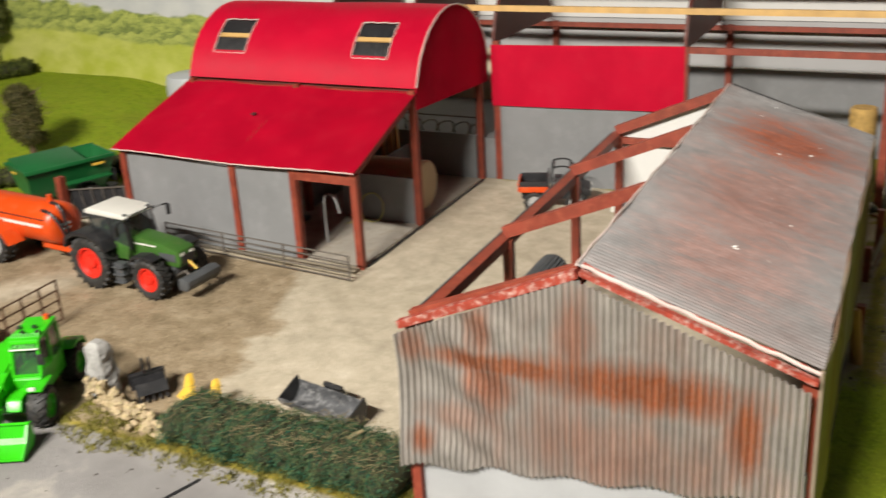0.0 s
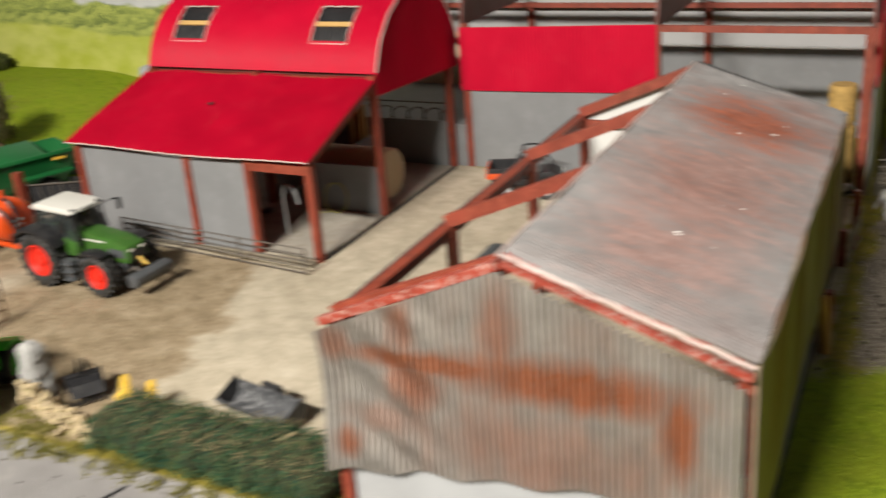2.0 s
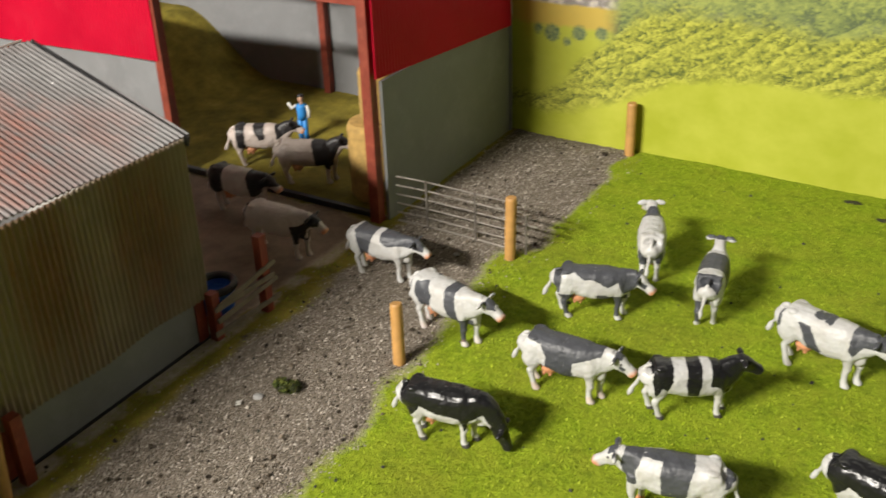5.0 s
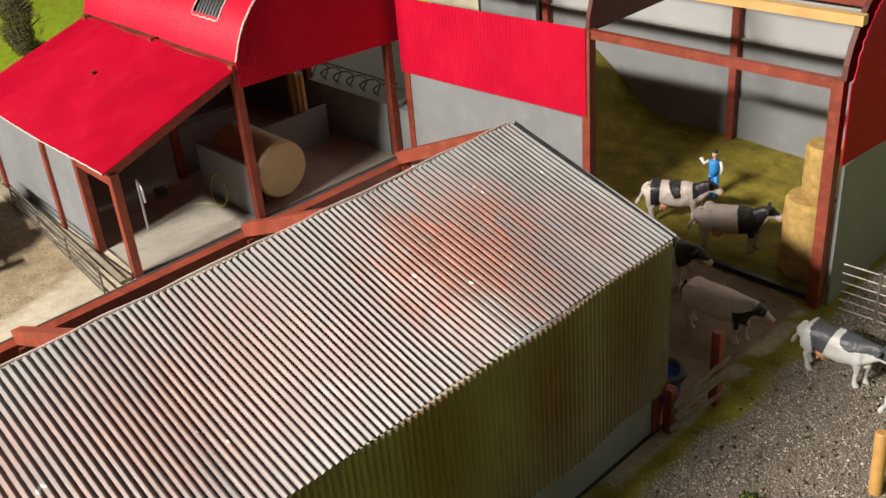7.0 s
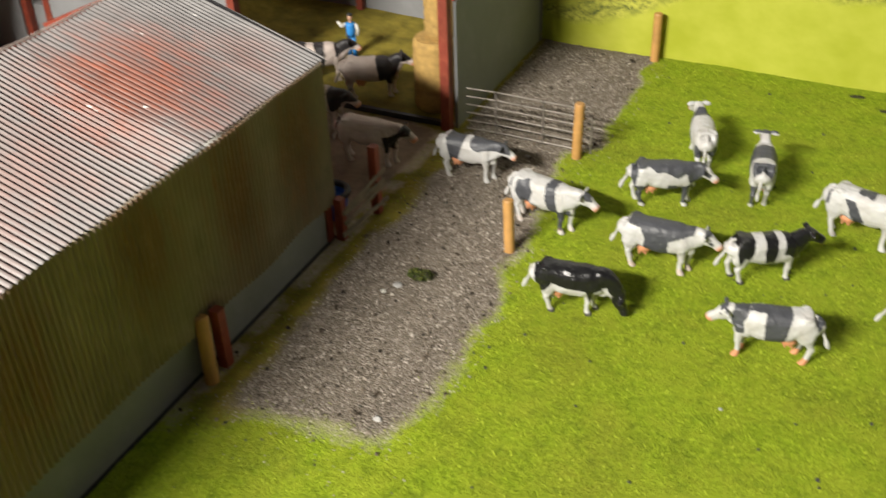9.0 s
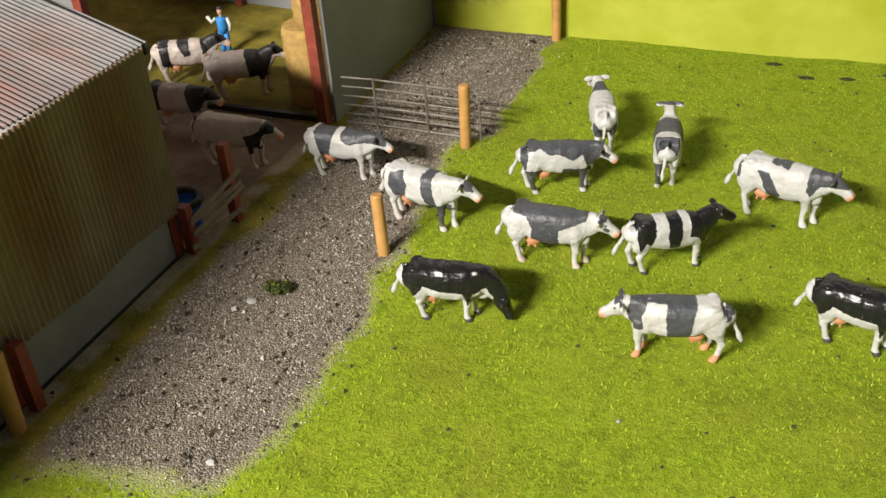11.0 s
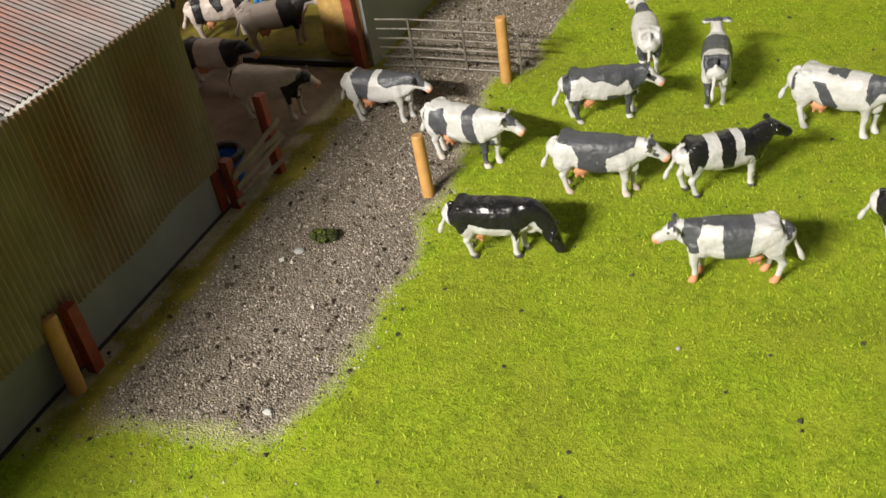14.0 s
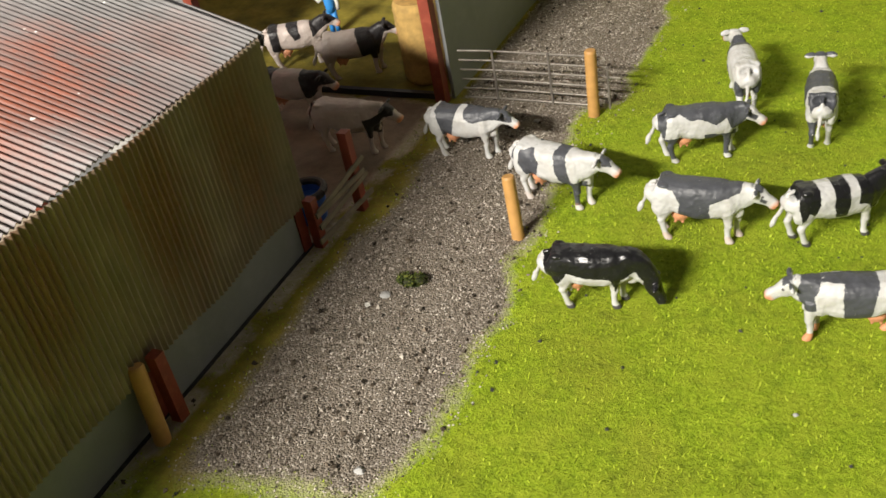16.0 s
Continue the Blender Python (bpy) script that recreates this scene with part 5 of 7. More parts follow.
# ---- green tractor ----
def tractor(x, y, yaw):
    t = thing("tractor", "green toy tractor with red wheels and a white cab roof", "tractor", at=(x, y), yaw=yaw)
    for s in (-1, 1):
        wheel(t, -0.046, s * 0.0295, 0.0315, 0.021, RIM_RED, 20, "bright red wheel centre")
        wheel(t, 0.042, s * 0.0290, 0.0240, 0.017, RIM_RED, 18, "bright red wheel centre")
        shell(t, "rear_mudguard", [(-0.082, 0.048), (-0.078, 0.060), (-0.064, 0.068), (-0.040, 0.0685), (-0.020, 0.062), (-0.014, 0.050), (-0.017, 0.049), (-0.024, 0.058), (-0.041, 0.0645), (-0.062, 0.064), (-0.075, 0.057), (-0.079, 0.047)], s * 0.014, s * 0.0405, BLACK, bevel=0.0006)
        shell(t, "front_mudguard", [(0.018, 0.044), (0.024, 0.050), (0.042, 0.0525), (0.056, 0.049), (0.055, 0.047), (0.042, 0.050), (0.026, 0.0475), (0.020, 0.042)], s * 0.022, s * 0.0375, BLACK, bevel=0.0005)
        steps = block(t, "step_frame", (-0.004, s * 0.029, 0.024), (0.014, 0.010, 0.024), DARK_GREY)
        for k in range(3):
            block(steps, "step", (-0.003, s * 0.034, 0.014 + 0.009 * k), (0.015, 0.007, 0.0014), DARK_GREY, bevel=0.0004)
        for px_ in (-0.0525, -0.0215, 0.0035):
            part("cab_pillar", bar(B(), (px_ + (0.002 if px_ < 0 else 0.004), s * 0.0215, 0.050), (px_, s * 0.0195, 0.086), 0.0022), BLACK, t)
        mir = part("mirror_arm", rod(B(), [(0.0, s * 0.020, 0.084), (0.010, s * 0.030, 0.087), (0.011, s * 0.039, 0.086)], 0.0010, 6), BLACK, t)
        block(mir, "mirror", (0.0115, s * 0.0395, 0.079), (0.0018, 0.0055, 0.013), BLACK)
        block(t, "work_light", (0.003, s * 0.0175, 0.0895), (0.003, 0.004, 0.003), DARK_GREY)
        block(t, "headlamp", (0.0722, s * 0.0075, 0.049), (0.0014, 0.006, 0.003), WHITE_PAINT, "pale headlamp", 0.0004)
        part("lift_arm", rod(B(), [(0.060, s * 0.008, 0.022), (0.074, s * 0.0085, 0.030), (0.082, s * 0.008, 0.022)], 0.0015, 6), DULL_STEEL, t)
    block(t, "chassis", (-0.004, 0, 0.026), (0.130, 0.022, 0.018), DARK_GREY)
    block(t, "front_axle", (0.042, 0, 0.024), (0.010, 0.052, 0.008), DARK_GREY)
    block(t, "rear_axle", (-0.046, 0, 0.032), (0.014, 0.052, 0.012), DARK_GREY)
    bon = shell(t, "bonnet", [(0.002, 0.036), (0.070, 0.034), (0.0725, 0.040), (0.0705, 0.0535), (0.050, 0.0590), (0.002, 0.0640)], -0.0135, 0.0135, TRACTOR_GREEN, "green moulded bonnet", 0.0022)
    block(bon, "grille", (0.0722, 0, 0.0425), (0.0012, 0.020, 0.011), BLACK, "black radiator grille", 0.0004)
    for s in (-1, 1):
        block(bon, "side_grille", (0.055, s * 0.0137, 0.045), (0.024, 0.0008, 0.009), DARK_GREY, bevel=0.0003)
        block(bon, "stripe", (0.022, s * 0.0137, 0.0555), (0.034, 0.0007, 0.0018), WHITE_PAINT, "white side stripe", 0.0002)
    shell(t, "cab_base", [(-0.056, 0.036), (0.000, 0.036), (0.004, 0.052), (-0.014, 0.056), (-0.030, 0.058), (-0.056, 0.064)], -0.0205, 0.0205, TRACTOR_GREEN, "green cab side panels", 0.0012)
    shell(t, "cab_glass", [(-0.052, 0.056), (0.003, 0.050), (0.000, 0.0855), (-0.051, 0.0855)], -0.0195, 0.0195, GLASS, "tinted cab glazing", 0.0006)
    block(t, "seat", (-0.032, 0, 0.060), (0.012, 0.014, 0.018), BLACK)
    part("steering_wheel", rod(B(), [(-0.010 + 0.004 * math.cos(a), 0.005 * math.sin(a), 0.066 + 0.002 * math.cos(a)) for a in [2 * math.pi * k / 12 for k in range(13)]], 0.0006, 5), BLACK, t)
    shell(t, "cab_roof", [(-0.057, 0.0860), (0.004, 0.0850), (0.007, 0.0870), (-0.002, 0.0915), (-0.050, 0.0935), (-0.058, 0.0900)], -0.0225, 0.0225, WHITE_PAINT, "white cab roof", 0.0022)
    part("roof_rail", rod(B(), [(0.006, -0.022, 0.084), (0.012, -0.018, 0.0905), (0.012, 0.018, 0.0905), (0.006, 0.022, 0.084)], 0.0008, 6), BLACK, t)
    part("exhaust", rod(B(), [(0.006, -0.0185, 0.050), (0.006, -0.0195, 0.082)], 0.0026, 8), BLACK, t)
    part("top_link", rod(B(), [(0.071, 0, 0.040), (0.083, 0, 0.031)], 0.0014, 6), YELLOW, t, "yellow top link")
    shell(t, "front_weight", [(0.078, 0.014), (0.090, 0.014), (0.0935, 0.019), (0.0935, 0.026), (0.086, 0.029), (0.078, 0.027)], -0.026, 0.026, DARK_GREY, "dark grey front ballast block", 0.0012)
    return t


tractor(-0.222, -0.118, -3)


# ---- orange slurry tanker ----
def tanker(x, y, yaw):
    t = thing("slurry_tanker", "orange toy slurry tanker with a white stripe and grey wheels", "tanker", at=(x, y), yaw=yaw)
    tank = B()
    lathe(tank, [(-0.082, 0.003), (-0.0815, 0.014), (-0.078, 0.0225), (-0.071, 0.0275), (-0.060, 0.0285), (0.058, 0.0285), (0.068, 0.0275), (0.073, 0.0225), (0.0755, 0.014), (0.076, 0.003)], (0, 0, 0.056), "x", 32)
    tk = part("tank", tank, ORANGE, t, "orange cylindrical tank", smooth=True)
    for s in (-1, 1):
        wheel(t, -0.030, s * 0.0345, 0.0285, 0.020, RIM_GREY, 20, "grey wheel centre")
        shell(t, "mudguard", [(-0.064, 0.034), (-0.058, 0.050), (-0.040, 0.060), (-0.018, 0.060), (0.000, 0.050), (0.012, 0.032), (0.008, 0.031), (-0.004, 0.047), (-0.020, 0.056), (-0.038, 0.056), (-0.054, 0.047), (-0.061, 0.033)], s * 0.022, s * 0.046, ORANGE, bevel=0.0007)
        st = B()
        n = 10
        for k in range(n):
            a0, a1 = radians(3), radians(11)
            r = 0.0289
            x0, x1 = -0.074 + 0.135 * k / n, -0.074 + 0.135 * (k + 1) / n
            v = [st.verts.new((xx, s * r * math.cos(a), 0.056 + r * math.sin(a))) for xx, a in ((x0, a0), (x1, a0), (x1, a1), (x0, a1))]
            st.faces.new(v)
        part("stripe", st, WHITE_PAINT, tk, "white side stripe")
        part("draw_beam", bar(B(), (0.035, s * 0.010, 0.026), (0.108, s * 0.003, 0.021), 0.006, 0.007), ORANGE, t)
        part("seam", rod(B(), [(-0.075, s * 0.0262, 0.068), (0.065, s * 0.0262, 0.068)], 0.0008, 6), BLACK, tk)
    block(t, "axle", (-0.030, 0, 0.028), (0.012, 0.050, 0.010), ORANGE)
    part("fill_pipe", rod(B(), [(-0.074, -0.004, 0.074), (-0.075, -0.004, 0.092), (-0.068, -0.004, 0.099), (-0.045, -0.006, 0.116), (-0.038, -0.006, 0.120)], 0.0027, 10), ORANGE, t)
    part("pipe_end", rod(B(), [(-0.044, -0.006, 0.1165), (-0.036, -0.006, 0.1215)], 0.0034, 10), BLACK, t)
    part("filler_neck", rod(B(), [(0.050, 0, 0.083), (0.050, 0, 0.093)], 0.0036, 10), ORANGE, t)
    part("hose", rod(B(), dense([(0.060, -0.006, 0.085), (0.074, -0.008, 0.084), (0.083, -0.008, 0.066), (0.082, -0.006, 0.044), (0.078, -0.004, 0.034)], 4), 0.0024, 8), BLACK, t)
    part("hose", rod(B(), dense([(0.055, -0.018, 0.078), (0.072, -0.020, 0.076), (0.084, -0.017, 0.060), (0.086, -0.012, 0.040)], 4), 0.0024, 8), BLACK, t)
    part("pump", lathe(B(), [(-0.006, 0.002), (-0.006, 0.007), (0.006, 0.007), (0.006, 0.002)], (0.090, 0, 0.034), "x", 14), ORANGE, t, smooth=True)
    part("jack", rod(B(), [(0.098, 0.008, 0.002), (0.098, 0.008, 0.040)], 0.002, 8), DULL_STEEL, t)
    part("lettering", bx(B(), (0.0765, -0.004, 0.058), (0.0006, 0.016, 0.0035)), WHITE_PAINT, tk, "pale illegible lettering bar")
    part("lettering", bx(B(), (0.0768, -0.002, 0.052), (0.0006, 0.010, 0.0025)), WHITE_PAINT, tk)
    return t


ta_ = tanker(-0.420, -0.100, -4)
ta_.matrix_world = ta_.matrix_world @ Matrix.Scale(0.94, 4)


# ---- lime telehandler ----
def loader(x, y, yaw):
    t = thing("telehandler", "lime green toy telehandler with a wide front bucket", "telehandler", at=(x, y), yaw=yaw)
    for s in (-1, 1):
        wheel(t, 0.042, s * 0.034, 0.0205, 0.019, LIME, 16, "lime wheel centre")
        wheel(t, -0.048, s * 0.034, 0.0205, 0.019, LIME, 16, "lime wheel centre")
        shell(t, "mudguard", [(-0.074, 0.032), (-0.068, 0.042), (-0.050, 0.0465), (-0.034, 0.045), (-0.034, 0.043), (-0.050, 0.0435), (-0.066, 0.039), (-0.071, 0.031)], s * 0.022, s * 0.043, LIME, bevel=0.0006)
        block(t, "front_guard", (0.038, s * 0.031, 0.0435), (0.030, 0.020, 0.003), LIME)
        block(t, "headlamp", (0.0525, s * 0.031, 0.0455), (0.002, 0.007, 0.004), WHITE_PAINT, "pale headlamp", 0.0005)
    shell(t, "chassis", [(-0.068, 0.020), (0.050, 0.018), (0.058, 0.024), (0.050, 0.034), (-0.062, 0.036)], -0.018, 0.018, LIME, "", 0.002)
    shell(t, "engine_cover", [(-0.070, 0.030), (0.000, 0.030), (0.000, 0.046), (-0.060, 0.050), (-0.072, 0.044)], 0.004, 0.036, LIME, "", 0.0025)
    block(t, "axle", (0.042, 0, 0.0205), (0.010, 0.050, 0.009), DARK_GREY)
    block(t, "axle", (-0.048, 0, 0.0205), (0.010, 0.050, 0.009), DARK_GREY)
    cab = shell(t, "cab", [(-0.030, 0.026), (0.026, 0.026), (0.034, 0.046), (0.028, 0.050), (-0.030, 0.050)], -0.034, -0.006, LIME, "lime cab lower body", 0.0018)
    shell(cab, "cab_glass", [(-0.028, 0.049), (0.029, 0.049), (0.021, 0.081), (-0.026, 0.081)], -0.0325, -0.0075, GLASS, "tinted cab glazing", 0.0006)
    for px_, qx in ((0.0305, 0.0225), (-0.029, -0.027), (0.000, -0.002)):
        for yy in (-0.0335, -0.0065):
            part("cab_pillar", bar(B(), (px_, yy, 0.048), (qx, yy, 0.083), 0.0024), LIME, cab)
    part("window_bar", bar(B(), (0.0306, -0.0335, 0.0495), (0.0306, -0.0065, 0.0495), 0.002), LIME, cab)
    block(cab, "cab_seat", (-0.012, -0.020, 0.055), (0.012, 0.014, 0.018), BLACK)
    roof_ = shell(cab, "cab_roof", [(-0.030, 0.0815), (0.024, 0.0805), (0.023, 0.0850), (-0.028, 0.0865)], -0.035, -0.005, LIME, "", 0.0012)
    for k in range(7):
        part("guard_bar", bar(B(), (0.026, -0.0325 + 0.0042 * k, 0.076), (0.014, -0.0325 + 0.0042 * k, 0.088), 0.0016), LIME, cab)
    part("guard_rail", rod(B(), [(0.0265, -0.034, 0.076), (0.0265, -0.006, 0.076)], 0.0009, 6), WHITE_PAINT, cab, "pale guard rail")
    for k in range(4):
        block(cab, "roof_lamp", (0.012 - 0.012 * (k % 2), -0.031 + 0.0075 * k, 0.0885), (0.004, 0.004, 0.003), BLACK)
    part("beacon", lathe(B(), [(0.086, 0.003), (0.091, 0.0028), (0.092, 0.001)], (-0.022, -0.028, 0), "z", 10), ORANGE, cab, "orange beacon", smooth=True)
    part("mirror", bx(B(), (0.034, -0.038, 0.068), (0.002, 0.006, 0.011)), BLACK, cab)
    boom = part("boom", bar(B(), (-0.062, 0.010, 0.056), (0.046, 0.006, 0.043), 0.015, 0.015), LIME, t, "lime telescopic boom")
    part("boom_section", bar(B(), (0.040, 0.0062, 0.044), (0.074, 0.005, 0.030), 0.0115, 0.0115), LIME, boom)
    part("boom_plate", bar(B(), (-0.050, 0.010, 0.0635), (0.030, 0.0068, 0.0535), 0.010, 0.002), LIME, boom)
    for s in (-1, 1):
        part("link_plate", prism(B(), [(0.066, 0.034), (0.078, 0.036), (0.086, 0.018), (0.078, 0.012), (0.070, 0.020)], 0.005 + s * 0.009 - 0.001, 0.005 + s * 0.009 + 0.001, "y"), LIME, t)
        part("ram", rod(B(), [(0.048, 0.005 + s * 0.006, 0.030), (0.078, 0.005 + s * 0.006, 0.020)], 0.0018, 8), GALV, t)
    prof = [(0.112, 0.0035), (0.086, 0.0045), (0.080, 0.010), (0.081, 0.026), (0.084, 0.0285), (0.0865, 0.0275), (0.0835, 0.024), (0.0835, 0.011), (0.088, 0.0068), (0.112, 0.0055)]
    bucket = part("bucket", prism(B(), prof, -0.036, 0.046, "y"), LIME, t, "lime green open bucket")
    for yy in (-0.0365, 0.0450):
        part("bucket_side", prism(B(), [(0.112, 0.0030), (0.086, 0.0038), (0.0795, 0.010), (0.0805, 0.0275), (0.088, 0.0275), (0.100, 0.014), (0.1125, 0.0058)], yy, yy + 0.0018, "y"), LIME, bucket)
    return t


def mirrored(t):
    for o in t.children_recursive:
        o.data.transform(Matrix.Diagonal((1, -1, 1, 1)))
        o.data.flip_normals()
    return t


lo_ = mirrored(loader(-0.134, -0.369, -62))
lo_.matrix_world = lo_.matrix_world @ Matrix.Scale(0.87, 4)


# ---- red silage trailer ----
def trailer(x, y, yaw):
    t = thing("silage_trailer", "red toy silage trailer with ribbed sides and name plates", "trailer", at=(x, y), yaw=yaw)
    L, W, z0, z1 = 0.205, 0.082, 0.032, 0.098
    body = block(t, "floor", (-L / 2, 0, z0), (L, W, 0.004), TRAILER_RED)
    for s in (-1, 1):
        sd = block(t, "side", (-L / 2, s * W / 2, (z0 + z1) / 2), (L, 0.003, z1 - z0), TRAILER_RED, "red ribbed trailer side")
        for k in range(6):
            block(sd, "rib", (-0.004 - (L - 0.008) * k / 5, s * (W / 2 + 0.002), (z0 + z1) / 2), (0.005, 0.003, z1 - z0), TRAILER_RED, bevel=0.0005)
        for z in (z0 + 0.001, z0 + 0.033, z1 - 0.002):
            block(sd, "rail", (-L / 2, s * (W / 2 + 0.002), z), (L, 0.0032, 0.004), TRAILER_RED, bevel=0.0005)
        for z in (z0 + 0.018, z0 + 0.05):
            pl = block(sd, "name_plate", (-0.020, s * (W / 2 + 0.0042), z), (0.024, 0.0007, 0.0065), WHITE_PAINT, "white name plate with dark bars", 0.0002)
            for k in range(6):
                part("letter_bar", bx(B(), (-0.0287 + 0.0035 * k, s * (W / 2 + 0.0048), z), (0.002, 0.0004, 0.003)), BLACK, pl)
        for k, wx in enumerate((-0.085, -0.125)):
            wheel(t, wx, s * 0.030, 0.0165, 0.014, RIM_GREY, 16)
    block(t, "headboard", (-0.001, 0, (z0 + z1) / 2), (0.003, W, z1 - z0), TRAILER_RED)
    block(t, "tailgate", (-L + 0.001, 0, (z0 + z1) / 2), (0.003, W, z1 - z0), TRAILER_RED)
    block(t, "chassis", (-L / 2, 0, 0.025), (L * 0.9, 0.03, 0.010), TRAILER_RED)
    block(t, "axle", (-0.105, 0, 0.0165), (0.05, 0.046, 0.006), BLACK)
    part("drawbar", bar(B(), (-0.01, 0, 0.025), (0.045, 0, 0.018), 0.007, 0.006), TRAILER_RED, t)
    for k in range(3):
        part("cable", rod(B(), dense([(0.0, -0.012 + 0.008 * k, 0.03), (0.018, -0.015 + 0.008 * k, 0.040 - 0.004 * k), (0.034, -0.018 + 0.008 * k, 0.026), (0.042, -0.02 + 0.01 * k, 0.004)], 4), 0.0008, 5), BLACK, t)
    return t


trailer(-0.481, -0.206, 78)


# ---- green spreader ----
def spreader(x, y, yaw):
    t = thing("muck_spreader", "dark green toy spreader with a flared hopper", "spreader", at=(x, y), yaw=yaw)
    bm = B()
    outer = [(0.075, 0.046, 0.082), (0.070, 0.038, 0.066), (0.066, 0.028, 0.040), (0.060, 0.020, 0.026)]
    def loop(lx, ly, z):
        return [bm.verts.new((sx * lx, sy * ly, z)) for sx, sy in ((-1, -1), (1, -1), (1, 1), (-1, 1))]
    rings = [loop(*o) for o in outer[::-1]] + [loop(0.072, 0.043, 0.082), loop(0.060, 0.024, 0.052)]
    skin(bm, rings)
    hop = part("hopper", bm, DARK_GREEN, t, "dark green flared hopper")
    block(hop, "rim", (0, -0.0455, 0.080), (0.152, 0.004, 0.006), DARK_GREEN)
    block(hop, "rim", (0, 0.0455, 0.080), (0.152, 0.004, 0.006), DARK_GREEN)
    block(hop, "cover", (-0.020, 0, 0.082), (0.100, 0.084, 0.003), DARK_GREEN, "green hopper cover", m=Matrix.Rotation(radians(8), 3, "X"))
    block(hop, "badge", (-0.0735, 0.012, 0.072), (0.0012, 0.018, 0.003), YELLOW, "yellow badge strip", 0.0003)
    for s in (-1, 1):
        block(t, "side_shelf", (0.018, s * 0.047, 0.050), (0.085, 0.016, 0.003), DARK_GREEN)
        wheel(t, 0.022, s * 0.034, 0.021, 0.016, RIM_GREY, 16)
        block(t, "side_badge", (0.045, s * 0.0435, 0.070), (0.020, 0.002, 0.004), YELLOW, "faded yellow badge", 0.0003)
    block(t, "chassis", (0, 0, 0.022), (0.13, 0.026, 0.010), DARK_GREEN)
    block(t, "axle", (0.022, 0, 0.021), (0.010, 0.060, 0.008), BLACK)
    part("drawbar", bar(B(), (-0.06, 0, 0.022), (-0.11, 0, 0.014), 0.008, 0.006), DARK_GREEN, t)
    for s in (-1, 1):
        part("disc", lathe(B(), [(0.010, 0.001), (0.010, 0.016), (0.012, 0.016), (0.014, 0.004)], (0.078, s * 0.018, 0), "z", 16), BLACK, t)
    block(t, "rear_guard", (0.075, 0, 0.040), (0.004, 0.060, 0.022), BLACK)
    return t


sp_ = spreader(-0.535, 0.062, 68)
sp_.matrix_world = sp_.matrix_world @ Matrix.Scale(0.87, 4)


# ---- utility vehicle ----
def buggy(x, y, yaw):
    t = thing("utility_vehicle", "small black and orange toy utility vehicle with a load bed", "vehicle", at=(x, y), yaw=yaw)
    for s in (-1, 1):
        wheel(t, 0.026, s * 0.0185, 0.0135, 0.011, RIM_GREY, 12)
        wheel(t, -0.024, s * 0.0185, 0.0135, 0.011, RIM_GREY, 12)
        block(t, "bed_side", (-0.025, s * 0.0185, 0.027), (0.036, 0.002, 0.012), BLACK)
        block(t, "side_panel", (-0.025, s * 0.0200, 0.0235), (0.034, 0.0012, 0.007), ORANGE, "orange bed side panel", 0.0004)
        part("roll_bar", rod(B(), dense([(-0.004, s * 0.016, 0.020), (-0.003, s * 0.0165, 0.046), (0.002, s * 0.016, 0.051), (0.018, s * 0.016, 0.050), (0.030, s * 0.016, 0.032), (0.036, s * 0.016, 0.024)], 3), 0.0012, 6), BLACK, t)
        block(t, "seat", (0.004, s * 0.008, 0.026), (0.010, 0.011, 0.014), BLACK)
        block(t, "head_lamp", (0.0445, s * 0.012, 0.021), (0.001, 0.005, 0.003), WHITE_PAINT, "pale headlamp", 0.0003)
    block(t, "chassis", (0, 0, 0.013), (0.080, 0.026, 0.008), BLACK)
    shell(t, "bonnet", [(0.018, 0.014), (0.044, 0.014), (0.044, 0.022), (0.030, 0.027), (0.018, 0.026)], -0.017, 0.017, BLACK, "", 0.0015)
    block(t, "bed_floor", (-0.025, 0, 0.0205), (0.036, 0.036, 0.002), BLACK)
    block(t, "headboard", (-0.008, 0, 0.030), (0.002, 0.036, 0.018), BLACK)
    block(t, "tailgate", (-0.0435, 0, 0.026), (0.002, 0.038, 0.011), ORANGE, "orange tailgate", 0.0004)
    part("cross_bar", rod(B(), [(-0.001, -0.016, 0.049), (-0.001, 0.016, 0.049)], 0.0012, 6), BLACK, t)
    part("cross_bar", rod(B(), [(0.019, -0.016, 0.049), (0.019, 0.016, 0.049)], 0.0012, 6), BLACK, t)
    part("steering_wheel", rod(B(), [(0.018 + 0.002 * math.cos(a), -0.007 + 0.004 * math.sin(a), 0.031 + 0.003 * math.cos(a)) for a in [2 * math.pi * k / 10 for k in range(11)]], 0.0006, 5), BLACK, t)
    return t


bu_ = buggy(0.143, 0.268, 18)
bu_.matrix_world = bu_.matrix_world @ Matrix.Scale(1.08, 4)
for o in bu_.children:
    if not o.name.startswith("wheel"):
        o.location.z += 0.006


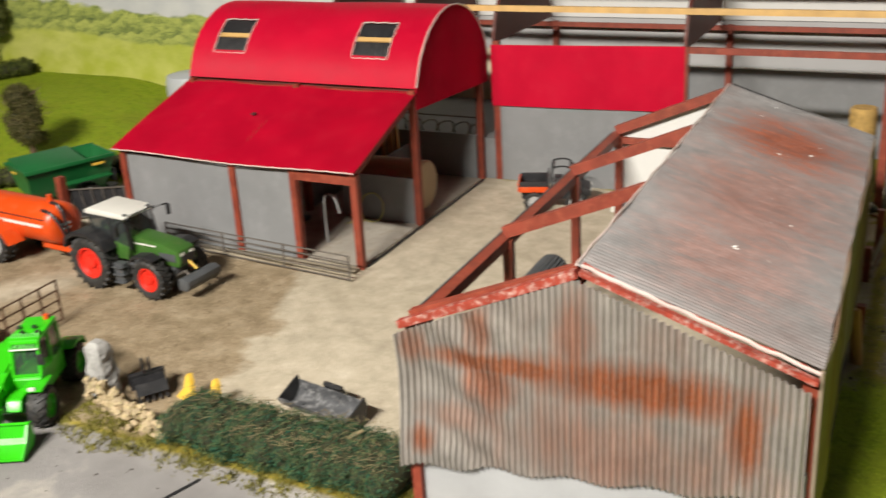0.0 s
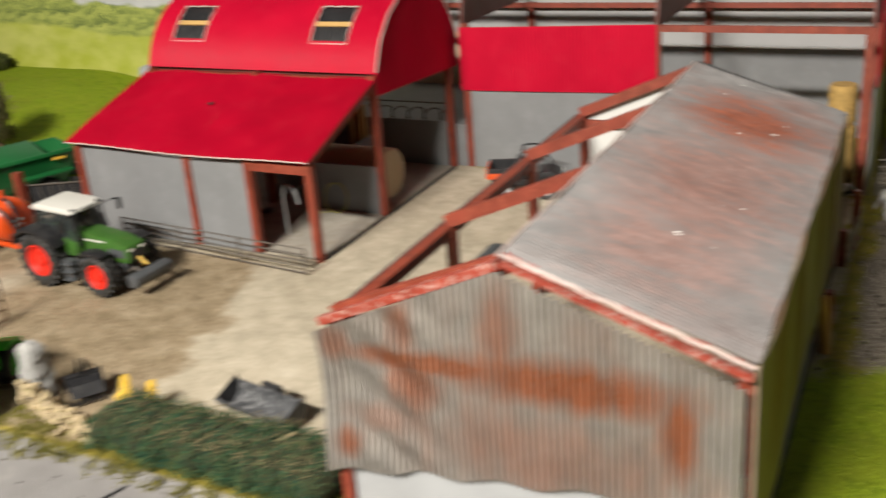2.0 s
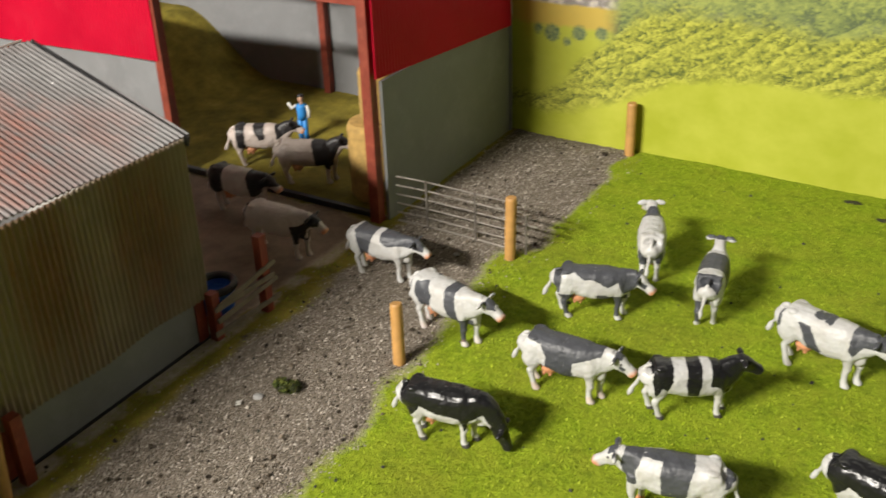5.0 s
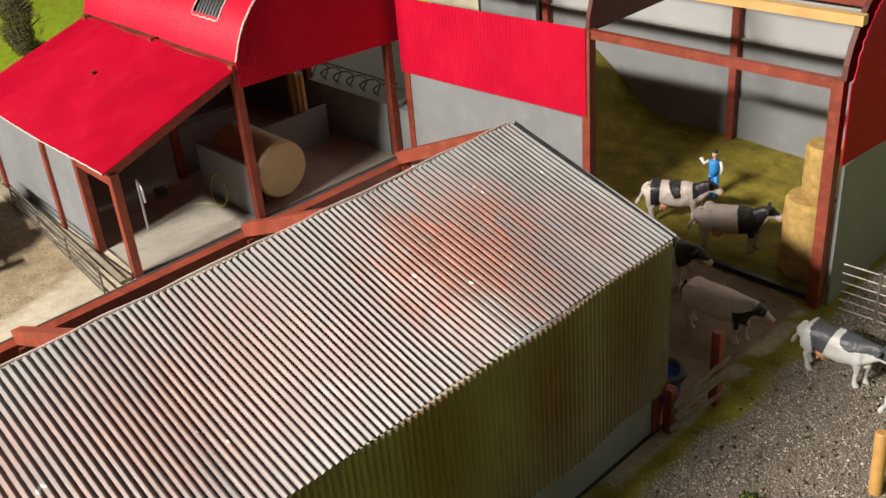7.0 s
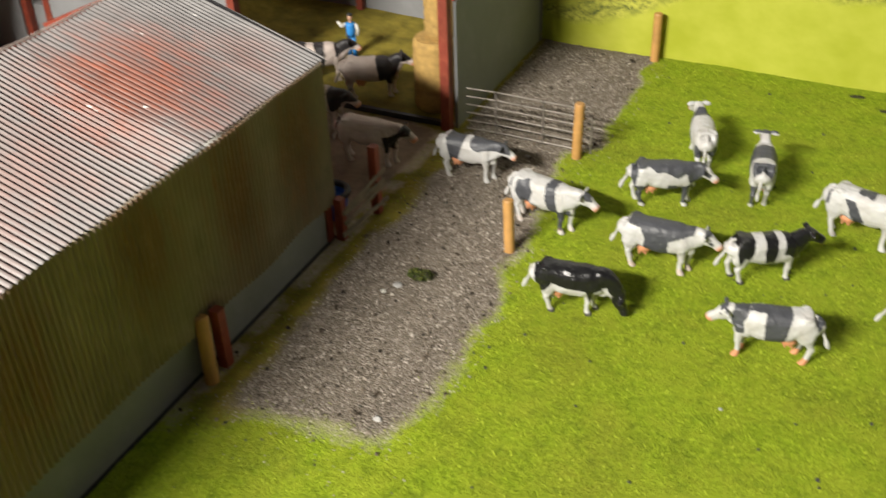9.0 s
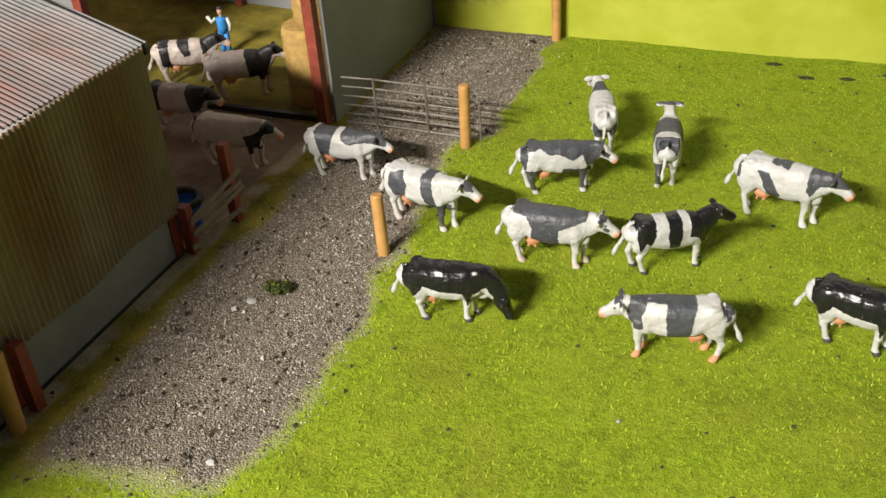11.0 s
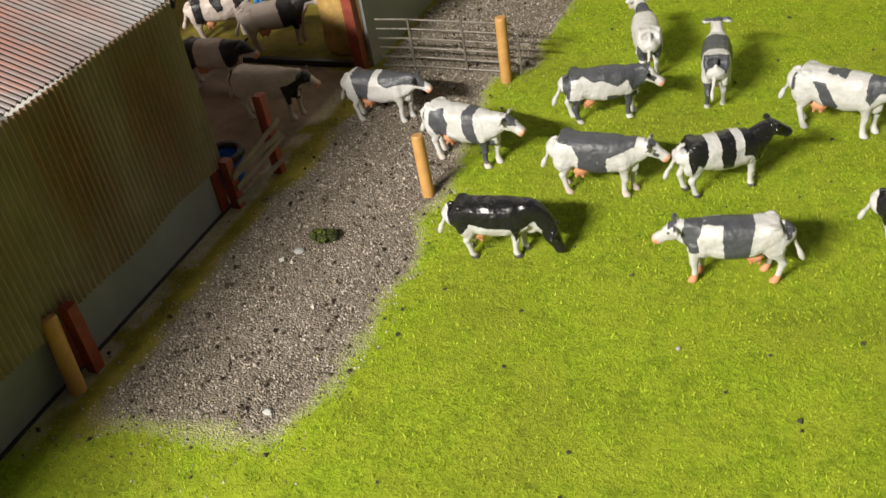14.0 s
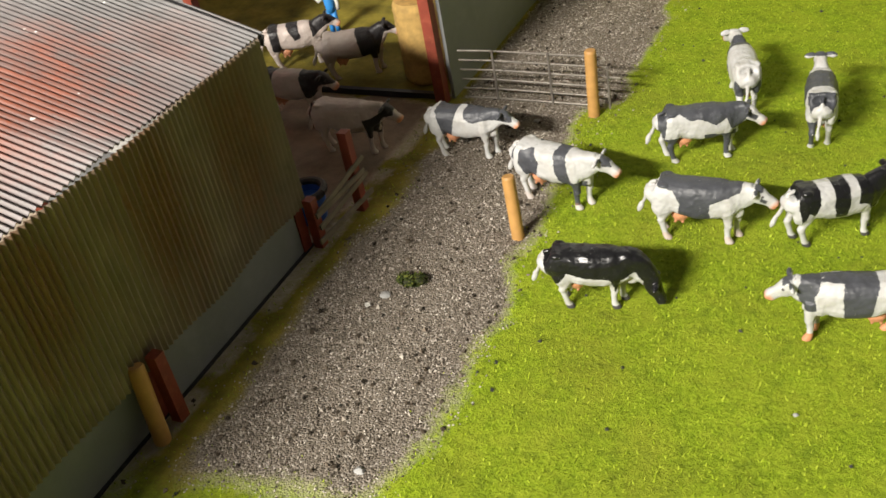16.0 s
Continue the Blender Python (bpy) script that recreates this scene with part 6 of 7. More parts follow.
# ---- white machine behind the tin shed ----
def white_machine(x, y, yaw):
    t = thing("white_machine", "white toy farm machine parked behind the tin shed", "machine", at=(x, y), yaw=yaw)
    for s in (-1, 1):
        wheel(t, 0.035, s * 0.030, 0.018, 0.014, RIM_GREY, 14)
        wheel(t, -0.035, s * 0.030, 0.018, 0.014, RIM_GREY, 14)
        part("frame", rod(B(), dense([(-0.050, s * 0.022, 0.055), (-0.03, s * 0.022, 0.078), (0.02, s * 0.022, 0.080), (0.045, s * 0.022, 0.055)], 3), 0.0016, 6), WHITE_PAINT, t)
    shell(t, "body", [(-0.062, 0.018), (0.058, 0.018), (0.062, 0.040), (0.030, 0.056), (-0.055, 0.058)], -0.024, 0.024, WHITE_PAINT, "white moulded body", 0.003)
    part("mark", bx(B(), (-0.02, -0.0245, 0.042), (0.02, 0.001, 0.006)), RIM_RED, t, "red lettering bar")
    part("spout", bar(B(), (-0.045, 0.006, 0.088), (0.055, 0.006, 0.094), 0.010, 0.006), WHITE_PAINT, t, "pale overhead spout")
    part("spout_leg", rod(B(), [(-0.045, 0.006, 0.056), (-0.045, 0.006, 0.088)], 0.0035, 8), WHITE_PAINT, t)
    return t


wm_ = white_machine(0.268, 0.262, 12)
wm_.matrix_world = wm_.matrix_world @ Matrix.Scale(0.72, 4)

# ---- things inside the red barn ----
tank = thing("round_tank", "cream round tank lying in the barn", "tank", at=(-0.06, 0.195))
part("drum", lathe(B(), [(-0.052, 0.002), (-0.052, 0.030), (-0.050, 0.032), (0.050, 0.032), (0.052, 0.030), (0.052, 0.002)], (-0.062, 0.194, 0.040), "x", 30), CREAM, tank, "cream drum with a brown top", lay=True, smooth=True)
for dx in (-0.03, 0.03):
    part("cradle", bx(B(), (-0.062 + dx, 0.194, 0.0065), (0.006, 0.034, 0.013)), POST, tank, lay=True)
hose = thing("hose_coil", "coiled yellow hose hung on the pen wall", "hose", at=(-0.065, 0.14))
part("coil", rod(B(), [(-0.066 + 0.0175 * math.cos(a), 0.1445 - 0.004 * (1 - math.sin(a)), 0.020 + 0.0185 * math.sin(a)) for a in [2 * math.pi * k / 26 for k in range(28)]], 0.0009, 6), HOSE, hose, lay=True)
part("tail", rod(B(), dense([(-0.066, 0.140, 0.0015), (-0.085, 0.132, 0.0015), (-0.095, 0.120, 0.0015)], 4), 0.0009, 6), HOSE, hose, lay=True)
pump = thing("standpipe", "pale bent standpipe in the lean-to doorway", "pipe", at=(-0.072, 0.055))
part("pipe", rod(B(), dense([(-0.082, 0.055, 0.0), (-0.082, 0.055, 0.055), (-0.074, 0.053, 0.066), (-0.062, 0.050, 0.062), (-0.057, 0.049, 0.045)], 4), 0.0013, 6), GALV, pump, lay=True)
block(pump, "base", (-0.082, 0.055, 0.003), (0.012, 0.012, 0.006), DARK_GREY).location.z = gz(-0.08, 0.055)
pump.children[-1].matrix_parent_inverse = Matrix.Translation(-pump.location)
rack = thing("timber_stack", "short pine planks stacked upright in the barn", "timber", at=(-0.13, 0.28))
for k in range(4):
    part("plank", bx(B(), (-0.135 + 0.007 * k, 0.30 + 0.003 * (k % 2), 0.048), (0.005, 0.004, 0.096)), PINE, rack, lay=True)

# ---- bales, drum and gates by the herd ----
def bale(x, y, h0, r, h):
    t = thing("round_bale", "golden round straw bale stacked in the shed corner", "bale", "round straw bales", at=(x, y))
    bm = lathe(B(), [(h0, 0.003), (h0, r * 0.9), (h0 + 0.004, r)] + [(h0 + h * k / 10, r * (1 + 0.012 * (k % 2))) for k in range(1, 10)] + [(h0 + h - 0.004, r), (h0 + h, r * 0.9), (h0 + h, 0.003)], (x, y, 0), "z", 28)
    for v in bm.verts:
        v.co += 0.0009 * Vector((noise.noise(v.co * 220), noise.noise(v.co * 220 + Vector((5, 0, 0))), 0))
    part("straw", bm, HAY, t, lay=True, smooth=True)


bale(0.501, 0.407, 0.0, 0.0225, 0.074)
bale(0.506, 0.412, 0.0745, 0.0165, 0.048)


def field_gate(x0, y0, x1, y1, h0, h1, rails, stiles, label, material=STEEL, r=0.00105, over=0.0):
    t = thing("gate", label, "gate", at=((x0 + x1) / 2, (y0 + y1) / 2))
    for k in range(rails):
        h = h0 + (h1 - h0) * k / (rails - 1)
        e = over if k == rails // 2 else 0.0
        L = math.hypot(x1 - x0, y1 - y0)
        part("rail", rod(B(), [(x0, y0, h), (x1 + e * (x1 - x0) / L, y1 + e * (y1 - y0) / L, h)], r, 7), material, t, lay=True)
    for k in range(stiles):
        f = 0.0 if stiles == 1 else k / (stiles - 1)
        x, y = x0 + (x1 - x0) * f, y0 + (y1 - y0) * f
        part("stile", bar(B(), (x, y, h0 - 0.001), (x, y, h1 + 0.001), 0.0022, 0.0014), material, t, lay=True)
    return t


gate = thing("gate", "bright steel wire field gate across the gravel", "gate", at=(0.615, 0.362))
for k in range(6):
    h = 0.004 + 0.0084 * k
    ends = (0.677, 0.683, 0.683, 0.692, 0.683, 0.6805)
    pts = [(0.5540, 0.3655, h - 0.0005)] + [(x, 0.3672 - 0.0045 * (x - 0.55) / 0.13, h) for x in (0.585, 0.634, 0.668, ends[k] - 0.003)] + [(ends[k], 0.3622, h - (0.0014 if k == 5 else 0.0))]
    part("rail", rod(B(), pts, 0.00085, 8), STEEL, gate, lay=True, smooth=True)
for x, h1 in ((0.585, 0.0475), (0.634, 0.0475), (0.6825, 0.0385)):
    part("stile", bar(B(), (x, 0.3672 - 0.0045 * (x - 0.55) / 0.13 - 0.0014, 0.003), (x, 0.3672 - 0.0045 * (x - 0.55) / 0.13 - 0.0014, h1), 0.0017, 0.0011), DULL_STEEL, gate, lay=True)
field_gate(-0.275, -0.020, 0.008, -0.040, 0.004, 0.032, 5, 4, "thin steel gate lying along the lean-to front", DULL_STEEL, 0.0009)
field_gate(-0.228, -0.330, -0.232, -0.236, 0.006, 0.050, 5, 5, "rusty brown steel yard gate standing open", paint("rusty_gate", (0.12, 0.06, 0.035), 0.6, 0.3, var=0.3), 0.0010)
field_gate(-0.735, -0.085, -0.675, -0.035, 0.004, 0.040, 6, 3, "thin dark steel gate at the field edge", DULL_STEEL, 0.0008)


def dowel(x, y, h, r, lean=(0, 0), material=DOWEL, label="round bare pine fence post"):
    t = thing("fence_post", label, "post", "fence posts", at=(x, y))
    bm = B()
    rod(bm, [(x, y, -0.006), (x + lean[0] * 0.5, y + lean[1] * 0.5, h * 0.5), (x + lean[0] * 0.97, y + lean[1] * 0.97, h * 0.97)], r, 14)
    rod(bm, [(x + lean[0] * 0.97, y + lean[1] * 0.97, h * 0.97), (x + lean[0], y + lean[1], h)], r, 14, r * 0.85)
    part("shaft", bm, material, t, lay=True, smooth=True)


dowel(0.6695, 0.188, 0.044, 0.0044, (-0.004, 0.006))
dowel(0.671, 0.3545, 0.055, 0.0047, (0.001, 0.001))
dowel(0.683, 0.598, 0.055, 0.0050, label="round pine fence post against the backdrop")
dowel(0.538, -0.036, 0.048, 0.0050, (-0.006, 0.008), label="round pine post leaning by the tin shed")
dowel(-0.668, -0.028, 0.042, 0.0055, material=BROWN, label="dark brown square-cut gate post")

hurdle = thing("wooden_hurdle", "weathered pale wooden hurdle with dark red posts", "hurdle", at=(0.536, 0.18))
WEATHERED = paint("weathered_batten", (0.235, 0.195, 0.145), 0.8, var=0.35, scale=90)
for x, y, h in ((0.5335, 0.152, 0.038), (0.5415, 0.199, 0.064)):
    part("post", bx(B(), (x, y, h / 2 - 0.002), (0.0072, 0.0072, h + 0.004)), POST, hurdle, lay=True)
for ya, za_, yb_, zb2 in ((0.146, 0.007, 0.210, 0.010), (0.150, 0.016, 0.208, 0.026), (0.149, 0.026, 0.205, 0.030), (0.152, 0.027, 0.207, 0.040)):
    part("rail", bar(B(), (0.5385, ya, za_), (0.5467, yb_, zb2), 0.0016, 0.0038), WEATHERED, hurdle, lay=True)

drum = thing("blue_drum", "blue plastic trough with a black rim", "trough", at=(0.510, 0.190))
part("trough", lathe(B(), [(-0.002, 0.003), (-0.002, 0.012), (0.020, 0.0145), (0.022, 0.0135), (0.016, 0.011), (0.016, 0.002)], (0.507, 0.182, 0.0), "z", 20), BLUE, drum, "blue moulded trough", lay=True, smooth=True)
part("rim", rod(B(), [(0.507 + 0.0145 * math.cos(a), 0.182 + 0.0145 * math.sin(a), 0.022) for a in [2 * math.pi * k / 20 for k in range(21)]], 0.003, 8), RUBBER, drum, lay=True)

# ---- yard clutter ----
scoop = thing("loader_bucket", "black loader bucket lying behind the hedge", "bucket", at=(0.128, -0.292))
ang = math.atan2(-0.012, 0.075)
def scoop_section(u, v):
    a = radians(160 + 185 * v)
    n = Vector((0, math.cos(a), math.sin(a)))
    return Vector((-0.038 + 0.076 * u, 0, 0.0155)) + n * 0.0142, n
SC = pose(0.134, -0.284, 0.0035, 28, 0, math.degrees(ang))
part("shell", sheet(B(), scoop_section, 4, 14, 0.0014), paint("worn_black_steel", (0.17, 0.175, 0.185), 0.3, 0.6, var=0.4, scale=60, dirt=(0.75, 0.75, 0.75), dirt_amt=0.8), scoop, "worn black bucket shell", lay=True, smooth=True, m=SC)
for sx in (-0.0388, 0.0375):
    part("side", prism(B(), [(-0.0142, 0.020), (-0.0125, 0.008), (-0.006, 0.0018), (0.006, 0.0018), (0.0125, 0.008), (0.0142, 0.017)], sx, sx + 0.0013, "x"), BLACK, scoop, lay=True, m=SC)
part("hanger", bx(B(), (0, 0.0165, 0.010), (0.020, 0.004, 0.009)), BLACK, scoop, lay=True, m=SC)

fork = thing("pallet_fork", "yellow painted fork brackets behind the hedge", "fork", at=(0.02, -0.30))
for k, (fx, fy) in enumerate(((0.004, -0.314), (0.033, -0.313))):
    bm = B()
    o = [(-0.017, 0.0), (0.012, 0.0), (0.008, 0.012), (0.004, 0.024), (0.0, 0.0275), (-0.004, 0.024), (-0.006, 0.012)]
    prism(bm, o, -0.002, 0.002, "y")
    rod(bm, [(0.0005, -0.0026, 0.0215), (0.0005, 0.0026, 0.0215)], 0.0022, 10)
    part("bracket", bm, YELLOW, fork, "yellow steel bracket", lay=True, m=pose(fx, fy, 0, -12, 0, -20) @ Matrix.Scale(1.0, 4))
part("crossbar", bar(B(), (0.004, -0.311, 0.004), (0.033, -0.310, 0.004), 0.004), YELLOW, fork, lay=True)

grab = thing("grab", "black toy grab attachment beside the gatepost", "grab", at=(-0.035, -0.318))
G = pose(-0.034, -0.318, 0, 0, 0, -35)
for k in range(5):
    part("tine", rod(B(), dense([(-0.014, -0.012 + 0.006 * k, 0.014), (0.0, -0.012 + 0.006 * k, 0.008), (0.012, -0.012 + 0.006 * k, 0.002)], 3), 0.0013, 6), BLACK, grab, lay=True, m=G)
part("back", bx(B(), (-0.012, 0, 0.013), (0.006, 0.032, 0.014)), BLACK, grab, lay=True, m=G)
part("jaw", prism(B(), [(-0.012, 0.018), (0.002, 0.016), (0.010, 0.008), (0.006, 0.006), (-0.006, 0.010)], -0.014, 0.014, "y"), BLACK, grab, lay=True, m=G)
for s in (-1, 1):
    part("bracket", bx(B(), (-0.010, s * 0.003, 0.026), (0.004, 0.0018, 0.016)), BLACK, grab, lay=True, m=G)

implement = thing("implement_frame", "galvanised steel implement frame leaning on the concrete", "implement", at=(-0.40, -0.288))
I = pose(-0.402, -0.284, 0.002, 0, 0, 30)
for a, b, w in (((-0.035, -0.01, 0.002), (0.018, 0.004, 0.052), 0.0055), ((-0.030, 0.012, 0.004), (0.030, 0.012, 0.010), 0.004), ((0.0, -0.016, 0.020), (0.004, 0.020, 0.030), 0.005), ((0.010, 0.002, 0.036), (0.034, 0.006, 0.002), 0.0045), ((0.022, -0.012, 0.030), (0.026, -0.004, 0.002), 0.003), ((-0.022, -0.014, 0.018), (-0.002, -0.006, 0.012), 0.004), ((0.032, -0.012, 0.028), (0.036, -0.006, 0.004), 0.003)):
    part("tube", bar(B(), a, b, w), GALV, implement, lay=True, m=I)
part("box", bx(B(), (0.010, 0.002, 0.034), (0.020, 0.012, 0.012), Matrix.Rotation(radians(-35), 3, "Y")), GALV, implement, "grey steel box", lay=True, m=I)

redbox = thing("transport_box", "small red toy transport box behind the wall", "box", at=(-0.285, -0.318))
R = pose(-0.288, -0.316, 0.004, 0, 0, -10)
part("floor", bx(B(), (0, 0, 0.003), (0.052, 0.030, 0.003)), RIM_RED, redbox, lay=True, m=R)
for s in (-1, 1):
    part("side", bx(B(), (0, s * 0.015, 0.013), (0.054, 0.002, 0.022)), RIM_RED, redbox, lay=True, m=R)
    part("end", bx(B(), (s * 0.026, 0, 0.013), (0.002, 0.028, 0.022)), RIM_RED, redbox, lay=True, m=R)
for k in range(4):
    part("slat", bx(B(), (-0.018 + 0.012 * k, -0.0165, 0.013), (0.002, 0.001, 0.022)), TRAILER_RED, redbox, lay=True, m=R)

barrier = thing("feed_barrier", "dark feed barrier with slanting steel bars", "barrier", at=(-0.43, 0.03))
part("panel", bx(B(), (0, 0.004, 0.024), (0.130, 0.002, 0.040)), BLACK, barrier, lay=True, m=pose(-0.428, 0.035, 0, 0, 0, 28))
for k in range(9):
    part("bar", bar(B(), (-0.060 + 0.015 * k, 0, 0.004), (-0.066 + 0.015 * k, 0, 0.046), 0.0012), DULL_STEEL, barrier, lay=True, m=pose(-0.428, 0.035, 0, 0, 0, 28))
for z in (0.005, 0.045):
    part("rail", bar(B(), (-0.068, 0, z), (0.064, 0, z), 0.0018), DULL_STEEL, barrier, lay=True, m=pose(-0.428, 0.035, 0, 0, 0, 28))
for x, y, h in ((-0.475, 0.002, 0.066), (-0.80, -0.085, 0.062)):
    t = thing("timber_post", "square red oxide timber post", "post", "timber posts", at=(x, y))
    part("shaft", bx(B(), (x, y, h / 2), (0.010, 0.010, h)), POST, t, lay=True)
blockwall = thing("concrete_block", "pale concrete block behind the trailer", "block", at=(-0.83, -0.09))
part("block", bx(B(), (-0.83, -0.11, 0.022), (0.05, 0.03, 0.044)), STONE_GREY, blockwall, lay=True)

offcut = thing("sheet_offcut", "rolled offcut of grey corrugated sheet in the tin shed", "sheet", at=(0.30, -0.25))
def roll(u, v):
    a = radians(20 + 140 * u)
    r = 0.013 + 0.0007 * math.sin(u * 60)
    return Vector((0.300 + r * math.cos(a), -0.27 + 0.10 * v, 0.112 + r * math.sin(a))), Vector((math.cos(a), 0, math.sin(a)))
part("roll", sheet(B(), roll, 60, 2, 0.0007), DARK_GREY, offcut, "curled grey corrugated sheet", lay=True, smooth=True)
for yy in (-0.25, -0.19):
    part("trestle", bx(B(), (0.300, yy, 0.055), (0.02, 0.006, 0.122)), POST, offcut, lay=True)

# ---- front fence ----
fence = thing("post_and_rail", "brown fence post with thin steel rails along the road", "fence", at=(-0.115, -0.545))
part("post", rod(B(), [(-0.112, -0.542, -0.004), (-0.112, -0.542, 0.026)], 0.0050, 12), BROWN, fence, "dark brown round post", lay=True, smooth=True)
part("post", rod(B(), [(-0.19, -0.62, -0.004), (-0.19, -0.62, 0.026)], 0.0050, 12), BROWN, fence, lay=True, smooth=True)
for h in (0.010, 0.020):
    part("wire", rod(B(), [(-0.112, -0.542, h), (0.03, -0.545, h - 0.004)], 0.0009, 6), STEEL, fence, lay=True)
    part("rail", bar(B(), (-0.19, -0.62, h - 0.002), (-0.112, -0.542, h - 0.002), 0.002, 0.006), WEATHERED, fence, lay=True)


# ---- gateposts and dry stone wall ----
def rock(seed, r, sub=2, rough=0.35):
    bm = B()
    bmesh.ops.create_icosphere(bm, subdivisions=sub, radius=1.0)
    for v in bm.verts:
        v.co *= 1 + rough * noise.noise(v.co * 1.3 + Vector((seed * 3.1, 0, 0)))
        v.co = Vector((v.co.x * r[0], v.co.y * r[1], v.co.z * r[2]))
    return bm


def gatepost(x, y, lean, h, seed):
    t = thing("stone_gatepost", "rough grey cast stone gatepost", "gatepost", "stone gateposts", at=(x, y))
    bm = B()
    rings = []
    for i in range(15):
        z = -0.004 + (h + 0.004) * i / 14
        k = 1.0 if i < 12 else (0.96, 0.8, 0.45)[i - 12]
        ring = []
        for a in range(16):
            an = 2 * math.pi * a / 16
            c, s = math.cos(an), math.sin(an)
            r = 0.0105 * k / max(abs(c), abs(s)) ** 0.7
            r *= 1 + 0.22 * noise.noise((c * 2 + seed, s * 2, z * 90)) + 0.12 * noise.noise((c * 5 + seed, s * 5, z * 260))
            ring.append(bm.verts.new((x + r * c + lean[0] * z / h, y + r * s * 0.9 + lean[1] * z / h, z)))
        rings.append(ring)
    skin(bm, rings)
    part("stone", bm, STONE_GREY, t, lay=True)


gatepost(-0.238, -0.342, (-0.006, 0.004), 0.066, 1)
gatepost(-0.077, -0.330, (-0.004, 0.002), 0.052, 7)
ROCKS = []
for k in range(8):
    bm = rock(k, (0.0058, 0.0048, 0.0042), 2, 0.8)
    me = bpy.data.meshes.new("stone")
    bm.to_mesh(me)
    bm.free()
    me.materials.append(STONE_BUFF)
    ROCKS.append(me)


def stone_wall(pts, height, n, rng):
    t = thing("stone_wall", "low tumbled wall of buff stones with moss", "wall", "tumbled stone walls", at=pts[0])
    inv = Matrix.Translation(-t.location)
    for i in range(n):
        f = rng.random() * (len(pts) - 1)
        k = min(int(f), len(pts) - 2)
        x = pts[k][0] + (pts[k + 1][0] - pts[k][0]) * (f - k)
        y = pts[k][1] + (pts[k + 1][1] - pts[k][1]) * (f - k)
        h = height(x) * rng.random() ** 0.8
        x += rng.uniform(-0.004, 0.004)
        y += rng.gauss(0, 0.006) * (1.25 - h / (height(x) + 0.001))
        s = rng.uniform(0.4, 0.95)
        o = new("stone", rng.choice(ROCKS))
        o.parent, o.matrix_parent_inverse = t, inv
        o.matrix_basis = pose(x, y, ground_height(x, y) + h * 0.9, rng.uniform(0, 360), rng.uniform(0, 360), rng.uniform(0, 360)) @ Matrix.Scale(s, 4)


rng = random.Random(11)
stone_wall([(-0.56, -0.335), (-0.40, -0.352), (-0.262, -0.358)], lambda x: 0.030, 290, rng)
stone_wall([(-0.083, -0.345), (-0.05, -0.352), (-0.028, -0.362), (0.006, -0.366), (0.032, -0.372)], lambda x: 0.026 - 0.10 * max(0, x + 0.08), 110, rng)


# ---- planting ----
def leaf_material(name, a, b_, c_):
    m, nt, b = nodes_of(name)
    g = nt.nodes.new("ShaderNodeNewGeometry")
    col = ramp(nt, g.outputs["Random Per Island"], [(0.0, a), (0.5, b_), (1.0, c_)])
    link(nt, col, b.inputs["Base Color"])
    b.inputs["Roughness"].default_value = 0.75
    b.inputs["Specular IOR Level"].default_value = 0.2
    return m


HEDGE_LEAF = leaf_material("hedge_fibre", (0.008, 0.055, 0.038), (0.030, 0.095, 0.044), (0.13, 0.145, 0.055))
TREE_LEAF = leaf_material("olive_foliage", (0.030, 0.036, 0.010), (0.075, 0.075, 0.022), (0.17, 0.135, 0.055))
FAR_LEAF = leaf_material("dark_hedge_foliage", (0.022, 0.034, 0.008), (0.062, 0.082, 0.016), (0.13, 0.14, 0.03))
GREEN_LEAF = leaf_material("green_foliage", (0.035, 0.050, 0.010), (0.085, 0.10, 0.022), (0.17, 0.16, 0.05))
# dark tone for the shade deep in foliage; the turf flakes share it
CORE = paint("foliage_shade_and_turf", (0.035, 0.036, 0.014), 0.9, var=0.4, scale=120)
BARK = paint("tree_bark", (0.12, 0.08, 0.045), 0.85, var=0.4, scale=120, bumps=0.8)
STRAND = paint("dry_strand", (0.22, 0.175, 0.09), 0.8, var=0.3, scale=120)


def leaves(centres, n, size, rng, flat=0.6):
    """Many small bent leaf flakes round blobs (x, y, z, rx, ry, rz)."""
    verts, faces = [], []
    weights = [c[3] * c[4] + c[4] * c[5] + c[3] * c[5] for c in centres]
    for _ in range(n):
        c = rng.choices(centres, weights)[0]
        d = Vector((rng.gauss(0, 1), rng.gauss(0, 1), rng.gauss(0, 1))).normalized()
        k = rng.uniform(0.72, 1.06)
        k *= 1 + 0.22 * noise.noise(d * 2.2 + Vector(c[:3]) * 40)
        p = Vector((c[0] + d.x * c[3] * k, c[1] + d.y * c[4] * k, c[2] + d.z * c[5] * k))
        s = size * rng.uniform(0.5, 1.5)
        a = Vector((rng.gauss(0, 1), rng.gauss(0, 1), rng.gauss(0, 1))).normalized()
        b = (a.cross(d) + Vector((0.01, 0, 0))).normalized()
        i = len(verts)
        verts += [p - a * s, p + b * s * flat, p + a * s + d * s * 0.4, p - b * s * flat + d * s * 0.3]
        faces += [(i, i + 1, i + 2), (i, i + 2, i + 3)]
    me = bpy.data.meshes.new("foliage")
    me.from_pydata(verts, [], faces)
    return me


def foliage(name, me, material, parent, label=""):
    me.materials.append(material)
    ob = new(name, me)
    ob.parent = parent
    ob.matrix_parent_inverse = Matrix.Translation(-parent.location)
    if label:
        ob["label"] = label
    return ob


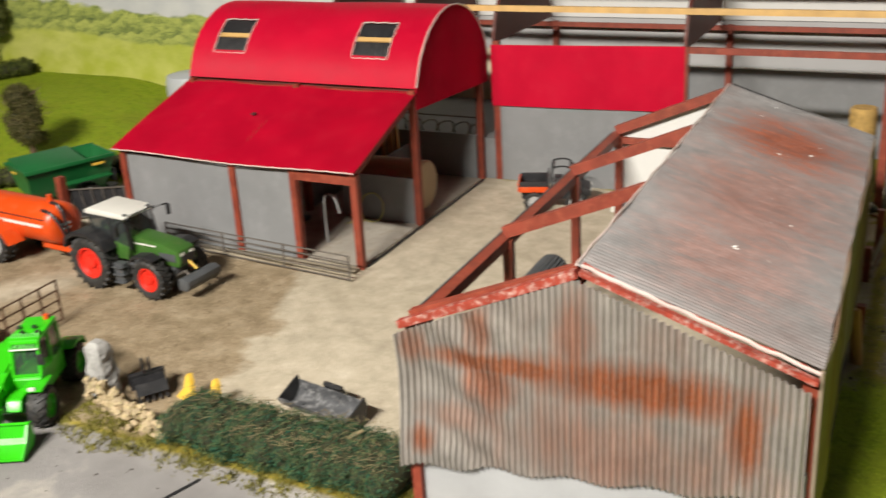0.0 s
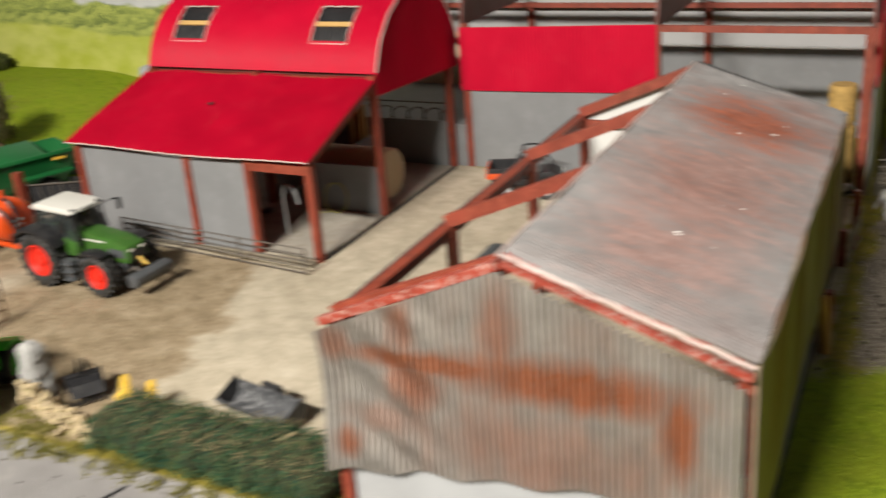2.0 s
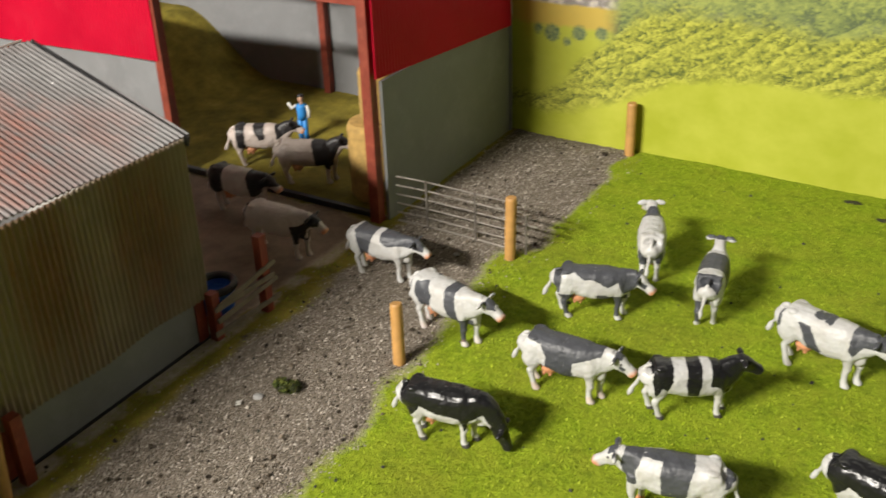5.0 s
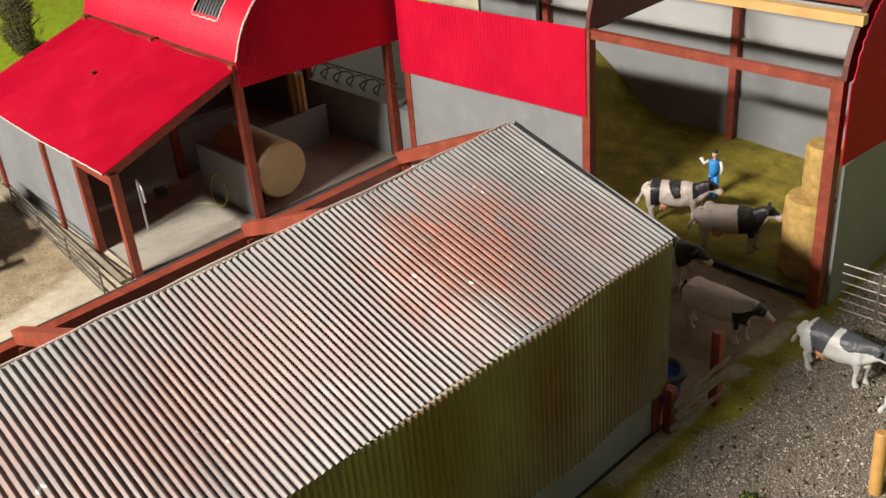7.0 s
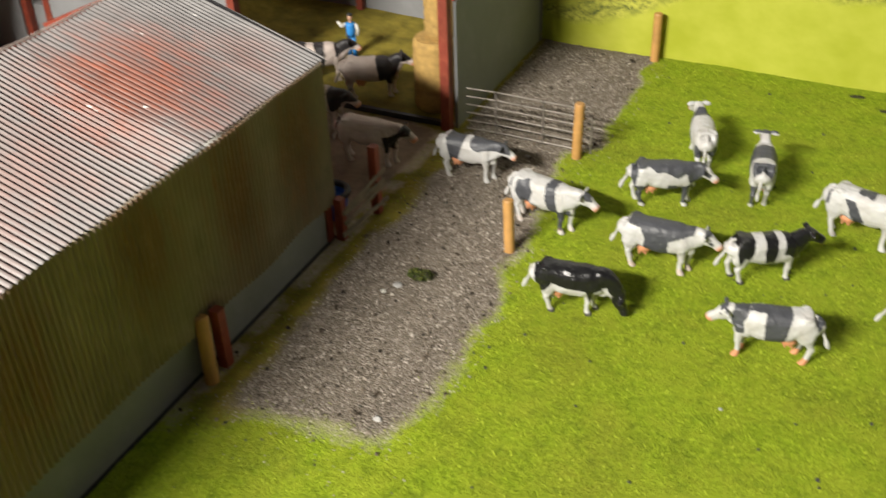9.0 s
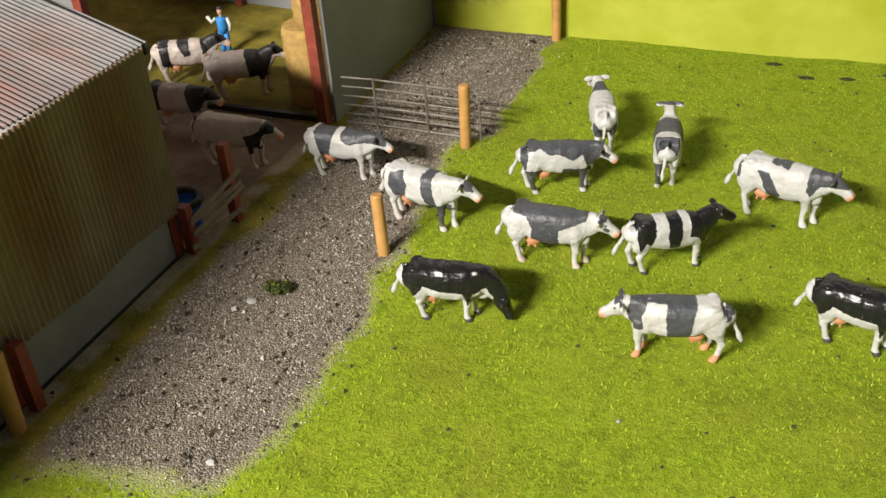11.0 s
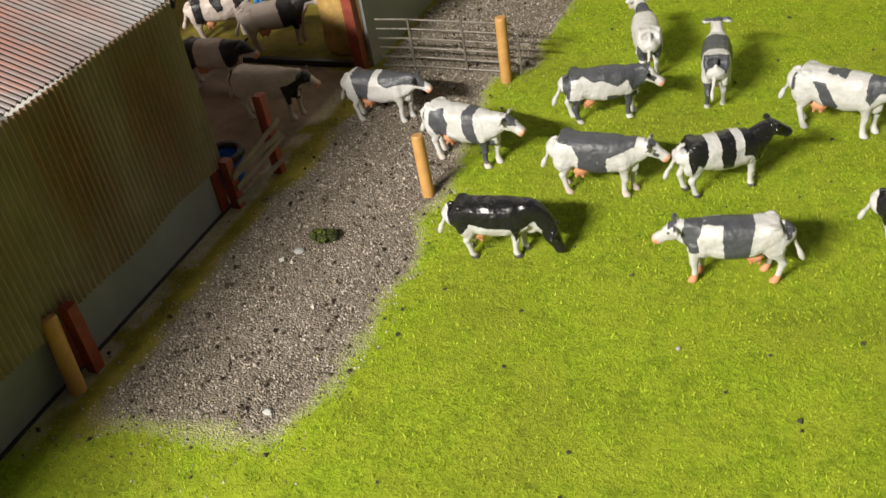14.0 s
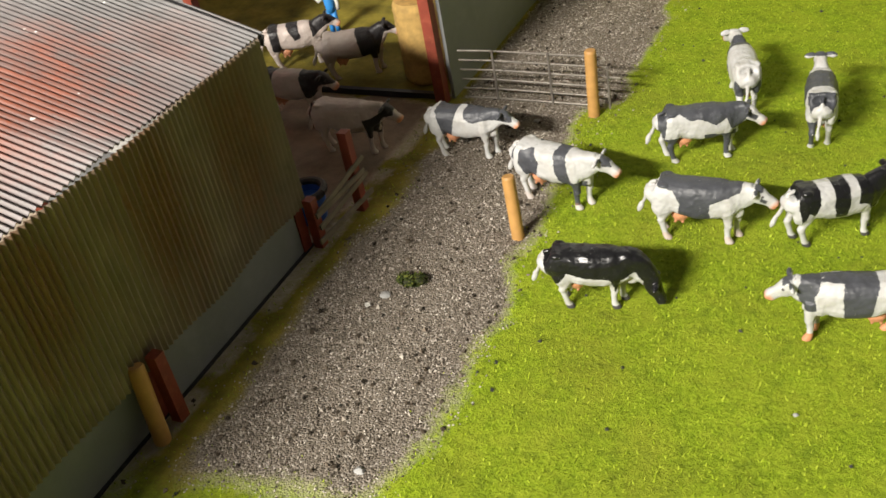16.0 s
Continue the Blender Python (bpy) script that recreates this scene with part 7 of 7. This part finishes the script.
def hedge_blobs(pts, w, h, step, rng):
    out = []
    for (ax, ay), (bx_, by_) in zip(pts, pts[1:]):
        L = math.hypot(bx_ - ax, by_ - ay)
        n = max(1, int(L / step))
        for k in range(n + 1):
            x, y = ax + (bx_ - ax) * k / n, ay + (by_ - ay) * k / n
            z = top(x, y)
            out.append((x, y, z + h * 0.47, step * 0.9, w * rng.uniform(0.85, 1.1), h * rng.uniform(0.46, 0.58)))
    return out


# solid filler blobs under the leaves, coloured dark like the shade between them
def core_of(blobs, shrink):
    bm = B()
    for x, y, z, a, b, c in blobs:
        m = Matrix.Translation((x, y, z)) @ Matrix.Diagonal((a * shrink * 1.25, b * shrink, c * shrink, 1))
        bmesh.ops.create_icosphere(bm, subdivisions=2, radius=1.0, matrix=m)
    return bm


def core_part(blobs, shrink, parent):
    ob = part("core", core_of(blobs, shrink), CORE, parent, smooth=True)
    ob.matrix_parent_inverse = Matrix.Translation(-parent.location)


hb = hedge_blobs([(0.040, -0.352), (0.10, -0.353), (0.17, -0.352), (0.238, -0.352)], 0.037, 0.034, 0.016, rng)
hedge = thing("hedge", "dense blue-green fibre hedge with straw-coloured top", "hedge", at=(0.14, -0.34))
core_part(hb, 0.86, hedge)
foliage("leaves", leaves(hb, 62000, 0.0015, rng, 0.16), HEDGE_LEAF, hedge)
bm = B()
for k in range(750):
    c = rng.choice(hb)
    a = rng.uniform(0, 2 * math.pi)
    p = Vector((c[0] + rng.uniform(-1, 1) * c[3], c[1] + rng.uniform(-0.8, 0.8) * c[4], c[2] + c[5] * rng.uniform(0.75, 1.05)))
    q = p + Vector((math.cos(a), math.sin(a), rng.uniform(-0.3, 0.3))) * rng.uniform(0.002, 0.010)
    bar(bm, p, q, 0.00026)
strands = part("dry_fibre", bm, STRAND, hedge, "dry straw-coloured strands")
strands.matrix_parent_inverse = Matrix.Translation(-hedge.location)
twig = part("twig", rod(B(), [(0.185, -0.345, 0.010), (0.188, -0.350, 0.024), (0.197, -0.346, 0.030), (0.203, -0.338, 0.032)], 0.0016, 7), STRAND, hedge, "bare pale twig", lay=True)

far = thing("far_hedge", "dark trimmed hedge along the far grass hill", "hedge", at=(-1.3, 0.35))
fb = hedge_blobs([(-1.47, 0.05), (-1.37, 0.255), (-1.26, 0.43), (-1.19, 0.575)], 0.022, 0.038, 0.022, rng)
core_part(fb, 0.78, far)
foliage("leaves", leaves(fb, 32000, 0.0024, rng), FAR_LEAF, far)
back = thing("low_hedge", "low dark hedge behind the spreader", "hedge", at=(-0.62, 0.2))
bb = hedge_blobs([(-0.72, 0.06), (-0.64, 0.14), (-0.50, 0.27), (-0.40, 0.36)], 0.02, 0.034, 0.02, rng)
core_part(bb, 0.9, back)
foliage("leaves", leaves(bb, 14000, 0.0018, rng), FAR_LEAF, back)


def tree(x, y, h, crown, n, size, material, label, rng):
    t = thing("tree", label, "tree", at=(x, y))
    z = top(x, y)
    bm = B()
    rod(bm, dense([(x, y, z - 0.004), (x + 0.002, y, z + h * 0.25), (x - 0.002, y + 0.002, z + h * 0.5), (x, y, z + h * 0.8)], 4), 0.0062, 9, 0.002)
    for k in range(9):
        a, f = k * 2.4, 0.3 + 0.06 * k
        rod(bm, dense([(x, y, z + h * f), (x + 0.016 * math.cos(a), y + 0.016 * math.sin(a), z + h * (f + 0.08)), (x + 0.034 * math.cos(a), y + 0.034 * math.sin(a), z + h * (f + 0.18))], 3), 0.0022, 6, 0.0007)
    tr = part("trunk", bm, BARK, t, smooth=True)
    tr.matrix_parent_inverse = Matrix.Translation(-t.location)
    blobs = [(x + a, y + b, z + c, r * 1.0, r * 0.95, r * rng.uniform(0.8, 1.15)) for a, b, c, r in crown]
    core_part([(a, b, c, d * 0.66, e * 0.66, f * 0.66) for a, b, c, d, e, f in blobs], 0.75, t)
    foliage("crown", leaves(blobs, n, size, rng, 0.5), material, t)
    return t


def puffs(rng, n, w, z0, z1, r):
    return [(rng.uniform(-w, w) * math.sin(math.pi * (0.25 + 0.6 * k / n)), rng.uniform(-w, w) * 0.8, z0 + (z1 - z0) * k / (n - 1), r * rng.uniform(0.7, 1.15)) for k in range(n)]


tree(-0.765, 0.205, 0.12, puffs(rng, 18, 0.026, 0.028, 0.106, 0.021), 30000, 0.0013, TREE_LEAF, "bushy brown-green model tree on the hill edge", rng)
near_tree = scene.objects["tree"]
bm = B()
for k in range(260):
    a, u = rng.uniform(0, 6.28), rng.uniform(-1, 1)
    p = Vector((-0.765 + 0.036 * math.cos(a) * math.sqrt(1 - u * u), 0.205 + 0.034 * math.sin(a) * math.sqrt(1 - u * u), top(-0.765, 0.205) + 0.070 + 0.046 * u))
    bar(bm, p, p + Vector((rng.uniform(-1, 1), rng.uniform(-1, 1), rng.uniform(-0.4, 0.8))) * 0.008, 0.0005)
tw = part("twigs", bm, STRAND, near_tree, "pale bare twigs")
tw.matrix_parent_inverse = Matrix.Translation(-near_tree.location)
tree(-1.405, 0.560, 0.20, puffs(rng, 16, 0.058, 0.105, 0.215, 0.028), 15000, 0.0024, GREEN_LEAF, "tall dark model tree beside the far hedge", rng)
tree(-1.285, 0.570, 0.19, puffs(rng, 14, 0.050, 0.100, 0.205, 0.027), 14000, 0.0024, GREEN_LEAF, "tall dark model tree by the backdrop", rng)

# ---- far machine shed ----
hut = thing("machine_shed", "dark green lean-to machine shed with red timber frame", "shed", at=(-1.55, 0.45))
HUT_GREEN = paint("dark_green_sheet", (0.02, 0.085, 0.05), 0.5, var=0.15)
for x, y, h in ((-1.45, 0.388, 0.232), (-1.45, 0.606, 0.166), (-1.72, 0.388, 0.22), (-1.72, 0.602, 0.15), (-1.45, 0.09, 0.232)):
    part("post", bx(B(), (x, y, h / 2), (0.013, 0.012, h)), POST, hut, lay=True)
part("beam", bar(B(), (-1.45, 0.382, 0.229), (-1.45, 0.600, 0.170), 0.009, 0.013), POST, hut, lay=True)
part("roof", prism(B(), [(0.06, 0.252), (0.372, 0.252), (0.612, 0.187), (0.612, 0.180), (0.372, 0.244), (0.06, 0.244)], -1.436, -1.745, "x"), HUT_GREEN, hut, "dark green sheet roof", lay=True)
part("fascia", bx(B(), (-1.449, 0.235, 0.222), (0.004, 0.286, 0.043)), HUT_GREEN, hut, "dark green front fascia sheet", lay=True)
part("back_wall", bx(B(), (-1.73, 0.33, 0.085), (0.006, 0.53, 0.15)), HUT_GREEN, hut, lay=True)
part("back_board", bx(B(), (-1.728, 0.33, 0.195), (0.004, 0.53, 0.068)), POST, hut, "dark red upper back board", lay=True)
part("end_wall", bx(B(), (-1.588, 0.602, 0.09), (0.26, 0.006, 0.165)), HUT_GREEN, hut, "dark green end wall", lay=True)


def harvester(x, y, yaw):
    t = thing("forage_harvester", "bright green and black toy harvester inside the far shed", "harvester", at=(x, y), yaw=yaw)
    for s in (-1, 1):
        wheel(t, 0.075, s * 0.042, 0.036, 0.024, LIME, 18)
        wheel(t, -0.070, s * 0.038, 0.024, 0.018, BLACK, 16)
        shell(t, "side_panel", [(-0.125, 0.056), (-0.105, 0.044), (0.050, 0.040), (0.090, 0.052), (0.085, 0.082), (-0.060, 0.080), (-0.118, 0.070)], s * 0.036, s * 0.043, LIME, "bright green side panel", 0.002)
        shell(t, "top_panel", [(-0.125, 0.094), (-0.080, 0.090), (0.10, 0.104), (0.10, 0.118), (-0.02, 0.124), (-0.110, 0.122)], s * 0.034, s * 0.040, LIME, "bright green upper panel", 0.002)
        for k, (vx, vz) in enumerate(((0.005, 0.066), (0.055, 0.068), (-0.045, 0.062))):
            shell(t, "panel_vent", [(vx - 0.016, vz - 0.006), (vx + 0.012, vz - 0.007), (vx + 0.016, vz + 0.006), (vx - 0.010, vz + 0.006)], s * 0.0432, s * 0.0440, BLACK, "", 0.0003)
        block(t, "side_stripe", (-0.01, s * 0.0403, 0.108), (0.15, 0.001, 0.006), BLACK, bevel=0.0003)
    shell(t, "body", [(-0.130, 0.030), (0.100, 0.026), (0.105, 0.118), (-0.03, 0.128), (-0.110, 0.122), (-0.150, 0.070)], -0.034, 0.034, BLACK, "", 0.003)
    shell(t, "rear_grille", [(-0.158, 0.060), (-0.150, 0.058), (-0.118, 0.108), (-0.126, 0.112)], -0.036, 0.036, DARK_GREY, "dark sloping rear grille", 0.001)
    part("rear_bumper", bx(B(), (-0.150, 0, 0.040), (0.024, 0.060, 0.022)), BLACK, t)
    shell(t, "cab", [(0.100, 0.055), (0.140, 0.058), (0.132, 0.128), (0.095, 0.128)], -0.028, 0.028, GLASS, "dark cab glazing", 0.002)
    block(t, "cab_roof", (0.114, 0, 0.131), (0.056, 0.062, 0.006), LIME, "", 0.002)
    shell(t, "step_guard", [(0.020, 0.004), (0.066, 0.004), (0.062, 0.040), (0.030, 0.044)], 0.046, 0.056, LIME, "green step guard", 0.002)
    for k in range(3):
        block(t, "step", (0.043, 0.0565, 0.012 + 0.010 * k), (0.034, 0.002, 0.003), BLACK, bevel=0.0003)
    part("spout", rod(B(), dense([(0.06, 0, 0.115), (0.05, 0, 0.142), (-0.02, 0, 0.146), (-0.10, 0, 0.128)], 4), 0.007, 10), BLACK, t)
    return t


harvester(-1.555, 0.430, -90)
vat = thing("storage_tank", "pale grey roof of a round tank behind the barn", "tank", at=(-0.70, 0.55))
part("shell", lathe(B(), [(0.0, 0.05), (0.072, 0.05), (0.082, 0.047), (0.086, 0.03), (0.087, 0.002)], (-0.70, 0.548, 0.0), "z", 32), paint("pale_tank", (0.5, 0.52, 0.55), 0.5, var=0.08), vat, lay=True, smooth=True)


# ---- loose gravel, flock and litter ----
def scatter_stones(name, n, pick, sizes, material, label, rng):
    verts, faces = [], []
    base = [Vector(v).normalized() for v in ((1, 0, 0), (-1, 0, 0), (0, 1, 0), (0, -1, 0), (0, 0, 1), (0, 0, -0.6))]
    tri = ((0, 2, 4), (2, 1, 4), (1, 3, 4), (3, 0, 4), (2, 0, 5), (1, 2, 5), (3, 1, 5), (0, 3, 5))
    k = 0
    while k < n:
        x, y = pick(rng)
        if x is None:
            continue
        k += 1
        s = rng.uniform(*sizes) * (1 + (rng.random() < 0.05) * rng.random())
        m = Euler((rng.uniform(0, 6), rng.uniform(0, 6), rng.uniform(0, 6))).to_matrix()
        o = Vector((x, y, ground_height(x, y) + s * 0.2))
        i = len(verts)
        verts += [o + m @ (b * s * rng.uniform(0.6, 1.25)) for b in base]
        faces += [tuple(i + j for j in f) for f in tri]
    me = bpy.data.meshes.new(name)
    me.from_pydata(verts, [], faces)
    me.materials.append(material)
    return tagged(new(name, me), label, name.replace("_", " "), kind="stuff")


GRIT = leaf_material("mixed_grit", (0.07, 0.056, 0.042), (0.27, 0.23, 0.185), (0.56, 0.51, 0.44))
PEAT = leaf_material("peat_lumps", (0.020, 0.016, 0.011), (0.055, 0.042, 0.028), (0.20, 0.16, 0.12))
CRUMB = leaf_material("mud_crumbs", (0.10, 0.075, 0.045), (0.24, 0.18, 0.115), (0.42, 0.34, 0.23))


def on_gravel(r):
    x, y = r.uniform(0.535, 0.70), r.uniform(-0.09, 0.6)
    g = zones(x, y)[1]
    return (x, y) if r.random() < max(g, 0.05) else (None, None)


def on_mud(r):
    x, y = r.uniform(-0.62, 0.06), r.uniform(-0.37, 0.0)
    return (x, y) if r.random() < zones(x, y)[3] + 0.03 else (None, None)


scatter_stones("gravel", 18000, on_gravel, (0.0003, 0.0010), GRIT, "loose mixed grey and brown grit on the track", rng)
scatter_stones("gravel_lumps", 460, on_gravel, (0.0008, 0.0022), PEAT, "dark peaty lumps lying on the gravel track", rng)
scatter_stones("mud_crumbs", 3600, on_mud, (0.0003, 0.0010), CRUMB, "crumbs of earth scattered over the muddy yard", rng)
scatter_stones("litter", 150, lambda r: (r.uniform(0.56, 1.05), r.uniform(-0.25, 0.59)), (0.0007, 0.0018), paint("dark_litter", (0.04, 0.042, 0.03), 0.9), "dark specks lying on the grass", rng)
scatter_stones("road_grit", 60, lambda r: (r.uniform(-0.45, 0.15), r.uniform(-0.52, -0.40)), (0.0006, 0.0015), paint("road_specks", (0.09, 0.08, 0.07), 0.9), "small stones lying on the road", rng)


def flock(n, area, rng, density, size, material, label):
    verts, faces = [], []
    k = 0
    while k < n:
        x, y = rng.uniform(area[0], area[1]), rng.uniform(area[2], area[3])
        if rng.random() > density(x, y):
            continue
        k += 1
        z = ground_height(x, y)
        a, s = rng.uniform(0, 6.28), size * rng.uniform(0.5, 1.3)
        lean = Vector((rng.uniform(-0.7, 0.7), rng.uniform(-0.7, 0.7), 1)) * s
        w = Vector((math.cos(a), math.sin(a), 0)) * s * 0.22
        i = len(verts)
        p = Vector((x, y, z - 0.0002))
        verts += [p - w, p + w, p + lean]
        faces.append((i, i + 1, i + 2))
    me = bpy.data.meshes.new("static_grass")
    me.from_pydata(verts, [], faces)
    me.materials.append(material)
    return tagged(new("static_grass", me), label, "static grass", kind="stuff")


FLOCK = leaf_material("flock_fibre", (0.15, 0.21, 0.005), (0.29, 0.385, 0.012), (0.47, 0.54, 0.05))
FLOCK_DRY = leaf_material("verge_fibre", (0.08, 0.075, 0.015), (0.17, 0.165, 0.022), (0.29, 0.25, 0.08))
flock(90000, (0.53, 1.25, -0.42, 0.61), rng, lambda x, y: zones(x, y)[0] * (1.0 if y < 0.3 else 0.6), 0.0019, FLOCK, "short bright green static grass on the field")
flock(22000, (-0.62, 0.27, -0.42, -0.31), rng, lambda x, y: zones(x, y)[4] * (0.15 + 0.85 * sm(-0.15, 0.2, noise.noise((x * 60, y * 60, 8)))), 0.0032, FLOCK_DRY, "yellowing static grass on the roadside verge")
MOSS = leaf_material("moss_flake", (0.012, 0.016, 0.006), (0.055, 0.075, 0.016), (0.15, 0.16, 0.03))
clump = thing("weed_clump", "small mossy green clump on the gravel", "weed", at=(0.617, 0.126))
cb = [(0.617 + dx, 0.126 + dy, top(0.617, 0.126) + 0.002, 0.006, 0.005, 0.004) for dx, dy in ((0, 0), (0.005, 0.003), (-0.004, 0.002))]
core_part(cb, 0.8, clump)
foliage("leaves", leaves(cb, 800, 0.0012, rng), MOSS, clump)
nut = thing("white_nut", "tiny white square nut on the gravel", "nut", at=(0.600, 0.099))
part("ring", lathe(B(), [(0.0, 0.0009), (0.0, 0.0022), (0.0012, 0.0022), (0.0012, 0.0009), (0.0, 0.0009)], (0.600, 0.099, 0.001), "z", 4), WHITE_PAINT, nut, lay=True)
for x, y, r in ((0.660, -0.022, 0.0035), (0.606, 0.112, 0.0040), (0.862, 0.075, 0.0016), (0.628, 0.34, 0.003)):
    t = thing("pebble", "pale pebble lying on the ground", "pebble", "pebbles", at=(x, y))
    pb = part("stone", rock(x * 50, (r, r * 0.8, r * 0.6)), STONE_GREY, t, smooth=True)
for x, y in ((0.93, 0.56), (0.965, 0.565), (0.90, 0.585), (1.0, 0.58)):
    t = thing("turf_flake", "dark flake of peeled turf", "turf", "turf flakes", at=(x, y))
    part("flake", rock(x * 33, (0.008, 0.004, 0.0012)), CORE, t, smooth=True)
joint = thing("road_joint", "dark crack across the road surface", "crack", kind="structure", at=(0.08, -0.44))
part("strip", bar(B(), (0.094, -0.391, 0.0002), (0.052, -0.52, 0.0002), 0.003, 0.0014), BLACK, joint, lay=True)
